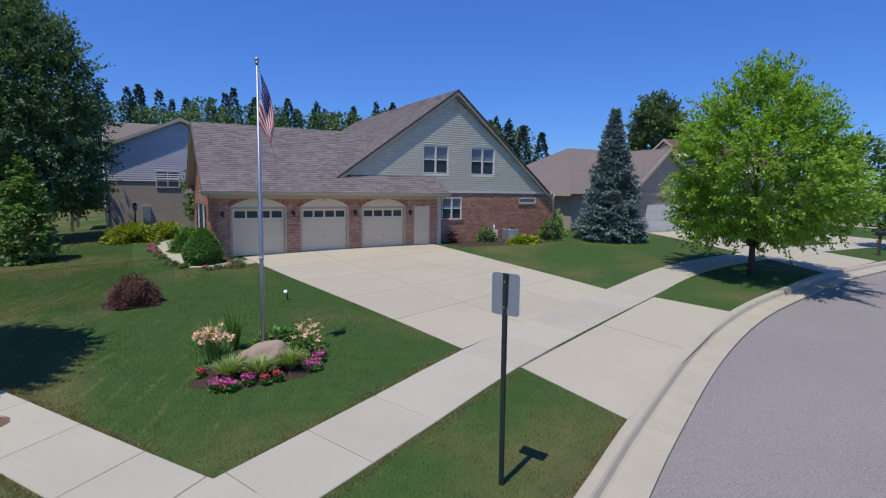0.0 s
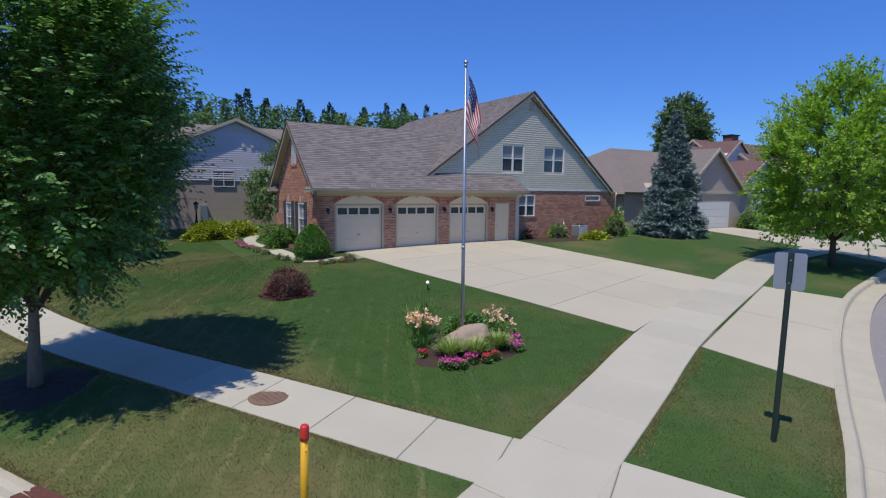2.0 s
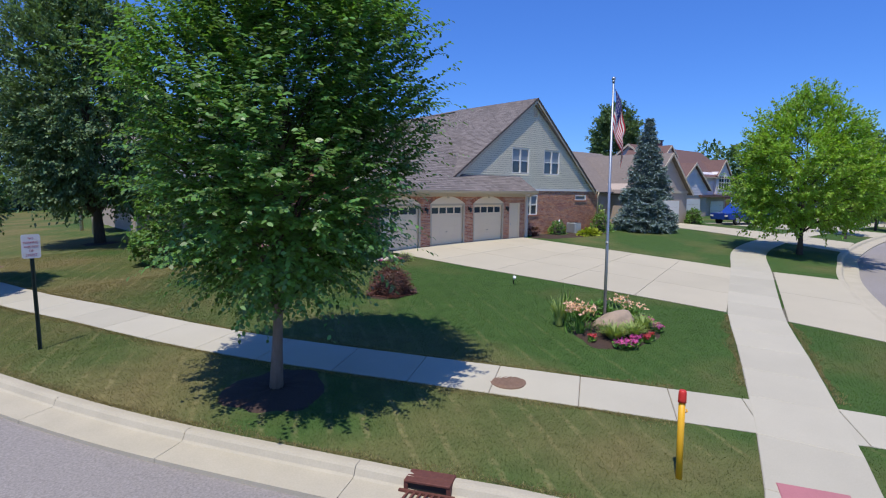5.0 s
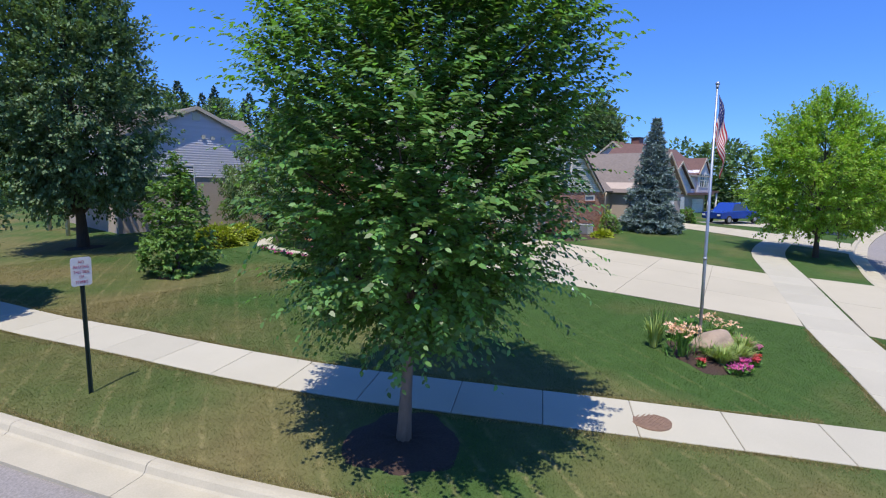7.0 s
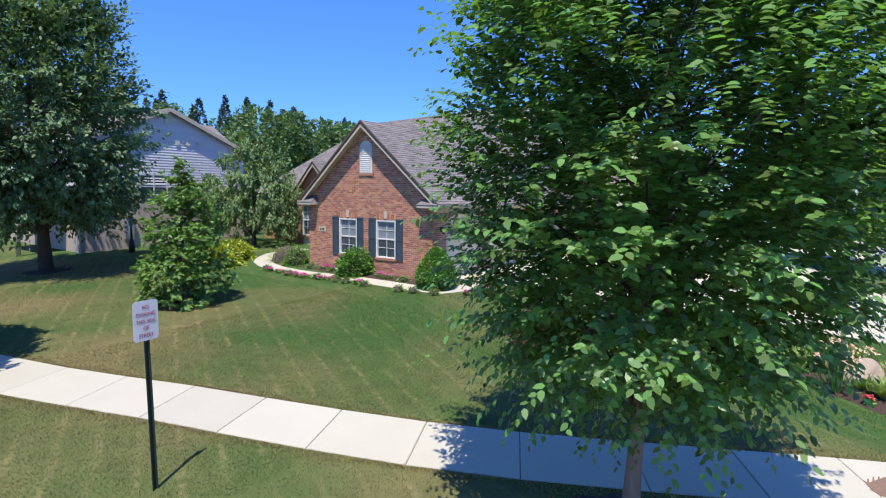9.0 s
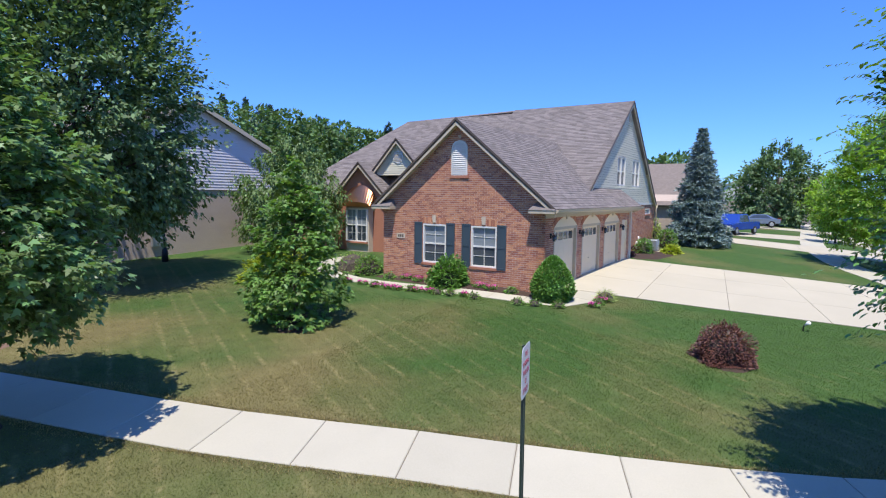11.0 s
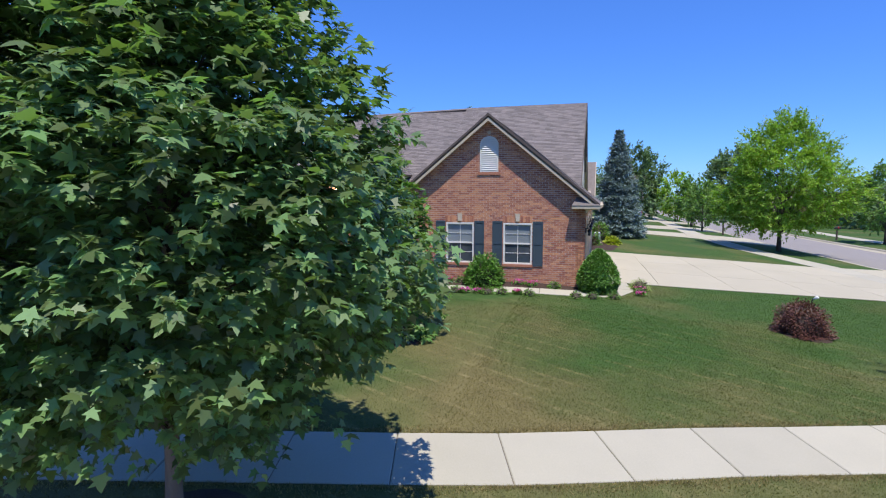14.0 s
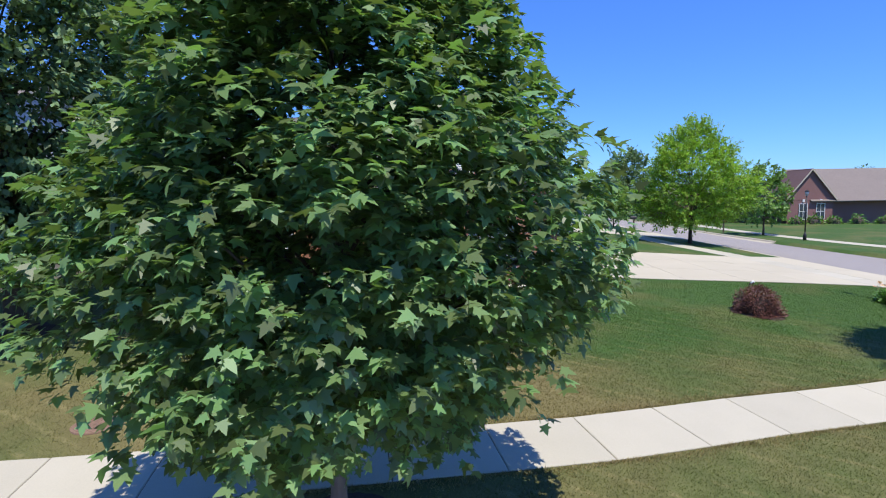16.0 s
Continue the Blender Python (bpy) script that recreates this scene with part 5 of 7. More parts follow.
def garage_door(x0, x1):
    """Sectional door under a shallow arch: panels, window row, jambs, arch board, soldier-brick arch and keystone."""
    g_ = new("garage_door"); g_.parent = house
    tagged(g_, "cream sectional garage door with a row of four windows")
    c, hw, sp = (x0 + x1) / 2, (x1 - x0) / 2, 2.12
    bm = bmesh.new()
    box(bm, x0, x0 + 0.09, -0.02, 0.2, -0.02, sp + 0.08); box(bm, x1 - 0.09, x1, -0.02, 0.2, -0.02, sp + 0.08)
    box(bm, x0 + 0.09, x1 - 0.09, 0.0, 0.2, sp - 0.02, sp + 0.08)
    part("jamb", bm, TRIM, g_)
    for k in range(4):
        z0, z1 = 0.02 + k * 0.52, 0.02 + (k + 1) * 0.52 - 0.003
        bm = bmesh.new()
        if k < 3:
            box(bm, x0 + 0.09, x1 - 0.09, 0.1, 0.14, z0, z1, 0.006)
            for q in range(4):
                a = x0 + 0.2 + q * (x1 - x0 - 0.3) / 4
                box(bm, a, a + (x1 - x0 - 0.3) / 4 - 0.1, 0.094, 0.101, z0 + 0.1, z1 - 0.1, 0.004)
        else:
            ws = [(x0 + 0.19 + q * (x1 - x0 - 0.3) / 4, x0 + 0.19 + (q + 1) * (x1 - x0 - 0.3) / 4 - 0.08) for q in range(4)]
            box(bm, x0 + 0.09, x1 - 0.09, 0.1, 0.14, z0, z0 + 0.12); box(bm, x0 + 0.09, x1 - 0.09, 0.1, 0.14, z1 - 0.1, z1)
            es = [x0 + 0.09] + [e for w in ws for e in w] + [x1 - 0.09]
            for q in range(0, len(es), 2):
                box(bm, es[q], es[q + 1], 0.1, 0.14, z0 + 0.12, z1 - 0.1)
            for w0, w1 in ws:
                b2 = bmesh.new(); box(b2, w0, w1, 0.118, 0.124, z0 + 0.12, z1 - 0.1); part("door_pane", b2, GLASS, g_)
        part("door_section", bm, DOOR, g_)
    # arch board and arch
    R = (hw ** 2 + 0.38 ** 2) / (2 * 0.38)
    arc = [(c + R * math.sin(a), sp + 0.08 + 0.38 - R + R * math.cos(a)) for a in np.linspace(-math.asin(hw / R), math.asin(hw / R), 17)]
    bm = bmesh.new()
    prism(bm, [(a, -0.015, b) for a, b in arc], (0, 0.03, 0))
    part("arch_board", bm, DOOR, g_, "cream arched board over the door")
    n = 30
    a0 = math.asin(hw / R) * 1.05
    for k in range(n):
        t0, t1 = -a0 + 2 * a0 * k / n, -a0 + 2 * a0 * (k + 0.86) / n
        if abs(t0 + t1) / 2 * R < 0.08:
            continue
        bm = bmesh.new()
        zc = sp + 0.08 + 0.38 - R
        prism(bm, [(c + r * math.sin(t), -0.022, zc + r * math.cos(t)) for r, t in ((R, t0), (R, t1), (R + 0.2, t1), (R + 0.2, t0))], (0, 0.02, 0))
        part("arch_brick", bm, BRICK_ONE, g_)
    bm = bmesh.new()
    prism(bm, [(c - 0.06, -0.05, sp + 0.36), (c + 0.06, -0.05, sp + 0.36), (c + 0.08, -0.05, sp + 0.6), (c - 0.08, -0.05, sp + 0.6)], (0, 0.05, 0))
    part("keystone", bm, TRIM, g_)
    tube_part("door_handle", [(c - 0.06, 0.085, 0.75), (c + 0.06, 0.085, 0.75)], [0.012, 0.012], BLACK, g_, sides=6)


for a, b in DX:
    garage_door(a, b)
sd = new("side_door"); sd.parent = house
tagged(sd, "cream panelled side door")
bm = bmesh.new()
box(bm, 9.76, 9.83, -0.015, 0.15, 0.0, 2.2); box(bm, 10.58, 10.65, -0.015, 0.15, 0.0, 2.2); box(bm, 9.83, 10.58, -0.015, 0.15, 2.12, 2.2)
part("door_frame", bm, DOOR, sd)
bm = bmesh.new()
box(bm, 9.83, 10.58, 0.04, 0.08, 0.02, 2.12)
for q in (0, 1):
    for z0, z1 in ((0.15, 0.85), (1.0, 1.6), (1.7, 2.0)):
        box(bm, 9.9 + q * 0.33, 10.18 + q * 0.33, 0.033, 0.041, z0, z1, 0.004)
part("door_leaf", bm, DOOR, sd)
tube_part("door_handle", [(9.9, 0.0, 1.0), (9.9, 0.04, 1.0)], [0.03, 0.02], STEEL, sd, sides=8)


def wall_lantern(x):
    l = thing("wall_lantern", "small dark carriage lantern on the brick pier", "lantern", (x, -0.02, 1.85), group="garage lanterns")
    bm = bmesh.new()
    box(bm, -0.05, 0.05, -0.03, 0.012, -0.02, 0.16)
    tube(bm, [(0, -0.02, 0.12), (0, -0.1, 0.16), (0, -0.13, 0.1)], [0.012] * 3, 6)
    part("bracket", bm, BLACK, l)
    bm = bmesh.new()
    tube(bm, [(0, -0.13, -0.12), (0, -0.13, 0.06)], [0.045, 0.07], 6)
    part("lamp_glass", bm, GLASS, l)
    bm = bmesh.new()
    tube(bm, [(0, -0.13, 0.062), (0, -0.13, 0.09), (0, -0.13, 0.14)], [0.09, 0.07, 0.01], 6)
    part("cap", bm, BLACK, l)


for x in (0.48, 3.55, 6.55, 9.5):
    wall_lantern(x)

# entrance side: bay gable with copper roof, dormer with round vent
def front_gable(name, yc, half, zb, zp, x0, x1, face_mat, over=0.25):
    g_ = new(name); g_.parent = house
    bm = bmesh.new()
    prism(bm, [(x0, yc - half, zb), (x0, yc + half, zb), (x0, yc, zp)], (x1 - x0, 0, 0))
    wl = part("wall", bm, face_mat, g_)
    if face_mat is SIDING:
        v, f, _ = laid([(-half, 0), (half, 0), (0, zp - zb)], [], 30, 0.115, 0, (x0, yc, zb), (0, -1, 0), (0, 0, 1), (-1, 0, 0), 0.022, 0.004)
        raw("siding_board", v, f, SIDING, wl, kind="stuff")
    k = (zp - zb) / half
    for s in (1, -1):
        roof_face("roof", [(x1, yc + s * (half + over), zb - k * over + 0.12), (x0 - over, yc + s * (half + over), zb - k * over + 0.12), (x0 - over, yc, zp + 0.12), (x1, yc, zp + 0.12)], g_, seed=9)
        beam("rake_board", (x0 - over + 0.02, yc + s * (half + over), zb - k * over + 0.03), (x0 - over + 0.02, yc, zp + 0.03), 0.04, 0.18, TRIM, g_)
        beam("drip_edge", (x0 - over - 0.01, yc + s * (half + over), zb - k * over + 0.15), (x0 - over - 0.01, yc, zp + 0.15), 0.04, 0.09, DARKTRIM, g_)
    return g_


fd = front_gable("dormer", 10.75, 1.75, 4.35, 6.15, 5.75, 9.6, SIDING)
bm = bmesh.new()
tube(bm, [(5.735, 10.75, 5.3), (5.70, 10.75, 5.3)], [0.34, 0.34], 24)
rv = part("round_vent", bm, WHITE, fd, "white round louvred vent")
for k in range(7):
    z = 5.06 + k * 0.075
    hw = math.sqrt(max(0.01, 0.29 ** 2 - (z - 5.28) ** 2))
    box_part("slat", (5.685, 5.70, 10.75 - hw, 10.75 + hw, z, z + 0.03), TRIM, rv)
fb = front_gable("bay", 12.85, 1.9, 3.1, 4.92, 5.2, 8.0, BRICK, 0.3)
box_part("bay_wall", (5.2, 5.95, 11.0, 14.7, -0.6, 3.1), BRICK, fb)
bm = bmesh.new()
arcp = [(5.12, 12.85 + 1.0 * math.cos(a), 3.05 + 0.75 * math.sin(a)) for a in np.linspace(0, math.pi, 17)]
tip = [(4.55, 12.85 + 1.15 * math.cos(a), 2.65 + 0.25 * math.sin(a)) for a in np.linspace(0, math.pi, 17)]
va, vb2 = [bm.verts.new(p) for p in arcp], [bm.verts.new(p) for p in tip]
for i in range(16):
    bm.faces.new((va[i], va[i + 1], vb2[i + 1], vb2[i]))
bm.faces.new(va); bm.faces.new(vb2[::-1]); bm.faces.new((va[0], vb2[0], vb2[-1], va[-1]))
bmesh.ops.recalc_face_normals(bm, faces=bm.faces[:])
part("copper_roof", bm, COPPER, fb, "bright copper bay-window roof")
window("window", dict(O=(4.75, 13.6, 0), U=(0, -1, 0), V=(0, 0, 1), N=(-1, 0, 0)), (0.0, 1.5, 0.75, 2.55), fb, cols=2)
box_part("bay_base", (4.85, 5.2, 12.05, 13.65, -0.5, 2.62), STONE, fb)
for y in (7.5, 9.9):
    tube_part("porch_post", [(5.4, y, -0.3), (5.4, y, 2.9)], [0.09, 0.09], WHITE, house)

# ---- neighbouring houses ----
def plain_window(owner, x0, x1, z0, z1, y, mat=GLASS, axis="y", n=-1):
    w = new("window"); w.parent = owner
    def bx(a0, a1, b0, b1, d0, d1):
        return (a0, a1, min(y + n * d0, y + n * d1), max(y + n * d0, y + n * d1), b0, b1) if axis == "y" else (min(y + n * d0, y + n * d1), max(y + n * d0, y + n * d1), a0, a1, b0, b1)
    box_part("pane", bx(x0, x1, z0, z1, 0.005, 0.02), mat, w)
    bm = bmesh.new()
    e = 0.07
    for a in ((x0 - e, x0, z0 - e, z1 + e), (x1, x1 + e, z0 - e, z1 + e), (x0, x1, z1, z1 + e), (x0, x1, z0 - e, z0), ((x0 + x1) / 2 - 0.03, (x0 + x1) / 2 + 0.03, z0, (z0 + z1) / 2 - 0.03), ((x0 + x1) / 2 - 0.03, (x0 + x1) / 2 + 0.03, (z0 + z1) / 2 + 0.03, z1), (x0, x1, (z0 + z1) / 2 - 0.03, (z0 + z1) / 2 + 0.03)):
        box(bm, *bx(*a, 0.0, 0.05))
    part("window_frame", bm, WHITE, w)
    return w


def plain_roof(owner, pts_list, mat):
    for q in pts_list:
        P = [Vector(p) for p in q]
        N = (P[1] - P[0]).cross(P[2] - P[0]).normalized()
        N = N if N.z > 0 else -N
        bm = bmesh.new()
        prism(bm, P, -N * 0.14)
        part("roof", bm, mat, owner)


def gable_body(owner, x0, x1, y0, y1, zb, eave, ridge, low_mat, top_mat, split, roof_mat, axis="y", over=0.35, boards=False):
    """Walls with a gable at both ends of the axis, a roof and fascias."""
    if axis == "y":
        c = (x0 + x1) / 2
        box_part("wall", (x0, x1, y0, y1, zb, split), low_mat, owner)
        bm = bmesh.new()
        prism(bm, [(x0 - 0.03, y0 - 0.03, split), (x1 + 0.03, y0 - 0.03, split), (x1 + 0.03, y0 - 0.03, eave), (c, y0 - 0.03, ridge - 0.12), (x0 - 0.03, y0 - 0.03, eave)], (0, y1 - y0 + 0.06, 0))
        wl = part("wall", bm, top_mat, owner)
        if boards:
            v, f, _ = laid([(x0 - 0.03, split), (x1 + 0.03, split), (x1 + 0.03, eave), (c, ridge - 0.12), (x0 - 0.03, eave)], [], 30, 0.16, 0, (0, y0 - 0.03, 0), (1, 0, 0), (0, 0, 1), (0, -1, 0), 0.035, 0.004)
            raw("siding_board", v, f, top_mat, wl, kind="stuff")
        k = (ridge - eave) / ((x1 - x0) / 2)
        plain_roof(owner, [[(x0 - over, y1 + over, eave - k * over), (x0 - over, y0 - over, eave - k * over), (c, y0 - over, ridge), (c, y1 + over, ridge)],
                           [(x1 + over, y0 - over, eave - k * over), (x1 + over, y1 + over, eave - k * over), (c, y1 + over, ridge), (c, y0 - over, ridge)]], roof_mat)
        for xe in (x0 - over, x1 + over):
            beam("rake_board", (xe, y0 - over - 0.02, eave - k * over + 0.02), (c, y0 - over - 0.02, ridge + 0.02), 0.05, 0.24, TRIM, owner)
    else:
        c = (y0 + y1) / 2
        box_part("wall", (x0, x1, y0, y1, zb, split), low_mat, owner)
        bm = bmesh.new()
        prism(bm, [(x0 - 0.03, y0 - 0.03, split), (x0 - 0.03, y1 + 0.03, split), (x0 - 0.03, y1 + 0.03, eave), (x0 - 0.03, c, ridge - 0.12), (x0 - 0.03, y0 - 0.03, eave)], (x1 - x0 + 0.06, 0, 0))
        part("wall", bm, top_mat, owner)
        k = (ridge - eave) / ((y1 - y0) / 2)
        plain_roof(owner, [[(x0 - over, y0 - over, eave - k * over), (x1 + over, y0 - over, eave - k * over), (x1 + over, c, ridge), (x0 - over, c, ridge)],
                           [(x1 + over, y1 + over, eave - k * over), (x0 - over, y1 + over, eave - k * over), (x0 - over, c, ridge), (x1 + over, c, ridge)]], roof_mat)
        box_part("gutter", (x0 - over, x1 + over, y0 - over - 0.1, y0 - over, eave - k * over - 0.14, eave - k * over - 0.02), TRIM, owner)
        for ye in (y0 - over, y1 + over):
            beam("rake_board", (x0 - over - 0.02, ye, eave - k * over + 0.02), (x0 - over - 0.02, c, ridge + 0.02), 0.05, 0.24, TRIM, owner)


def plain_garage_door(owner, x0, x1, z0, z1, y, mat=WHITE):
    g_ = new("garage_door"); g_.parent = owner
    for k in range(4):
        h = (z1 - z0) / 4
        box_part("door_section", (x0, x1, y - 0.04, y, z0 + k * h, z0 + (k + 1) * h - 0.015), mat, g_)


nb = thing("neighbour_house", "two-storey house with grey siding over tan brick", "house")
gable_body(nb, -4.5, 5.3, 20.5, 29.5, -0.6, 5.95, 8.1, TAN_BRICK, SIDING_GREY, 3.45, SHINGLE_FAR, "y", boards=True)
gable_body(nb, -4.4, 7.5, 24.0, 33.0, -0.6, 5.9, 8.35, TAN_BRICK, SIDING_GREY, 3.45, SHINGLE_FAR, "x")
plain_window(nb, -1.3, 0.15, 3.05, 4.15, 20.47)
box_part("gable_vent", (0.2, 0.7, 20.40, 20.46, 7.2, 7.7), SIDING, nb)
for x in (0.9, 1.55, 2.25):
    box_part("wall_vent", (x - 0.12, x + 0.12, 20.38, 20.46, 6.0, 6.25), SIDING, nb, "small pale wall vent")
box_part("meter_box", (-2.3, -1.8, 20.3, 20.5, 0.5, 1.6), STEEL, nb)
box_part("porch_roof", (-7.0, -4.5, 22, 27, 3.1, 3.35), SHINGLE_FAR, nb)
for y in (22.2, 26.8):
    tube_part("porch_post", [(-6.8, y, -0.6), (-6.8, y, 3.1)], [0.12, 0.12], TRIM, nb)
tube_part("downspout", [(-4.6, 20.4, 5.7), (-4.6, 20.4, -0.2), (-4.3, 19.6, -0.25)], [0.06] * 3, SIDING, nb, sides=6)

eh = thing("east_house", "single-storey tan brick house with a gabled garage", "house")
box_part("wall", (23.3, 37.0, 3.2, 17.0, -0.3, 3.0), TAN_BRICK, eh)
plain_roof(eh, [[(22.9, 2.8, 2.9), (37.4, 2.8, 2.9), (33.0, 9.0, 6.55), (28.0, 9.0, 6.55)], [(22.9, 17.4, 2.9), (22.9, 2.8, 2.9), (28.0, 9.0, 6.55)],
                [(37.4, 2.8, 2.9), (37.4, 17.4, 2.9), (33.0, 9.0, 6.55)], [(37.4, 17.4, 2.9), (22.9, 17.4, 2.9), (28.0, 9.0, 6.55), (33.0, 9.0, 6.55)]], SHINGLE_FAR)
gable_body(eh, 25.6, 32.6, 0.3, 8.5, -0.3, 3.1, 6.05, TAN_BRICK, TAN_BRICK, 2.9, SHINGLE_FAR, "y")
plain_garage_door(eh, 27.3, 31.1, 0.2, 2.25, 0.28)
box_part("frieze_board", (25.5, 32.7, 0.2, 0.3, 2.85, 3.05), TRIM, eh)
box_part("gutter", (22.8, 22.92, 2.8, 17.4, 2.75, 2.9), TRIM, eh)

eh2 = thing("brown_roofed_house", "two-storey house with a brown roof and lilac-grey siding", "house")
gable_body(eh2, 38.2, 45.2, 4.0, 12.0, -0.4, 3.5, 5.9, TAN_BRICK, SIDING_GREY, 2.7, SHINGLE_BROWN, "y", boards=True)
gable_body(eh2, 43.0, 60.5, 7.5, 16.0, -0.4, 5.1, 8.3, DARK_BRICK, SIDING_GREY, 3.0, SHINGLE_BROWN, "x")
gable_body(eh2, 43.4, 51.6, 4.6, 9.4, -0.4, 4.9, 6.7, TAN_BRICK, SIDING_GREY, 2.75, SHINGLE_BROWN, "x")
gable_body(eh2, 48.2, 51.8, 4.3, 7.0, 2.75, 4.95, 6.6, SIDING_GREY, SIDING_GREY, 2.8, SHINGLE_BROWN, "y", over=0.2)
gable_body(eh2, 41.2, 45.0, 7.2, 11.5, 3.0, 6.4, 7.9, SIDING_GREY, SIDING_GREY, 3.1, SHINGLE_BROWN, "y", over=0.25)
plain_window(eh2, 48.7, 49.9, 3.4, 4.75, 4.26)
plain_window(eh2, 50.1, 51.3, 3.4, 4.75, 4.26)
plain_garage_door(eh2, 47.6, 51.0, 0.0, 2.05, 4.58)
plain_garage_door(eh2, 40.2, 43.6, 0.2, 2.3, 3.98)
box_part("chimney", (48.6, 49.8, 11.4, 12.4, 7.4, 9.0), DARK_BRICK, eh2)
box_part("chimney_cap", (48.5, 49.9, 11.3, 12.5, 9.0, 9.12), BLACK, eh2)
box_part("porch_roof", (43.4, 52.0, 3.7, 4.55, 2.5, 2.72), SHINGLE_BROWN, eh2)
box_part("porch_roof", (52.0, 58.5, 5.2, 7.5, 2.7, 2.95), SHINGLE_BROWN, eh2)
for x in (52.6, 55.3, 58.2):
    tube_part("porch_post", [(x, 5.4, -0.3), (x, 5.4, 2.7)], [0.12, 0.12], WHITE, eh2)
plain_window(eh2, 53.6, 55.2, 3.5, 4.7, 7.46)
plain_window(eh2, 56.4, 58.0, 3.5, 4.7, 7.46)

fh = thing("end_house", "pale two-storey houses closing the street", "house")
gable_body(fh, 118, 128, -4, 8, -1, 6.0, 8.6, TAN_BRICK, SIDING_GREY, 3.0, SHINGLE_FAR, "x")
gable_body(fh, 116, 122, -10, -3, -1, 5.5, 8.0, TAN_BRICK, SIDING_GREY, 3.0, SHINGLE_FAR, "y")
plain_window(fh, -8.5, -5.5, 3.4, 4.8, 115.9, axis="x")

dh = thing("dark_brick_house", "dark red brick house across the street", "house")
gable_body(dh, 60.5, 66.5, -44.5, -38.5, -1.6, 2.6, 6.4, DARK_BRICK, DARK_BRICK, 2.0, SHINGLE_BROWN, "x")
gable_body(dh, 61.5, 80, -58, -42, -1.6, 2.4, 6.0, DARK_BRICK, DARK_BRICK, 2.0, SHINGLE_FAR, "y")
plain_roof(dh, [[(60.1, -56, 1.9), (60.1, -41.5, 1.9), (68, -41.5, 6.6), (68, -56, 6.6)]], SHINGLE_FAR)
for y in (-42.9, -40.6):
    plain_window(dh, y - 0.5, y + 0.5, -0.6, 1.5, 60.45, axis="x")
    box_part("keystone", (60.35, 60.45, y - 0.15, y + 0.15, 1.75, 2.15), WHITE, dh)
for i, (x, y) in enumerate([(59, -39), (59.2, -41.5), (59.2, -44), (59, -47), (58.6, -50)]):
    shrub("foundation_shrub", "dark green clipped shrub before the far house", (x, y), 2.2, 2.2, 1.3 + 0.2 * (i % 2), 380, 0.3, BOX_GREEN, seed=300 + i)
fh2 = thing("south_house", "brick house among trees across the street", "house")
gable_body(fh2, 78, 92, -36, -28, -1.6, 2.2, 5.0, DARK_BRICK, DARK_BRICK, 2.0, SHINGLE_FAR, "x")

# ---- vehicles ----
def wheel(owner, x, y, r, z, side):
    w = new("wheel"); w.parent = owner
    bm = bmesh.new()
    tube(bm, [(x, y - 0.11, z), (x, y - 0.09, z), (x, y + 0.09, z), (x, y + 0.11, z)], [r * 0.9, r, r, r * 0.9], 20)
    part("tyre", bm, TYRE, w)
    bm = bmesh.new()
    yy = y + side * 0.115
    tube(bm, [(x, yy - 0.01, z), (x, yy + 0.01, z)], [r * 0.6, r * 0.55], 14)
    part("rim", bm, STEEL, w)


def vehicle(name, label, at, turn, L, W, prof, glass_prof, mat):
    """Car body from a side profile, narrowed at the roof, with wheels, windows and lamps."""
    t = thing(name, label, "car", (*at, lv(*at) + 0.03), turn)
    bm = bmesh.new()
    rows = []
    for s in (-1, 1):
        rows.append([bm.verts.new((x, s * (W / 2 - max(0, z - 0.95) * 0.28), z)) for x, z in prof])
    n = len(prof)
    for i in range(n):
        bm.faces.new((rows[0][i], rows[0][(i + 1) % n], rows[1][(i + 1) % n], rows[1][i]))
    bm.faces.new(rows[0][::-1]); bm.faces.new(rows[1])
    bmesh.ops.recalc_face_normals(bm, faces=bm.faces[:])
    bmesh.ops.bevel(bm, geom=bm.edges[:], offset=0.05, segments=2, affect='EDGES')
    part("body", bm, mat, t)
    for s in (-1, 1):
        for gp in glass_prof:
            bm = bmesh.new()
            vs = [bm.verts.new((x, s * (W / 2 - (z - 0.95) * 0.28 + 0.006), z)) for x, z in gp]
            bm.faces.new(vs if s < 0 else vs[::-1])
            part("side_window", bm, GLASS, t)
        for x in (-L * 0.31, L * 0.31):
            wheel(t, x, s * (W / 2 - 0.08), 0.36, 0.36, s)
        box_part("headlight", (L / 2 - 0.06, L / 2 + 0.01, min(s * W * 0.3, s * W * 0.45), max(s * W * 0.3, s * W * 0.45), 0.68, 0.82), SIGN, t)
        box_part("tail_light", (-L / 2 - 0.01, -L / 2 + 0.06, min(s * W * 0.36, s * W * 0.47), max(s * W * 0.36, s * W * 0.47), 0.75, 0.98), RED, t)
    return t


vehicle("pickup_truck", "bright blue pickup truck parked on a driveway", (37.0, -2.6), 161, 5.6, 1.9,
        [(-2.8, 0.45), (2.75, 0.42), (2.8, 0.95), (1.5, 1.08), (0.9, 1.78), (-0.7, 1.8), (-0.85, 1.1), (-2.8, 1.1)], [[(-0.6, 1.12), (1.3, 1.12), (0.82, 1.68), (-0.58, 1.7)]], BLUE_CAR)
vehicle("sedan", "silver-blue sedan parked on a driveway down the street", (54.5, -3.2), 100, 4.6, 1.8,
        [(-2.25, 0.4), (2.25, 0.38), (2.3, 0.75), (1.2, 0.95), (0.45, 1.42), (-0.9, 1.44), (-1.75, 1.0), (-2.3, 0.95)], [[(-1.4, 1.0), (0.95, 0.98), (0.38, 1.35), (-0.85, 1.37)]], SILVER_CAR)
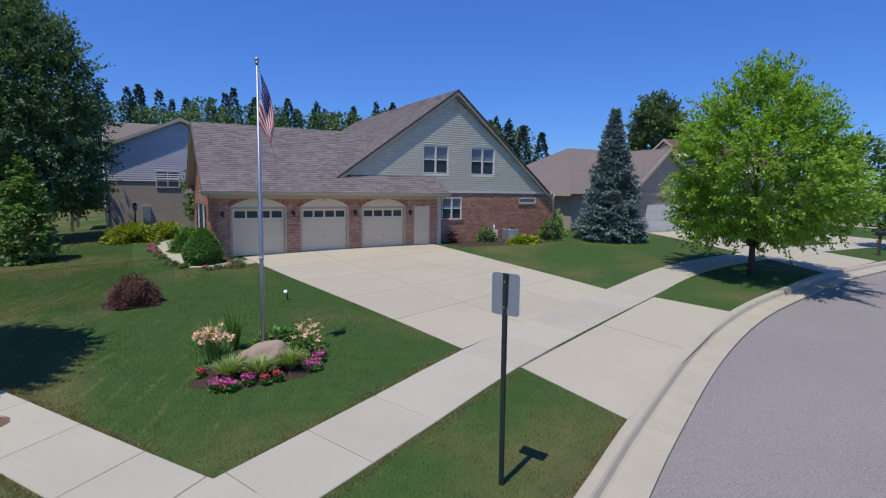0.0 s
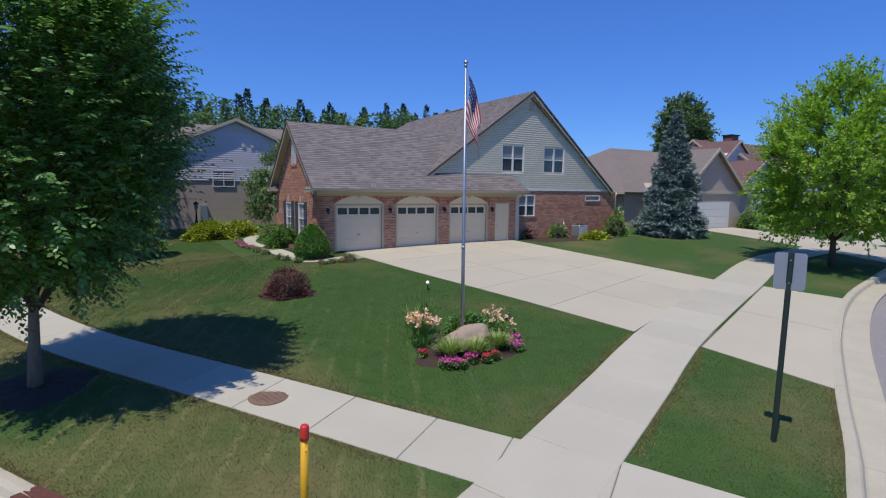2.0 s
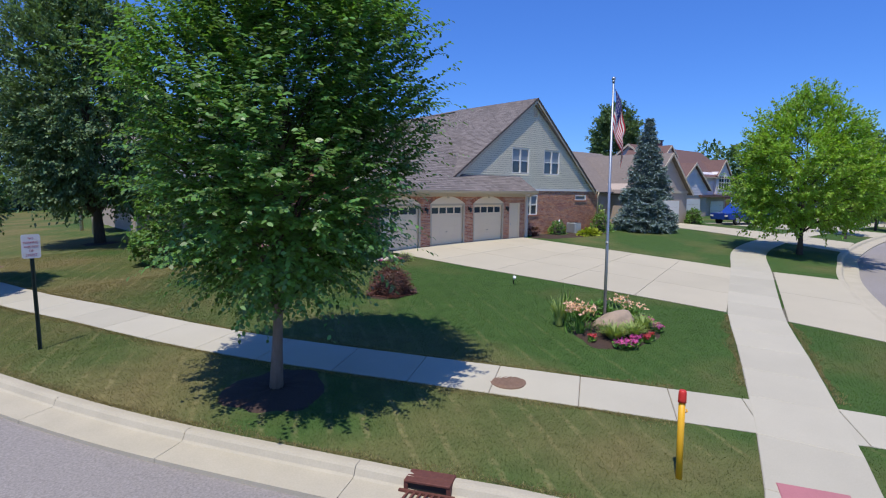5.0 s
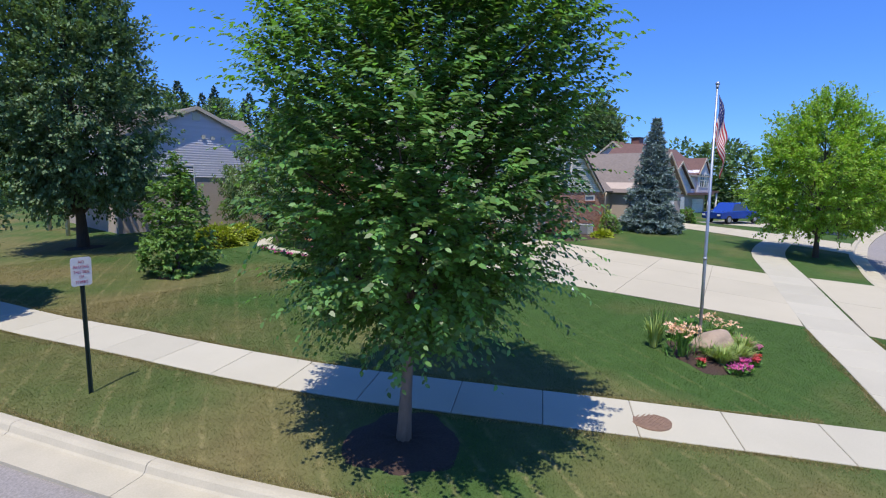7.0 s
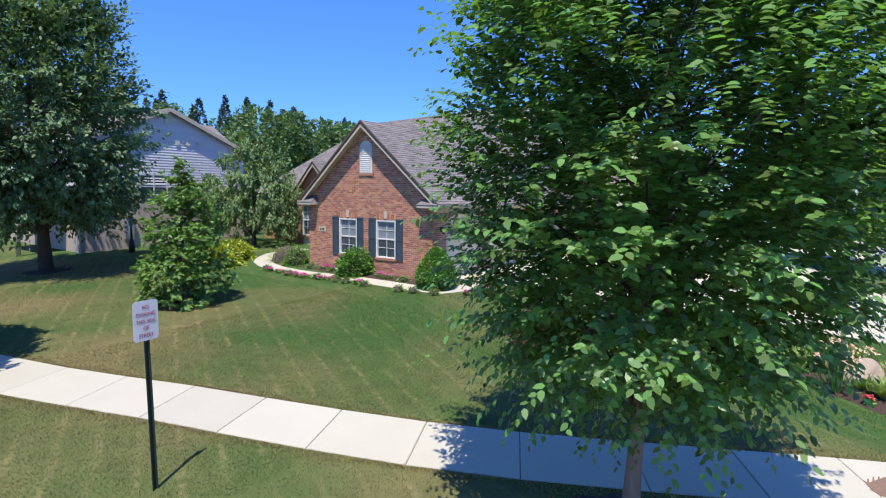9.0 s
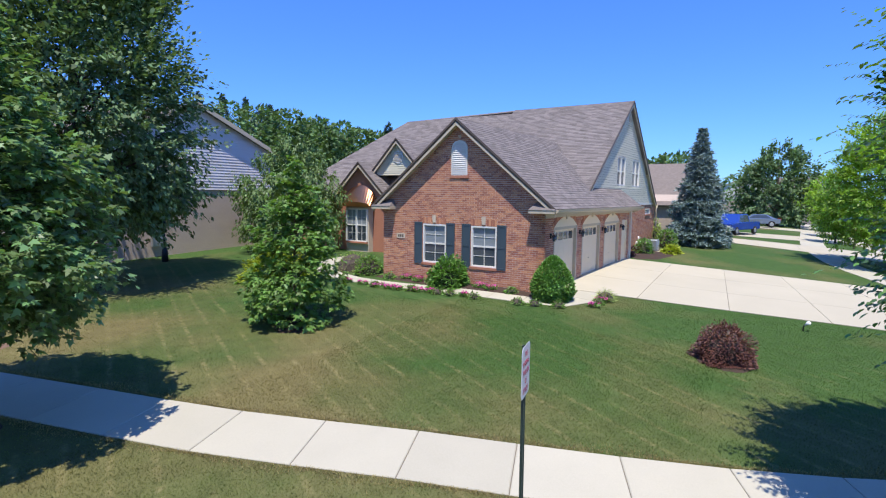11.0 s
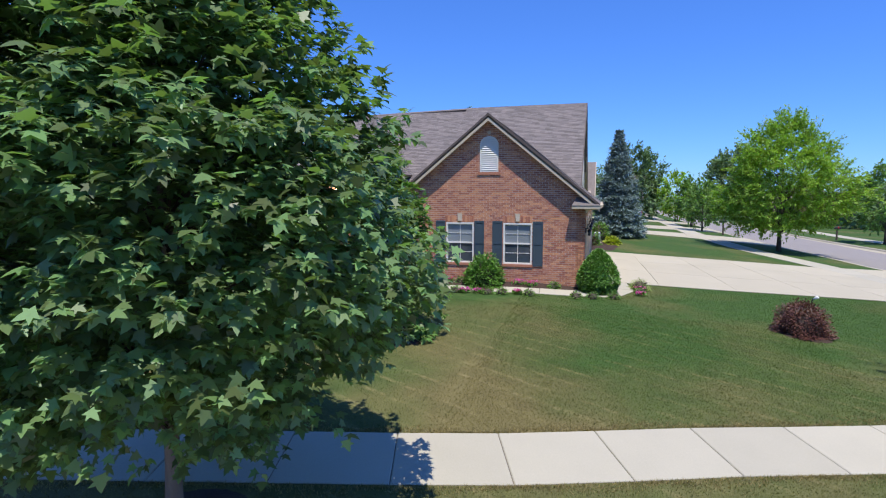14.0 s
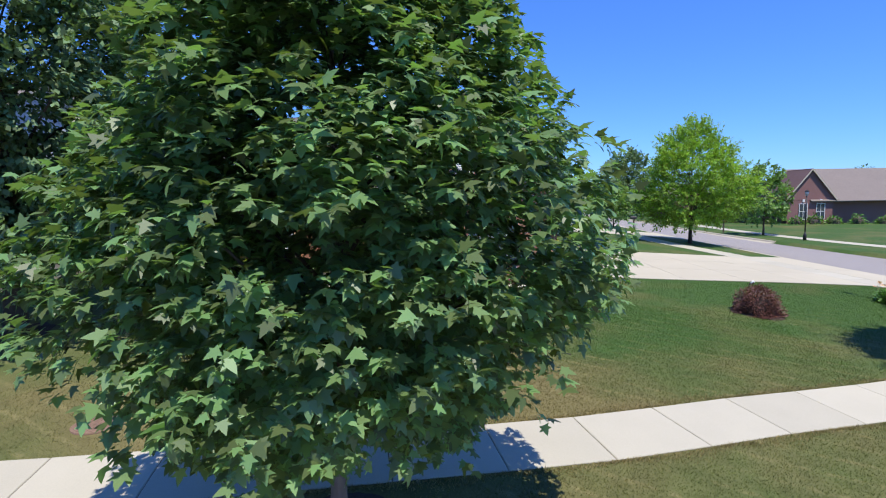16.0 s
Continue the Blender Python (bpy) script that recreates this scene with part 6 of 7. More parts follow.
quad_slabs("third_neighbour_driveway", "concrete driveway with a parked sedan", [(52, 2.0), (57, 2.2), (57, -11.4), (52, -11.4)], 2, 4, DRIVE, 0.03)


# ---- street furniture ----
def mailbox(at, turn):
    t = thing("mailbox", "black mailbox on a dark wooden post", "mailbox", (*at, lv(*at)), turn, group="mailboxes")
    box_part("post", (-0.06, 0.06, -0.06, 0.06, -0.1, 1.1), BARK_DARK, t)
    bm = bmesh.new()
    prism(bm, [(-0.25, 0.1 * math.cos(a) * 1.2, 1.22 + 0.12 * math.sin(a) * 1.3) for a in np.linspace(0, math.pi, 9)] + [(-0.25, -0.12, 1.1), (-0.25, 0.12, 1.1)], (0.55, 0, 0))
    part("box", bm, BLACK, t)
    box_part("flag", (0.0, 0.1, -0.145, -0.13, 1.2, 1.38), RED, t)


for p, r in (((33.0, -10.9), 90), ((43.5, -23.3), -80), ((49.5, -10.9), 90), ((62, -10.8), 90)):
    mailbox(p, r)


def lamp_post(at, h, label):
    t = thing("street_lamp", label, "lamp", (*at, lv(*at)))
    tube_part("base", [(0, 0, -0.1), (0, 0, 0.5), (0, 0, 0.75)], [0.16, 0.14, 0.06], BLACK, t)
    tube_part("pole", [(0, 0, 0.75), (0, 0, h - 0.55)], [0.06, 0.045], BLACK, t)
    tube_part("lantern_glass", [(0, 0, h - 0.55), (0, 0, h - 0.15)], [0.1, 0.17], CURTAIN, t, sides=6)
    tube_part("cap", [(0, 0, h - 0.15), (0, 0, h)], [0.2, 0.03], BLACK, t, sides=6)


lamp_post((32.2, -26.0), 4.6, "black street lamp on the far verge")
lamp_post((-2.8, 18.4), 2.0, "short black garden lantern post")


def channel_post(t, h, lean, mat):
    """Perforated U-section steel post."""
    bm = bmesh.new()
    lx, ly = lean
    prof = [(-0.045, 0.0), (-0.03, 0.0), (-0.02, 0.028), (0.02, 0.028), (0.03, 0.0), (0.045, 0.0), (0.045, 0.006), (0.034, 0.006), (0.024, 0.034), (-0.024, 0.034), (-0.034, 0.006), (-0.045, 0.006)]
    prism(bm, [(a, b, -0.2) for a, b in prof], (lx, ly, h + 0.2))
    ob = part("post", bm, mat, t)
    bm = bmesh.new()
    for k in range(int(h / 0.06)):
        z = 0.05 + k * 0.06
        f = (z + 0.2) / (h + 0.2)
        box(bm, lx * f - 0.006, lx * f + 0.006, ly * f + 0.026, ly * f + 0.0355, z, z + 0.018)
    part("perforation", bm, BLACK, ob, kind="stuff")


def plate(t, w, h, z0, y0, lean, total, mat=SIGN, label="white reflective sign plate with rounded corners"):
    bm = bmesh.new()
    r = 0.05
    out = []
    for cx, cz, a0 in ((w / 2 - r, h - r, 0), (-w / 2 + r, h - r, 90), (-w / 2 + r, r, 180), (w / 2 - r, r, 270)):
        out += [(cx + r * math.cos(radians(a0 + k * 22.5)), y0, z0 + cz + r * math.sin(radians(a0 + k * 22.5))) for k in range(5)]
    f = (z0 + h / 2 + 0.2) / (total + 0.2)
    out = [(x + lean[0] * f, y + lean[1] * f, z) for x, y, z in out]
    prism(bm, out, (0, -0.004, 0))
    return part("sign_plate", bm, mat, t, label)


sp = thing("no_parking_sign", "white no-parking sign with red lettering on a green post", "road sign", (-12.57, -5.0, lv(-12.57, -5.0)), 12)
channel_post(sp, 2.75, (-0.06, 0.0), GREENPOST)
pl = plate(sp, 0.38, 0.56, 2.2, -0.002, (-0.06, 0), 2.75)
for i, line in enumerate(("NO", "PARKING", "THIS SIDE", "OF", "STREET")):
    cu = bpy.data.curves.new("lettering", 'FONT')
    cu.body, cu.size, cu.align_x, cu.extrude = line, 0.082, 'CENTER', 0.0008
    tmp = new("lettering", cu)
    me = bpy.data.meshes.new_from_object(tmp.evaluated_get(bpy.context.evaluated_depsgraph_get()))
    bpy.data.objects.remove(tmp)
    me.materials.append(SIGNRED)
    tx = new("lettering", me)
    tx.parent = pl
    tx.matrix_basis = pose(-0.055, -0.0085, 2.2 + 0.44 - i * 0.098, 90, 0, 0) @ Matrix.Diagonal((0.85, 1, 1, 1))
s2 = thing("road_sign", "bare grey back of a sign on a tall perforated steel post", "road sign", (1.9, -19.08, lv(1.9, -19.08)), 115)
channel_post(s2, 3.3, (-0.07, 0.14), GREENPOST)
plate(s2, 0.46, 0.62, 2.68, -0.002, (-0.07, 0.14), 3.3, STEEL, "bare grey metal back of the sign")
for z in (2.8, 3.18):
    f = (z + 0.2) / 3.5
    tube_part("bolt", [(-0.07 * f, 0.14 * f + 0.03, z), (-0.07 * f, 0.14 * f + 0.045, z)], [0.012, 0.012], STEEL, s2, sides=6)

ym = thing("utility_marker", "yellow utility marker post with a red cap", "marker post", (-5.8, -17.33, lv(-5.8, -17.33)))
tube_part("post", [(0, 0, -0.1), (0.0, 0.01, 0.6), (0.015, 0.02, 1.22)], [0.05, 0.05, 0.05], YELLOW, ym, sides=16)
tube_part("cap", [(0.015, 0.02, 1.21), (0.016, 0.02, 1.25), (0.018, 0.02, 1.37), (0.018, 0.02, 1.4)], [0.062, 0.062, 0.058, 0.045], RED, ym, sides=16)
tube_part("clip", [(0.01, -0.045, 1.07), (0.01, -0.07, 1.09), (0.01, -0.05, 1.12)], [0.012] * 3, YELLOW, ym, sides=6)


def manhole(at, r, mat, label, lift):
    t = thing("manhole_or_dirt_patch", label, "manhole cover", (*at, lv(*at) + lift))
    tube_part("frame", [(0, 0, -0.06), (0, 0, 0.008)], [r * 1.12, r * 1.12], mat, t, sides=28)
    tube_part("cover", [(0, 0, -0.02), (0, 0, 0.012), (0, 0, 0.018)], [r, r, r * 0.97], mat, t, sides=28)
    bm = bmesh.new()
    for k in range(-4, 5):
        l = math.sqrt(max(0.0, (r * 0.9) ** 2 - (k * r * 0.2) ** 2))
        box(bm, -l, l, k * r * 0.2 - 0.012, k * r * 0.2 + 0.012, 0.017, 0.024)
    part("rib", bm, mat, t)


manhole((-5.33, -13.38), 0.34, MANHOLE, "rust-brown manhole cover set in the sidewalk", 0.022)
# bare worn dirt in the lawn, built with the manhole shape; the cover is made up
manhole((-12.75, 9.1), 0.34, MANHOLE, "worn brown dirt patch in the lawn, shaped as a manhole cover", 0.01)

# storm drain inlet in the kerb
ix, iy = -8.85, -14.95
iz = lv(ix, iy)
di = thing("storm_drain", "rusted storm drain with a grate in the kerb", "storm drain", (ix, iy, iz), -58)
bm = bmesh.new()
box(bm, -0.36, 0.36, -0.02, 0.2, -0.01, 0.045, 0.012)
box(bm, -0.36, -0.30, -0.16, 0.0, -0.18, 0.03); box(bm, 0.30, 0.36, -0.16, 0.0, -0.18, 0.03); box(bm, -0.36, 0.36, -0.17, -0.03, 0.0, 0.047, 0.012)
part("hood", bm, RUST, di)
# black plate across the throat, painted as the shade in the opening
box_part("dark_throat", (-0.3, 0.3, -0.13, -0.1, -0.2, 0.0), BLACK, di)
bm = bmesh.new()
for k in range(8):
    a = -0.34 + k * 0.097
    prism(bm, [(a, -0.8, -0.128), (a + 0.035, -0.8, -0.128), (a + 0.035 + 0.06, -0.22, -0.105), (a + 0.06, -0.22, -0.105)], (0, 0, 0.02))
box(bm, -0.42, 0.44, -0.84, -0.79, -0.14, -0.105); box(bm, -0.42, 0.44, -0.23, -0.18, -0.13, -0.085); box(bm, -0.42, 0.44, -0.53, -0.49, -0.13, -0.10)
part("grate", bm, RUST, di)
# black block under the grate stands for the dark of the pit
box_part("sump", (-0.4, 0.42, -0.82, -0.2, -0.20, -0.138), BLACK, di)

# flagpole and flag
fx, fy = -0.34, -12.56
fz = lv(fx, fy)
fp = thing("flagpole", "tall silver flagpole in the flower bed", "flagpole", (fx, fy, fz))
H = 5.78 - fz
tube_part("pole", [(0, 0, -0.1), (0, 0, H * 0.35), (0, 0, H)], [0.045, 0.042, 0.026], ALU, fp, sides=14)
tube_part("collar", [(0, 0, H * 0.35), (0, 0, H * 0.35 + 0.06)], [0.05, 0.05], STEEL, fp, sides=14)
tube_part("truck", [(0, 0, H), (0, 0, H + 0.05)], [0.04, 0.04], ALU, fp)
bm = bmesh.new()
bmesh.ops.create_uvsphere(bm, u_segments=14, v_segments=10, radius=0.055, matrix=Matrix.Translation((0, 0, H + 0.1)))
part("ball", bm, ALU, fp)
tube_part("halyard", [(0.05, 0.0, H - 0.05), (0.06, 0.01, H * 0.5), (0.05, 0, 0.9)], [0.005] * 3, SIGN, fp, sides=5)
fl = thing("flag", "limp red and white striped flag with a starred blue canton", "flag", (fx, fy, fz))


def flag_point(u, v):
    """u along the fly, v down the hoist; the cloth hangs limp in folds."""
    drop = u * 1.3
    out = 0.05 + 0.52 * u * (1.1 - 0.5 * u) + 0.05 * math.sin(v * 5 + u * 3)
    fold = 0.07 * math.sin(u * 9 + v * 2.2) * u ** 0.5 + 0.05 * math.sin(v * 8 + u * 4) * u
    return Vector((out * 0.82 - fold * 0.55 * 0.5, -out * 0.5 - fold, H - 0.14 - v * 1.12 * (1 - 0.1 * u) - drop * (1 - 0.12 * v)))


NU, NV = 30, 26
for name, mat, test in (("red_stripe", FLAGRED, lambda i, j: (j // 2) % 2 == 0), ("white_stripe", FLAGWHITE, lambda i, j: (j // 2) % 2 == 1)):
    bands = sorted({j // 2 for j in range(NV) if test(0, j)})
    for b in bands:
        vs, fs = [], []
        i0 = 12 if b < 7 else 0
        for j in range(b * 2, b * 2 + 3):
            for i in range(i0, NU + 1):
                vs.append(flag_point(i / NU, j / NV))
        w = NU + 1 - i0
        for j in range(2):
            for i in range(w - 1):
                fs.append([j * w + i, j * w + i + 1, (j + 1) * w + i + 1, (j + 1) * w + i])
        raw(name, vs, fs, mat, fl, smooth=True)
vs = [flag_point(i / NU, j / NV) for j in range(15) for i in range(13)]
raw("canton", vs, [[j * 13 + i, j * 13 + i + 1, (j + 1) * 13 + i + 1, (j + 1) * 13 + i] for j in range(14) for i in range(12)], FLAGBLUE, fl, smooth=True)
vs, fs = [], []
for a in range(5):
    for b in range(6):
        for s in (0.006, -0.006):
            u, v = (b + 0.5 + 0.25 * (a % 2)) / 6.6 * 0.4, (a + 0.5) / 5 * 0.54
            c = flag_point(u, v)
            du, dv = (flag_point(u + 0.01, v) - c).normalized(), (flag_point(u, v + 0.01) - c).normalized()
            n = du.cross(dv).normalized() * s
            k = len(vs)
            for q in range(10):
                r = 0.028 if q % 2 == 0 else 0.012
                vs.append(c + n + du * r * math.sin(q * math.pi / 5) - dv * r * math.cos(q * math.pi / 5))
            fs.append(list(range(k, k + 10)))
raw("stars", vs, fs, FLAGWHITE, fl, kind="stuff")


# ---- beds and garden plants ----
def mound(name, label, at, rx, ry, h, mat, seed=1, turn=0, ragged=0.08):
    t0 = lv(*at)
    g_ = random.Random(seed)
    ph = [g_.uniform(0, 6.28) for _ in range(4)]
    vs, fs = [], []
    n, m = 40, 6
    for j in range(m + 1):
        f = j / m
        for i in range(n):
            a = 2 * math.pi * i / n
            k = f * (1 + ragged * (math.sin(3 * a + ph[0]) + 0.6 * math.sin(7 * a + ph[1])))
            x, y = rx * k * math.cos(a), ry * k * math.sin(a)
            c, s = math.cos(radians(turn)), math.sin(radians(turn))
            X, Y = at[0] + x * c - y * s, at[1] + x * s + y * c
            vs.append((X, Y, lv(X, Y) + h * (1 - f ** 2) - 0.015 * (j == m) + 0.012 * (j < m) * math.sin(9 * a + 5 * f + ph[2])))
    for j in range(m):
        for i in range(n):
            fs.append([j * n + i, j * n + (i + 1) % n, (j + 1) * n + (i + 1) % n, (j + 1) * n + i])
    return raw(name, vs, fs, mat, None, label, "structure", True)


mound("mulch_ring", "dark bark mulch ring round the elm", (-9.28, -10.65), 1.1, 1.05, 0.07, MULCH_AND_SHADE, 2)
mound("mulch_ring", "dark bark mulch ring round the maple", (-15.2, 4.2), 0.95, 0.95, 0.07, MULCH_AND_SHADE, 3)
mound("mulch_ring", "dark mulch under the oak", (-7.7, 15.2), 1.0, 0.9, 0.07, MULCH_AND_SHADE, 4)
# no mulch here: a dark mound stands for the tree's shade on the lawn
mound("mulch_ring", "dark mound standing for the shade under the small maple", (-7.3, 4.25), 0.8, 0.75, 0.05, MULCH_AND_SHADE, 5)
mound("flower_bed", "mulched island flower bed round the flagpole", (-0.5, -12.95), 1.48, 1.15, 0.12, MULCH_AND_SHADE, 6, 20)
mound("mulch_bed", "dark mulch bed along the garage gable", (-0.35, 3.4), 0.62, 4.2, 0.05, MULCH_AND_SHADE, 7, 0, 0.02)
mound("mulch_bed", "dark mulch bed along the brick side wall", (15.3, -0.5), 4.3, 1.15, 0.06, MULCH_AND_SHADE, 8, 0, 0.04)
mound("mulch_bed", "dark mulch under the red Japanese maple", (-2.96, -6.0), 0.95, 0.8, 0.05, MULCH_AND_SHADE, 9)

rk = thing("boulder", "weathered tan boulder in the flower bed", "rock", (-0.38, -12.92, lv(-0.38, -12.92)), -25)
bm = bmesh.new()
bmesh.ops.create_icosphere(bm, subdivisions=4, radius=1.0)
for q in bm.verts:
    n = noise.noise(q.co * 1.3) * 0.22 + noise.noise(q.co * 4) * 0.06
    q.co = Vector((q.co.x * 0.62, q.co.y * 0.4, max(-0.3, q.co.z) * 0.34 + 0.16 * max(-0.6, min(0.6, q.co.x)))) * (1 + n) + Vector((0, 0, 0.2))
    if q.co.z > 0.6:
        q.co.z = 0.6 + (q.co.z - 0.6) * 0.3
for f in bm.faces:
    f.smooth = True
part("stone", bm, ROCK, rk)


def strap_clump(name, label, at, n, length, width, mat, seed, spread=0.55, upright=0.6, category="plant"):
    """A fountain of long arching leaves."""
    t = thing(name, label, category, (*at, lv(*at) + 0.03))
    g_ = random.Random(seed)
    vs, fs = [], []
    for _ in range(n):
        a = g_.uniform(0, 6.283)
        L = length * g_.uniform(0.6, 1.1)
        out = spread * g_.uniform(0.3, 1.0)
        dx, dy = math.cos(a), math.sin(a)
        r0 = g_.uniform(0, 0.1)
        prev = None
        for k in range(5):
            s = k / 4
            r = r0 + L * out * s ** 1.4
            z = L * (upright + (1 - out) * 0.4) * (s - 0.42 * out * s ** 2.6)
            w = width * (1 - s ** 2) * 0.5 + 0.002
            i = len(vs)
            vs += [(dx * r - dy * w, dy * r + dx * w, z), (dx * r + dy * w, dy * r - dx * w, z)]
            if k:
                fs.append([i - 2, i - 1, i + 1, i])
    raw("leaves", vs, fs, mat, t, kind="stuff")
    return t


def blooms(name, label, at, n, radius, h0, h1, size, mat, seed, parent_green=BOX_GREEN, category="flower", petals=6, stems=True):
    """Flower heads of several petals on a low cushion of leaves."""
    t = thing(name, label, category, (*at, lv(*at) + 0.02))
    g_ = np.random.default_rng(seed)
    a, r = g_.uniform(0, 6.283, n), np.sqrt(g_.uniform(0, 1, n)) * radius
    c = np.stack([np.cos(a) * r, np.sin(a) * r, g_.uniform(h0, h1, n)], 1)
    P = np.repeat(c, petals, axis=0)
    b = g_.uniform(0, 6.28, n).repeat(petals) + np.tile(np.arange(petals) * 2 * math.pi / petals, n)
    D = np.stack([np.cos(b), np.sin(b), np.full(len(b), 0.35)], 1) * 2.5
    leaf_mesh("petals", P, D, size, SMALL, mat, t, 0.0, seed, kind="stuff")
    m = n * 5
    a, r = g_.uniform(0, 6.283, m), np.sqrt(g_.uniform(0, 1, m)) * radius * 1.05
    L = np.stack([np.cos(a) * r, np.sin(a) * r, g_.uniform(0.0, max(h0, 0.06), m)], 1)
    leaf_mesh("foliage", L, L + np.array([0, 0, 0.3]), 0.09 if h1 < 0.4 else 0.2, SMALL if h1 < 0.4 else STRAP, parent_green, t, 0.0 if h1 < 0.4 else -0.8, seed + 1, kind="stuff")
    return t


blooms("lily", "tall lilies crowded with peach-pink blossoms", (-1.42, -12.5), 46, 0.42, 0.55, 0.85, 0.10, PEACH_PETAL, 1)
strap_clump("lily_leaves", "upright dark green lily stems", (-1.42, -12.5), 120, 0.62, 0.03, BOX_GREEN, 2, 0.3, 0.95)
strap_clump("iris", "spiky blue-green iris leaves", (-1.35, -11.75), 75, 0.8, 0.045, GREY_LEAF, 3, 0.45, 0.85)
strap_clump("iris", "spiky green iris leaves", (-0.85, -11.65), 65, 0.85, 0.045, MID_LEAF, 4, 0.35, 0.9)
strap_clump("daylily", "light green arching daylily clump", (-1.2, -13.4), 420, 0.62, 0.026, GREY_LEAF, 5, 0.8, 0.55)
strap_clump("daylily", "light green arching daylily clump", (-0.62, -13.6), 420, 0.6, 0.026, GREY_LEAF, 6, 0.8, 0.55)
strap_clump("daylily", "green arching daylily clump", (0.05, -13.5), 460, 0.64, 0.026, GREY_LEAF, 7, 0.8, 0.55)
strap_clump("daylily", "green arching daylily clump", (-0.95, -13.0), 160, 0.5, 0.026, MID_LEAF, 8, 0.7, 0.6)
shrub("green_perennial", "leafy green perennial behind the flagpole", (0.1, -12.05), 1.3, 0.9, 0.6, 1600, 0.11, BOX_GREEN, OVAL, 9)
shrub("green_perennial", "leafy green perennial beside the boulder", (0.5, -12.85), 1.0, 1.0, 0.5, 1500, 0.1, MID_LEAF, OVAL, 10)
blooms("lily", "pale peach lilies above green leaves", (0.75, -12.35), 20, 0.4, 0.45, 0.65, 0.10, PEACH_PETAL, 11, MID_LEAF)
blooms("lily", "pale peach lilies above green leaves", (0.55, -12.95), 12, 0.35, 0.4, 0.6, 0.09, PEACH_PETAL, 12, MID_LEAF)
for i, (x, y, m, r) in enumerate([(-1.5, -13.8, PINK_PETAL, 0.2), (-1.3, -13.95, PINK_PETAL, 0.17), (-0.9, -13.85, PINK_PETAL, 0.13), (0.5, -13.65, PINK_PETAL, 0.22), (-0.6, -14.0, CORAL_PETAL, 0.08), (-0.32, -13.95, CORAL_PETAL, 0.08),
                                  (0.85, -13.0, CORAL_PETAL, 0.13), (-1.75, -13.1, CORAL_PETAL, 0.08), (0.75, -13.3, PINK_PETAL, 0.14)]):
    blooms("petunia", ("magenta pink" if m is PINK_PETAL else "coral red") + " petunias edging the flower bed", (x, y), 26, r, 0.10, 0.2, 0.065, m, 20 + i)

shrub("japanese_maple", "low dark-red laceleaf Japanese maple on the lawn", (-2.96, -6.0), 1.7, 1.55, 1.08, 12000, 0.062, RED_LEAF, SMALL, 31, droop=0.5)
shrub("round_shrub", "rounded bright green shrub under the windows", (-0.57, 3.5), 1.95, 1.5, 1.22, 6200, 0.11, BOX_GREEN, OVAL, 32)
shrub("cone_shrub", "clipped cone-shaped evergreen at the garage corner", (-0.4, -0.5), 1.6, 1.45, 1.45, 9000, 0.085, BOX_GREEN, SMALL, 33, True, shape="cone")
shrub("golden_shrub", "broad yellow-green spreading shrub", (-3.0, 10.2), 3.1, 2.3, 1.25, 7500, 0.14, LIME_LEAF, OVAL, 34)
shrub("golden_shrub", "yellow-green spreading shrub beside the path", (-1.2, 11.4), 2.4, 2.0, 1.05, 5000, 0.14, LIME_LEAF, OVAL, 35)
shrub("juniper", "grey-green juniper beside the path", (0.2, 9.0), 2.2, 1.6, 0.95, 1800, 0.13, GREY_LEAF, STRAP, 36)
shrub("round_shrub", "dark green shrub by the entrance", (-0.2, 7.7), 1.4, 1.3, 0.9, 1500, 0.1, MID_LEAF, OVAL, 37)
shrub("catmint", "pale grey-green tuft at the path corner", (0.75, -1.95), 0.95, 0.8, 0.42, 1100, 0.12, GREY_LEAF, STRAP, 38)
shrub("round_shrub", "dark green shrub against the side wall", (14.2, -0.1), 1.3, 1.1, 1.0, 1300, 0.11, BOX_GREEN, OVAL, 39)
shrub("round_shrub", "tall green shrub at the house corner", (18.4, -0.5), 1.7, 1.4, 1.45, 1700, 0.13, MID_LEAF, OVAL, 40)
shrub("tall_shrub", "feathery green shrub behind the corner", (19.7, 0.6), 1.3, 1.3, 1.9, 1500, 0.14, GREY_LEAF, OVAL, 41)
shrub("hosta", "spreading lime-yellow hosta clump", (15.9, -1.25), 2.3, 0.95, 0.42, 900, 0.2, LIME_LEAF, OVAL, 42)
shrub("neighbour_shrub", "olive green shrubs by the neighbouring garage", (32.3, -0.5), 1.6, 1.3, 1.5, 900, 0.2, MID_LEAF, OVAL, 43)
shrub("neighbour_shrub", "low green shrub by the neighbouring house", (34.5, 0.8), 3.0, 1.3, 1.1, 900, 0.2, BOX_GREEN, OVAL, 44)
line = side_line(smooth_line([(0.9, -1.9), (0.3, -1.95), (-0.95, -1.55), (-1.7, 0.5), (-1.95, 3), (-2.2, 5.8), (-2.0, 7.6)], 0.42), 0.0)
rr = random.Random(4)
for i, p in enumerate(line):
    k = rr.random()
    x, y = p[0] + rr.uniform(-0.08, 0.08), p[1] + rr.uniform(-0.08, 0.08)
    if k < 0.38:
        blooms("petunia", "magenta pink petunias edging the path", (x, y), 22, rr.uniform(0.15, 0.27), 0.06, 0.14, 0.06, PINK_PETAL, 60 + i)
    elif k < 0.8:
        shrub("edging_plant", "small green tuft edging the path", (x, y), 0.5, 0.45, 0.24, 260, 0.07, MID_LEAF, SMALL, 90 + i)
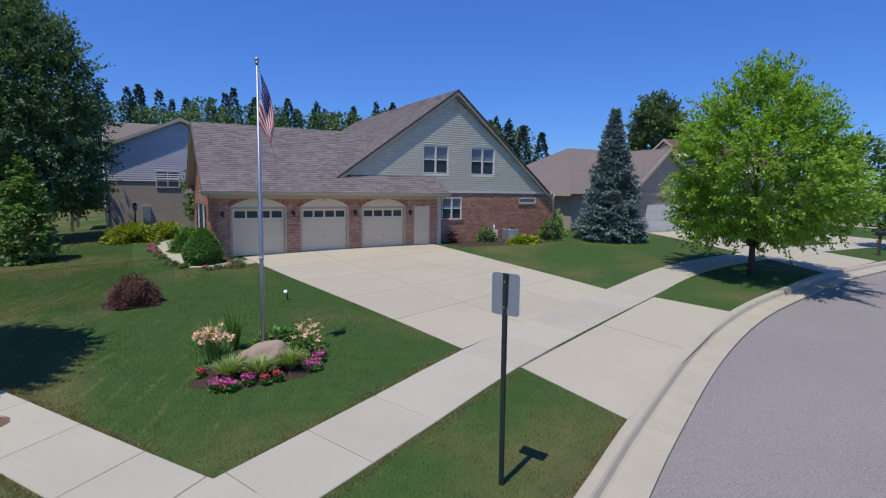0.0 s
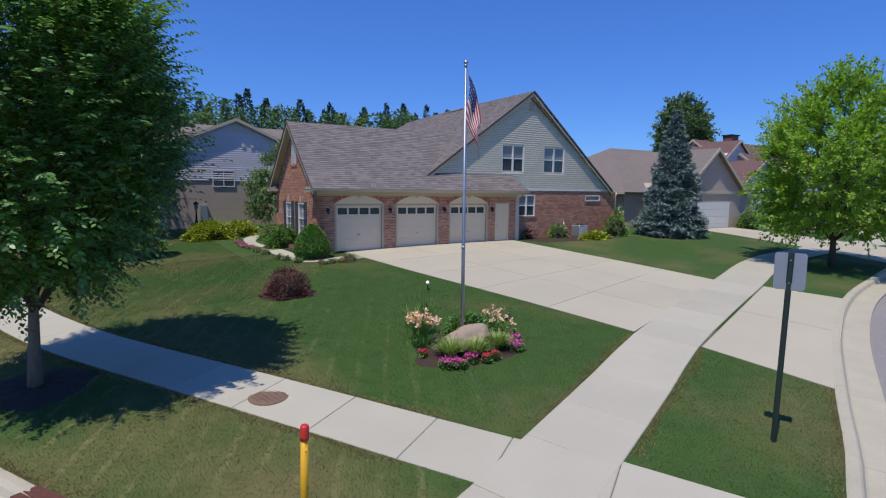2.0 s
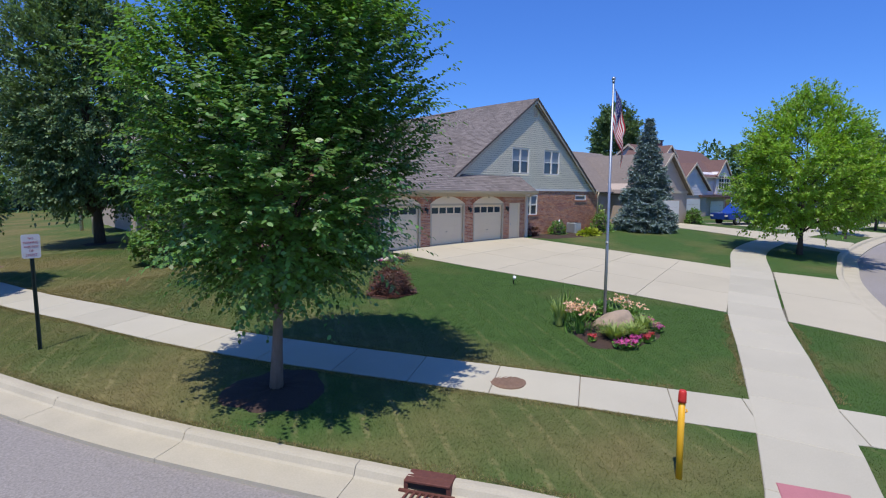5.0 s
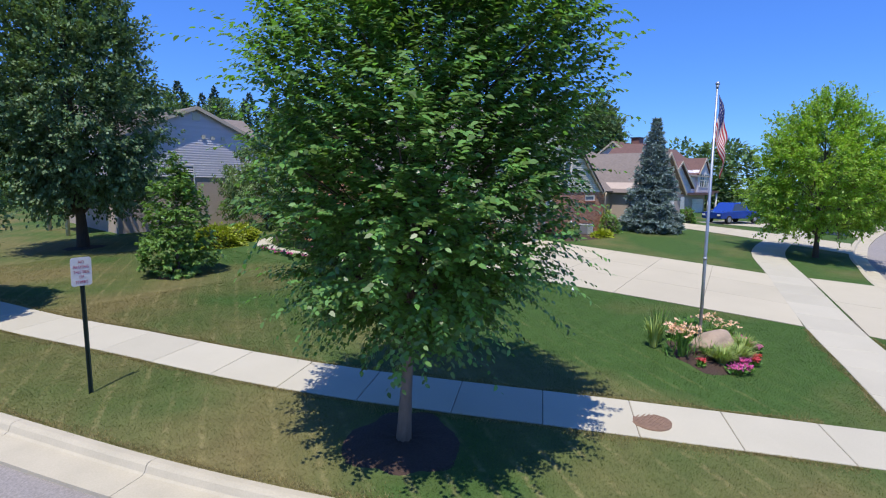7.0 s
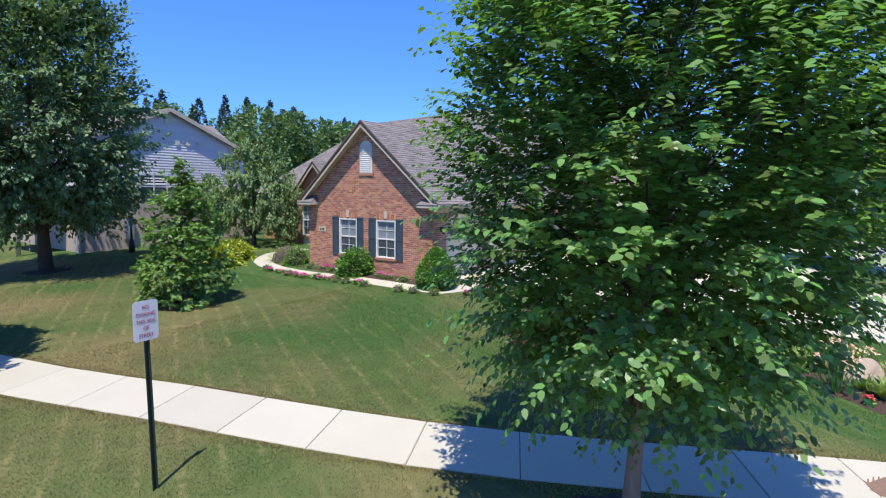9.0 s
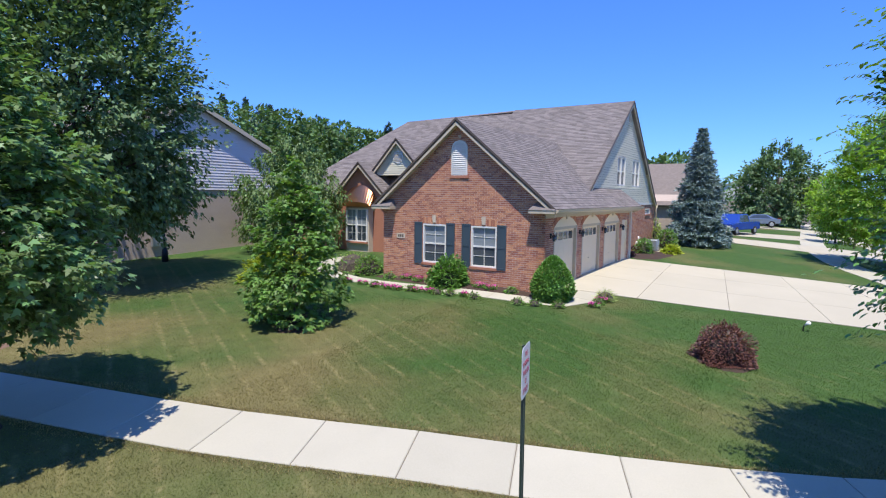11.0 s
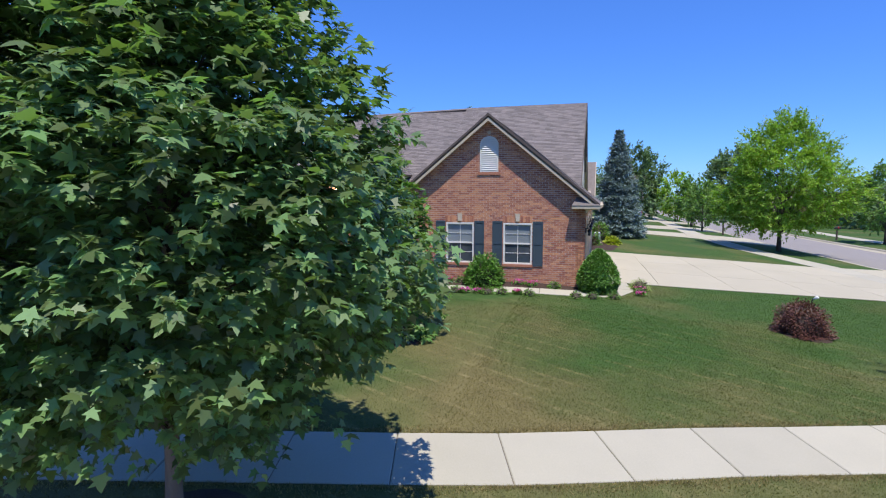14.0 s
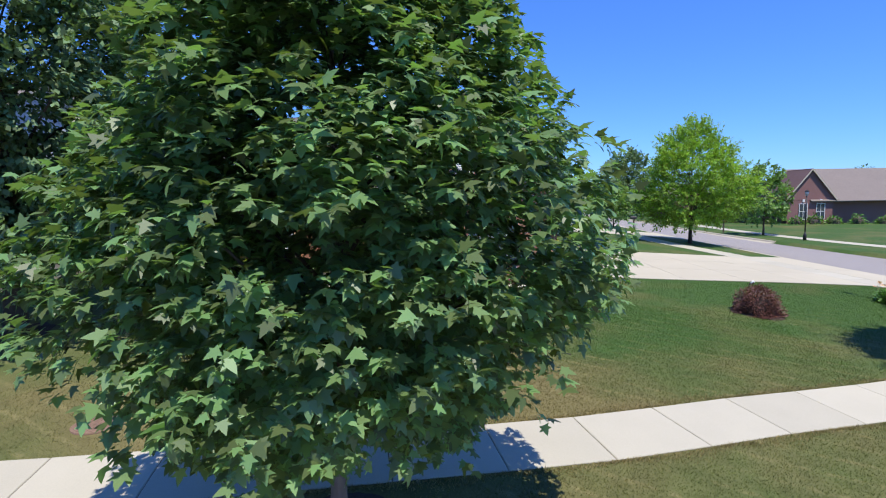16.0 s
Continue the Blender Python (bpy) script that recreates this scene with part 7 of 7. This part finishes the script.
for i, (x, y) in enumerate([(-0.55, 1.8), (-0.4, 5.6), (-0.6, 4.9), (-0.45, 2.3)]):
    blooms("petunia", "lilac-pink flowers in the mulch bed", (x, y), 22, 0.22, 0.1, 0.2, 0.06, PINK_PETAL, 130 + i)
for i, (x, y) in enumerate([(-0.5, 1.0), (-0.6, 6.3), (-0.45, 4.4)]):
    shrub("edging_plant", "small green tuft in the mulch bed", (x, y), 0.55, 0.5, 0.26, 300, 0.08, BOX_GREEN, SMALL, 140 + i)

# air conditioner, spot lamp, pot
ac = thing("air_conditioner", "pale air-conditioning unit beside the side wall", "air conditioner", (15.75, -0.2, lv(15.75, -0.2)))
box_part("casing", (-0.34, 0.34, -0.34, 0.34, 0.04, 0.7), STEEL, ac, bevel=0.04)
for k in range(9):
    box_part("grille_bar", (-0.3, 0.3, -0.355, -0.343, 0.1 + k * 0.06, 0.125 + k * 0.06), SIGN, ac)
tube_part("fan_guard", [(0, 0, 0.7), (0, 0, 0.73)], [0.28, 0.25], BLACK, ac, sides=20)
box_part("pad", (-0.5, 0.5, -0.5, 0.5, -0.1, 0.04), CONCRETE, ac)
mb = thing("meter_box", "small pale utility box on the side wall", "utility box", (15.05, 0.38, 0.35))
box_part("casing", (-0.18, 0.18, -0.12, 0.16, 0.0, 0.45), SIGN, mb, bevel=0.02)
tube_part("conduit", [(0.0, 0.0, 0.45), (0.0, 0.05, 0.75)], [0.04, 0.04], SIGN, mb)
sl = thing("spot_lamp", "small white garden spot lamp on a black stake", "lamp", (1.4, -7.65, lv(1.4, -7.65)))
tube_part("stake", [(0, 0, -0.1), (0, 0, 0.12), (-0.02, -0.03, 0.2)], [0.02, 0.02, 0.03], BLACK, sl)
tube_part("lamp_head", [(-0.02, -0.03, 0.17), (-0.05, -0.08, 0.22), (-0.09, -0.14, 0.29)], [0.02, 0.045, 0.06], SIGN, sl, sides=14)
pt = thing("flower_pot", "clay pot with dark red leaves by the side wall", "plant pot", (12.2, 0.1, lv(12.2, 0.1)))
tube_part("pot", [(0, 0, -0.02), (0, 0, 0.22), (0, 0, 0.26)], [0.13, 0.19, 0.2], RUST, pt, sides=16)
g9 = np.random.default_rng(9)
q = g9.normal(0, 1, (140, 3)) * np.array([0.16, 0.16, 0.1]) + np.array([0, 0, 0.34])
leaf_mesh("foliage", q, q - np.array([0, 0, 0.2]), 0.13, SMALL, RED_LEAF, pt, 0.1, 9)

# ---- grass blades on the nearer lawn ----
def grass(name, n, area, hmin, hmax, seed):
    g_ = np.random.default_rng(seed)
    x0, x1, y0, y1 = area
    x, y = g_.uniform(x0, x1, n), g_.uniform(y0, y1, n)
    ok = ~inside([tuple(p) for p in side_line(KERB_NEAR, 0.0)] + [(150, -80), (-80, -80), (-80, 90)], x, y)
    for poly in (WALK_A, WALK_B, DRIVE_P, APRON_P, GWALK):
        ok &= ~inside(poly, x, y)
    ok &= ~((x > -0.9) & (y > -0.2))
    for cx, cy, rx, ry in ((-9.28, -10.65, 1.05, 1.0), (-15.2, 4.2, 0.9, 0.9), (-0.5, -12.95, 1.45, 1.15), (-5.33, -13.38, 0.4, 0.4), (-12.75, 9.1, 0.45, 0.45)):
        ok &= ((x - cx) / rx) ** 2 + ((y - cy) / ry) ** 2 > 1
    x, y = x[ok], y[ok]
    m = len(x)
    a, h, w = g_.uniform(0, 6.283, m), g_.uniform(hmin, hmax, m), g_.uniform(0.004, 0.009, m)
    z = level(x, y) - 0.008
    lx, ly = g_.normal(0, 0.022, m), g_.normal(0, 0.022, m)
    V = np.empty((m, 3, 3))
    V[:, 0] = np.stack([x - np.cos(a) * w, y - np.sin(a) * w, z], 1)
    V[:, 1] = np.stack([x + np.cos(a) * w, y + np.sin(a) * w, z], 1)
    V[:, 2] = np.stack([x + lx, y + ly, z + h], 1)
    me = bpy.data.meshes.new(name)
    me.vertices.add(m * 3)
    me.vertices.foreach_set("co", V.astype(np.float32).ravel())
    me.loops.add(m * 3)
    me.loops.foreach_set("vertex_index", np.arange(m * 3, dtype=np.int32))
    me.polygons.add(m)
    me.polygons.foreach_set("loop_start", np.arange(0, m * 3, 3, dtype=np.int32))
    me.polygons.foreach_set("loop_total", np.full(m, 3, dtype=np.int32))
    me.update(calc_edges=True)
    me.materials.append(BLADE)
    tagged(new(name, me), "short mown grass blades", "grass", kind="stuff")


grass("grass", 620000, (-16, 10, -21, 2), 0.018, 0.042, 77)
grass("grass", 210000, (-17.5, -3, -6, 12), 0.018, 0.042, 78)


def dry_edge(name, edges, per_metre, seed):
    """Straw-coloured blades along the worn rim of the lawn."""
    g_ = np.random.default_rng(seed)
    P = []
    for e, off in edges:
        q = side_line(e, off)
        ln = np.concatenate([[0], np.cumsum(np.linalg.norm(np.diff(q, axis=0), axis=1))])
        k = int(ln[-1] * per_metre)
        s = g_.uniform(0, ln[-1], k)
        nrm = side_line(q, 1.0) - q
        w = np.abs(g_.normal(0, 0.07, k)) * np.sign(off) * (0.5 + np.abs(np.sin(s * 0.9) + np.sin(s * 2.3 + 1)))
        P.append(np.stack([np.interp(s, ln, q[:, c]) + np.interp(s, ln, nrm[:, c]) * w for c in (0, 1)], 1))
    P = np.vstack(P)
    for poly in (WALK_A, WALK_B, DRIVE_P, APRON_P, GWALK):
        P = P[~inside(poly, P[:, 0], P[:, 1])]
    m = len(P)
    a, w = g_.uniform(0, 6.283, m), g_.uniform(0.004, 0.009, m)
    z = level(P[:, 0], P[:, 1]) - 0.005
    b = np.stack([np.cos(a) * w, np.sin(a) * w], 1)
    top = P + g_.normal(0, 0.025, (m, 2))
    V = np.stack([np.column_stack([P - b, z]), np.column_stack([P + b, z]), np.column_stack([top, z + g_.uniform(0.02, 0.055, m)])], 1).reshape(-1, 3)
    me = bpy.data.meshes.new(name)
    me.from_pydata(V.tolist(), [], np.arange(m * 3).reshape(-1, 3).tolist())
    me.materials.append(STRAW)
    tagged(new(name, me), "dry straw-coloured grass along the paving", "grass", kind="stuff")


west_line = smooth_line([(-3.4, -16.2), (-5.35, -13.2), (-8.35, -8.5), (-9.85, -5.45), (-11.1, -2.27), (-12.35, 0.82), (-13.45, 4.6), (-14.25, 7.6)], 0.3)
east_line = smooth_line([(-1.0, -17.45), (1.5, -16.3), (4.3, -15.0)], 0.3)
near_kerb = KERB_NEAR[(KERB_NEAR[:, 0] < 13) & (KERB_NEAR[:, 1] < 10)]
dry_edge("dry_grass", [(west_line, 0.75), (west_line, -0.75), (east_line, 0.83), (east_line, -0.83), (near_kerb, 0.05)], 520, 79)

# ---- brick faces, nearest last ----
near = lambda u0, u1, v0, v1: 0.25 < v0 < 1.15 and 1.2 < u0 < 6.3
brick_skin(wall_gable, gable, GH, GB, near, 3)
brick_skin(wall_front, front, FH, FR, None, 4)
brick_skin(wall_main, main_s, MH, MS, None, 5)
brick_skin(wall_w2, west_front, WH, WW, None, 6)
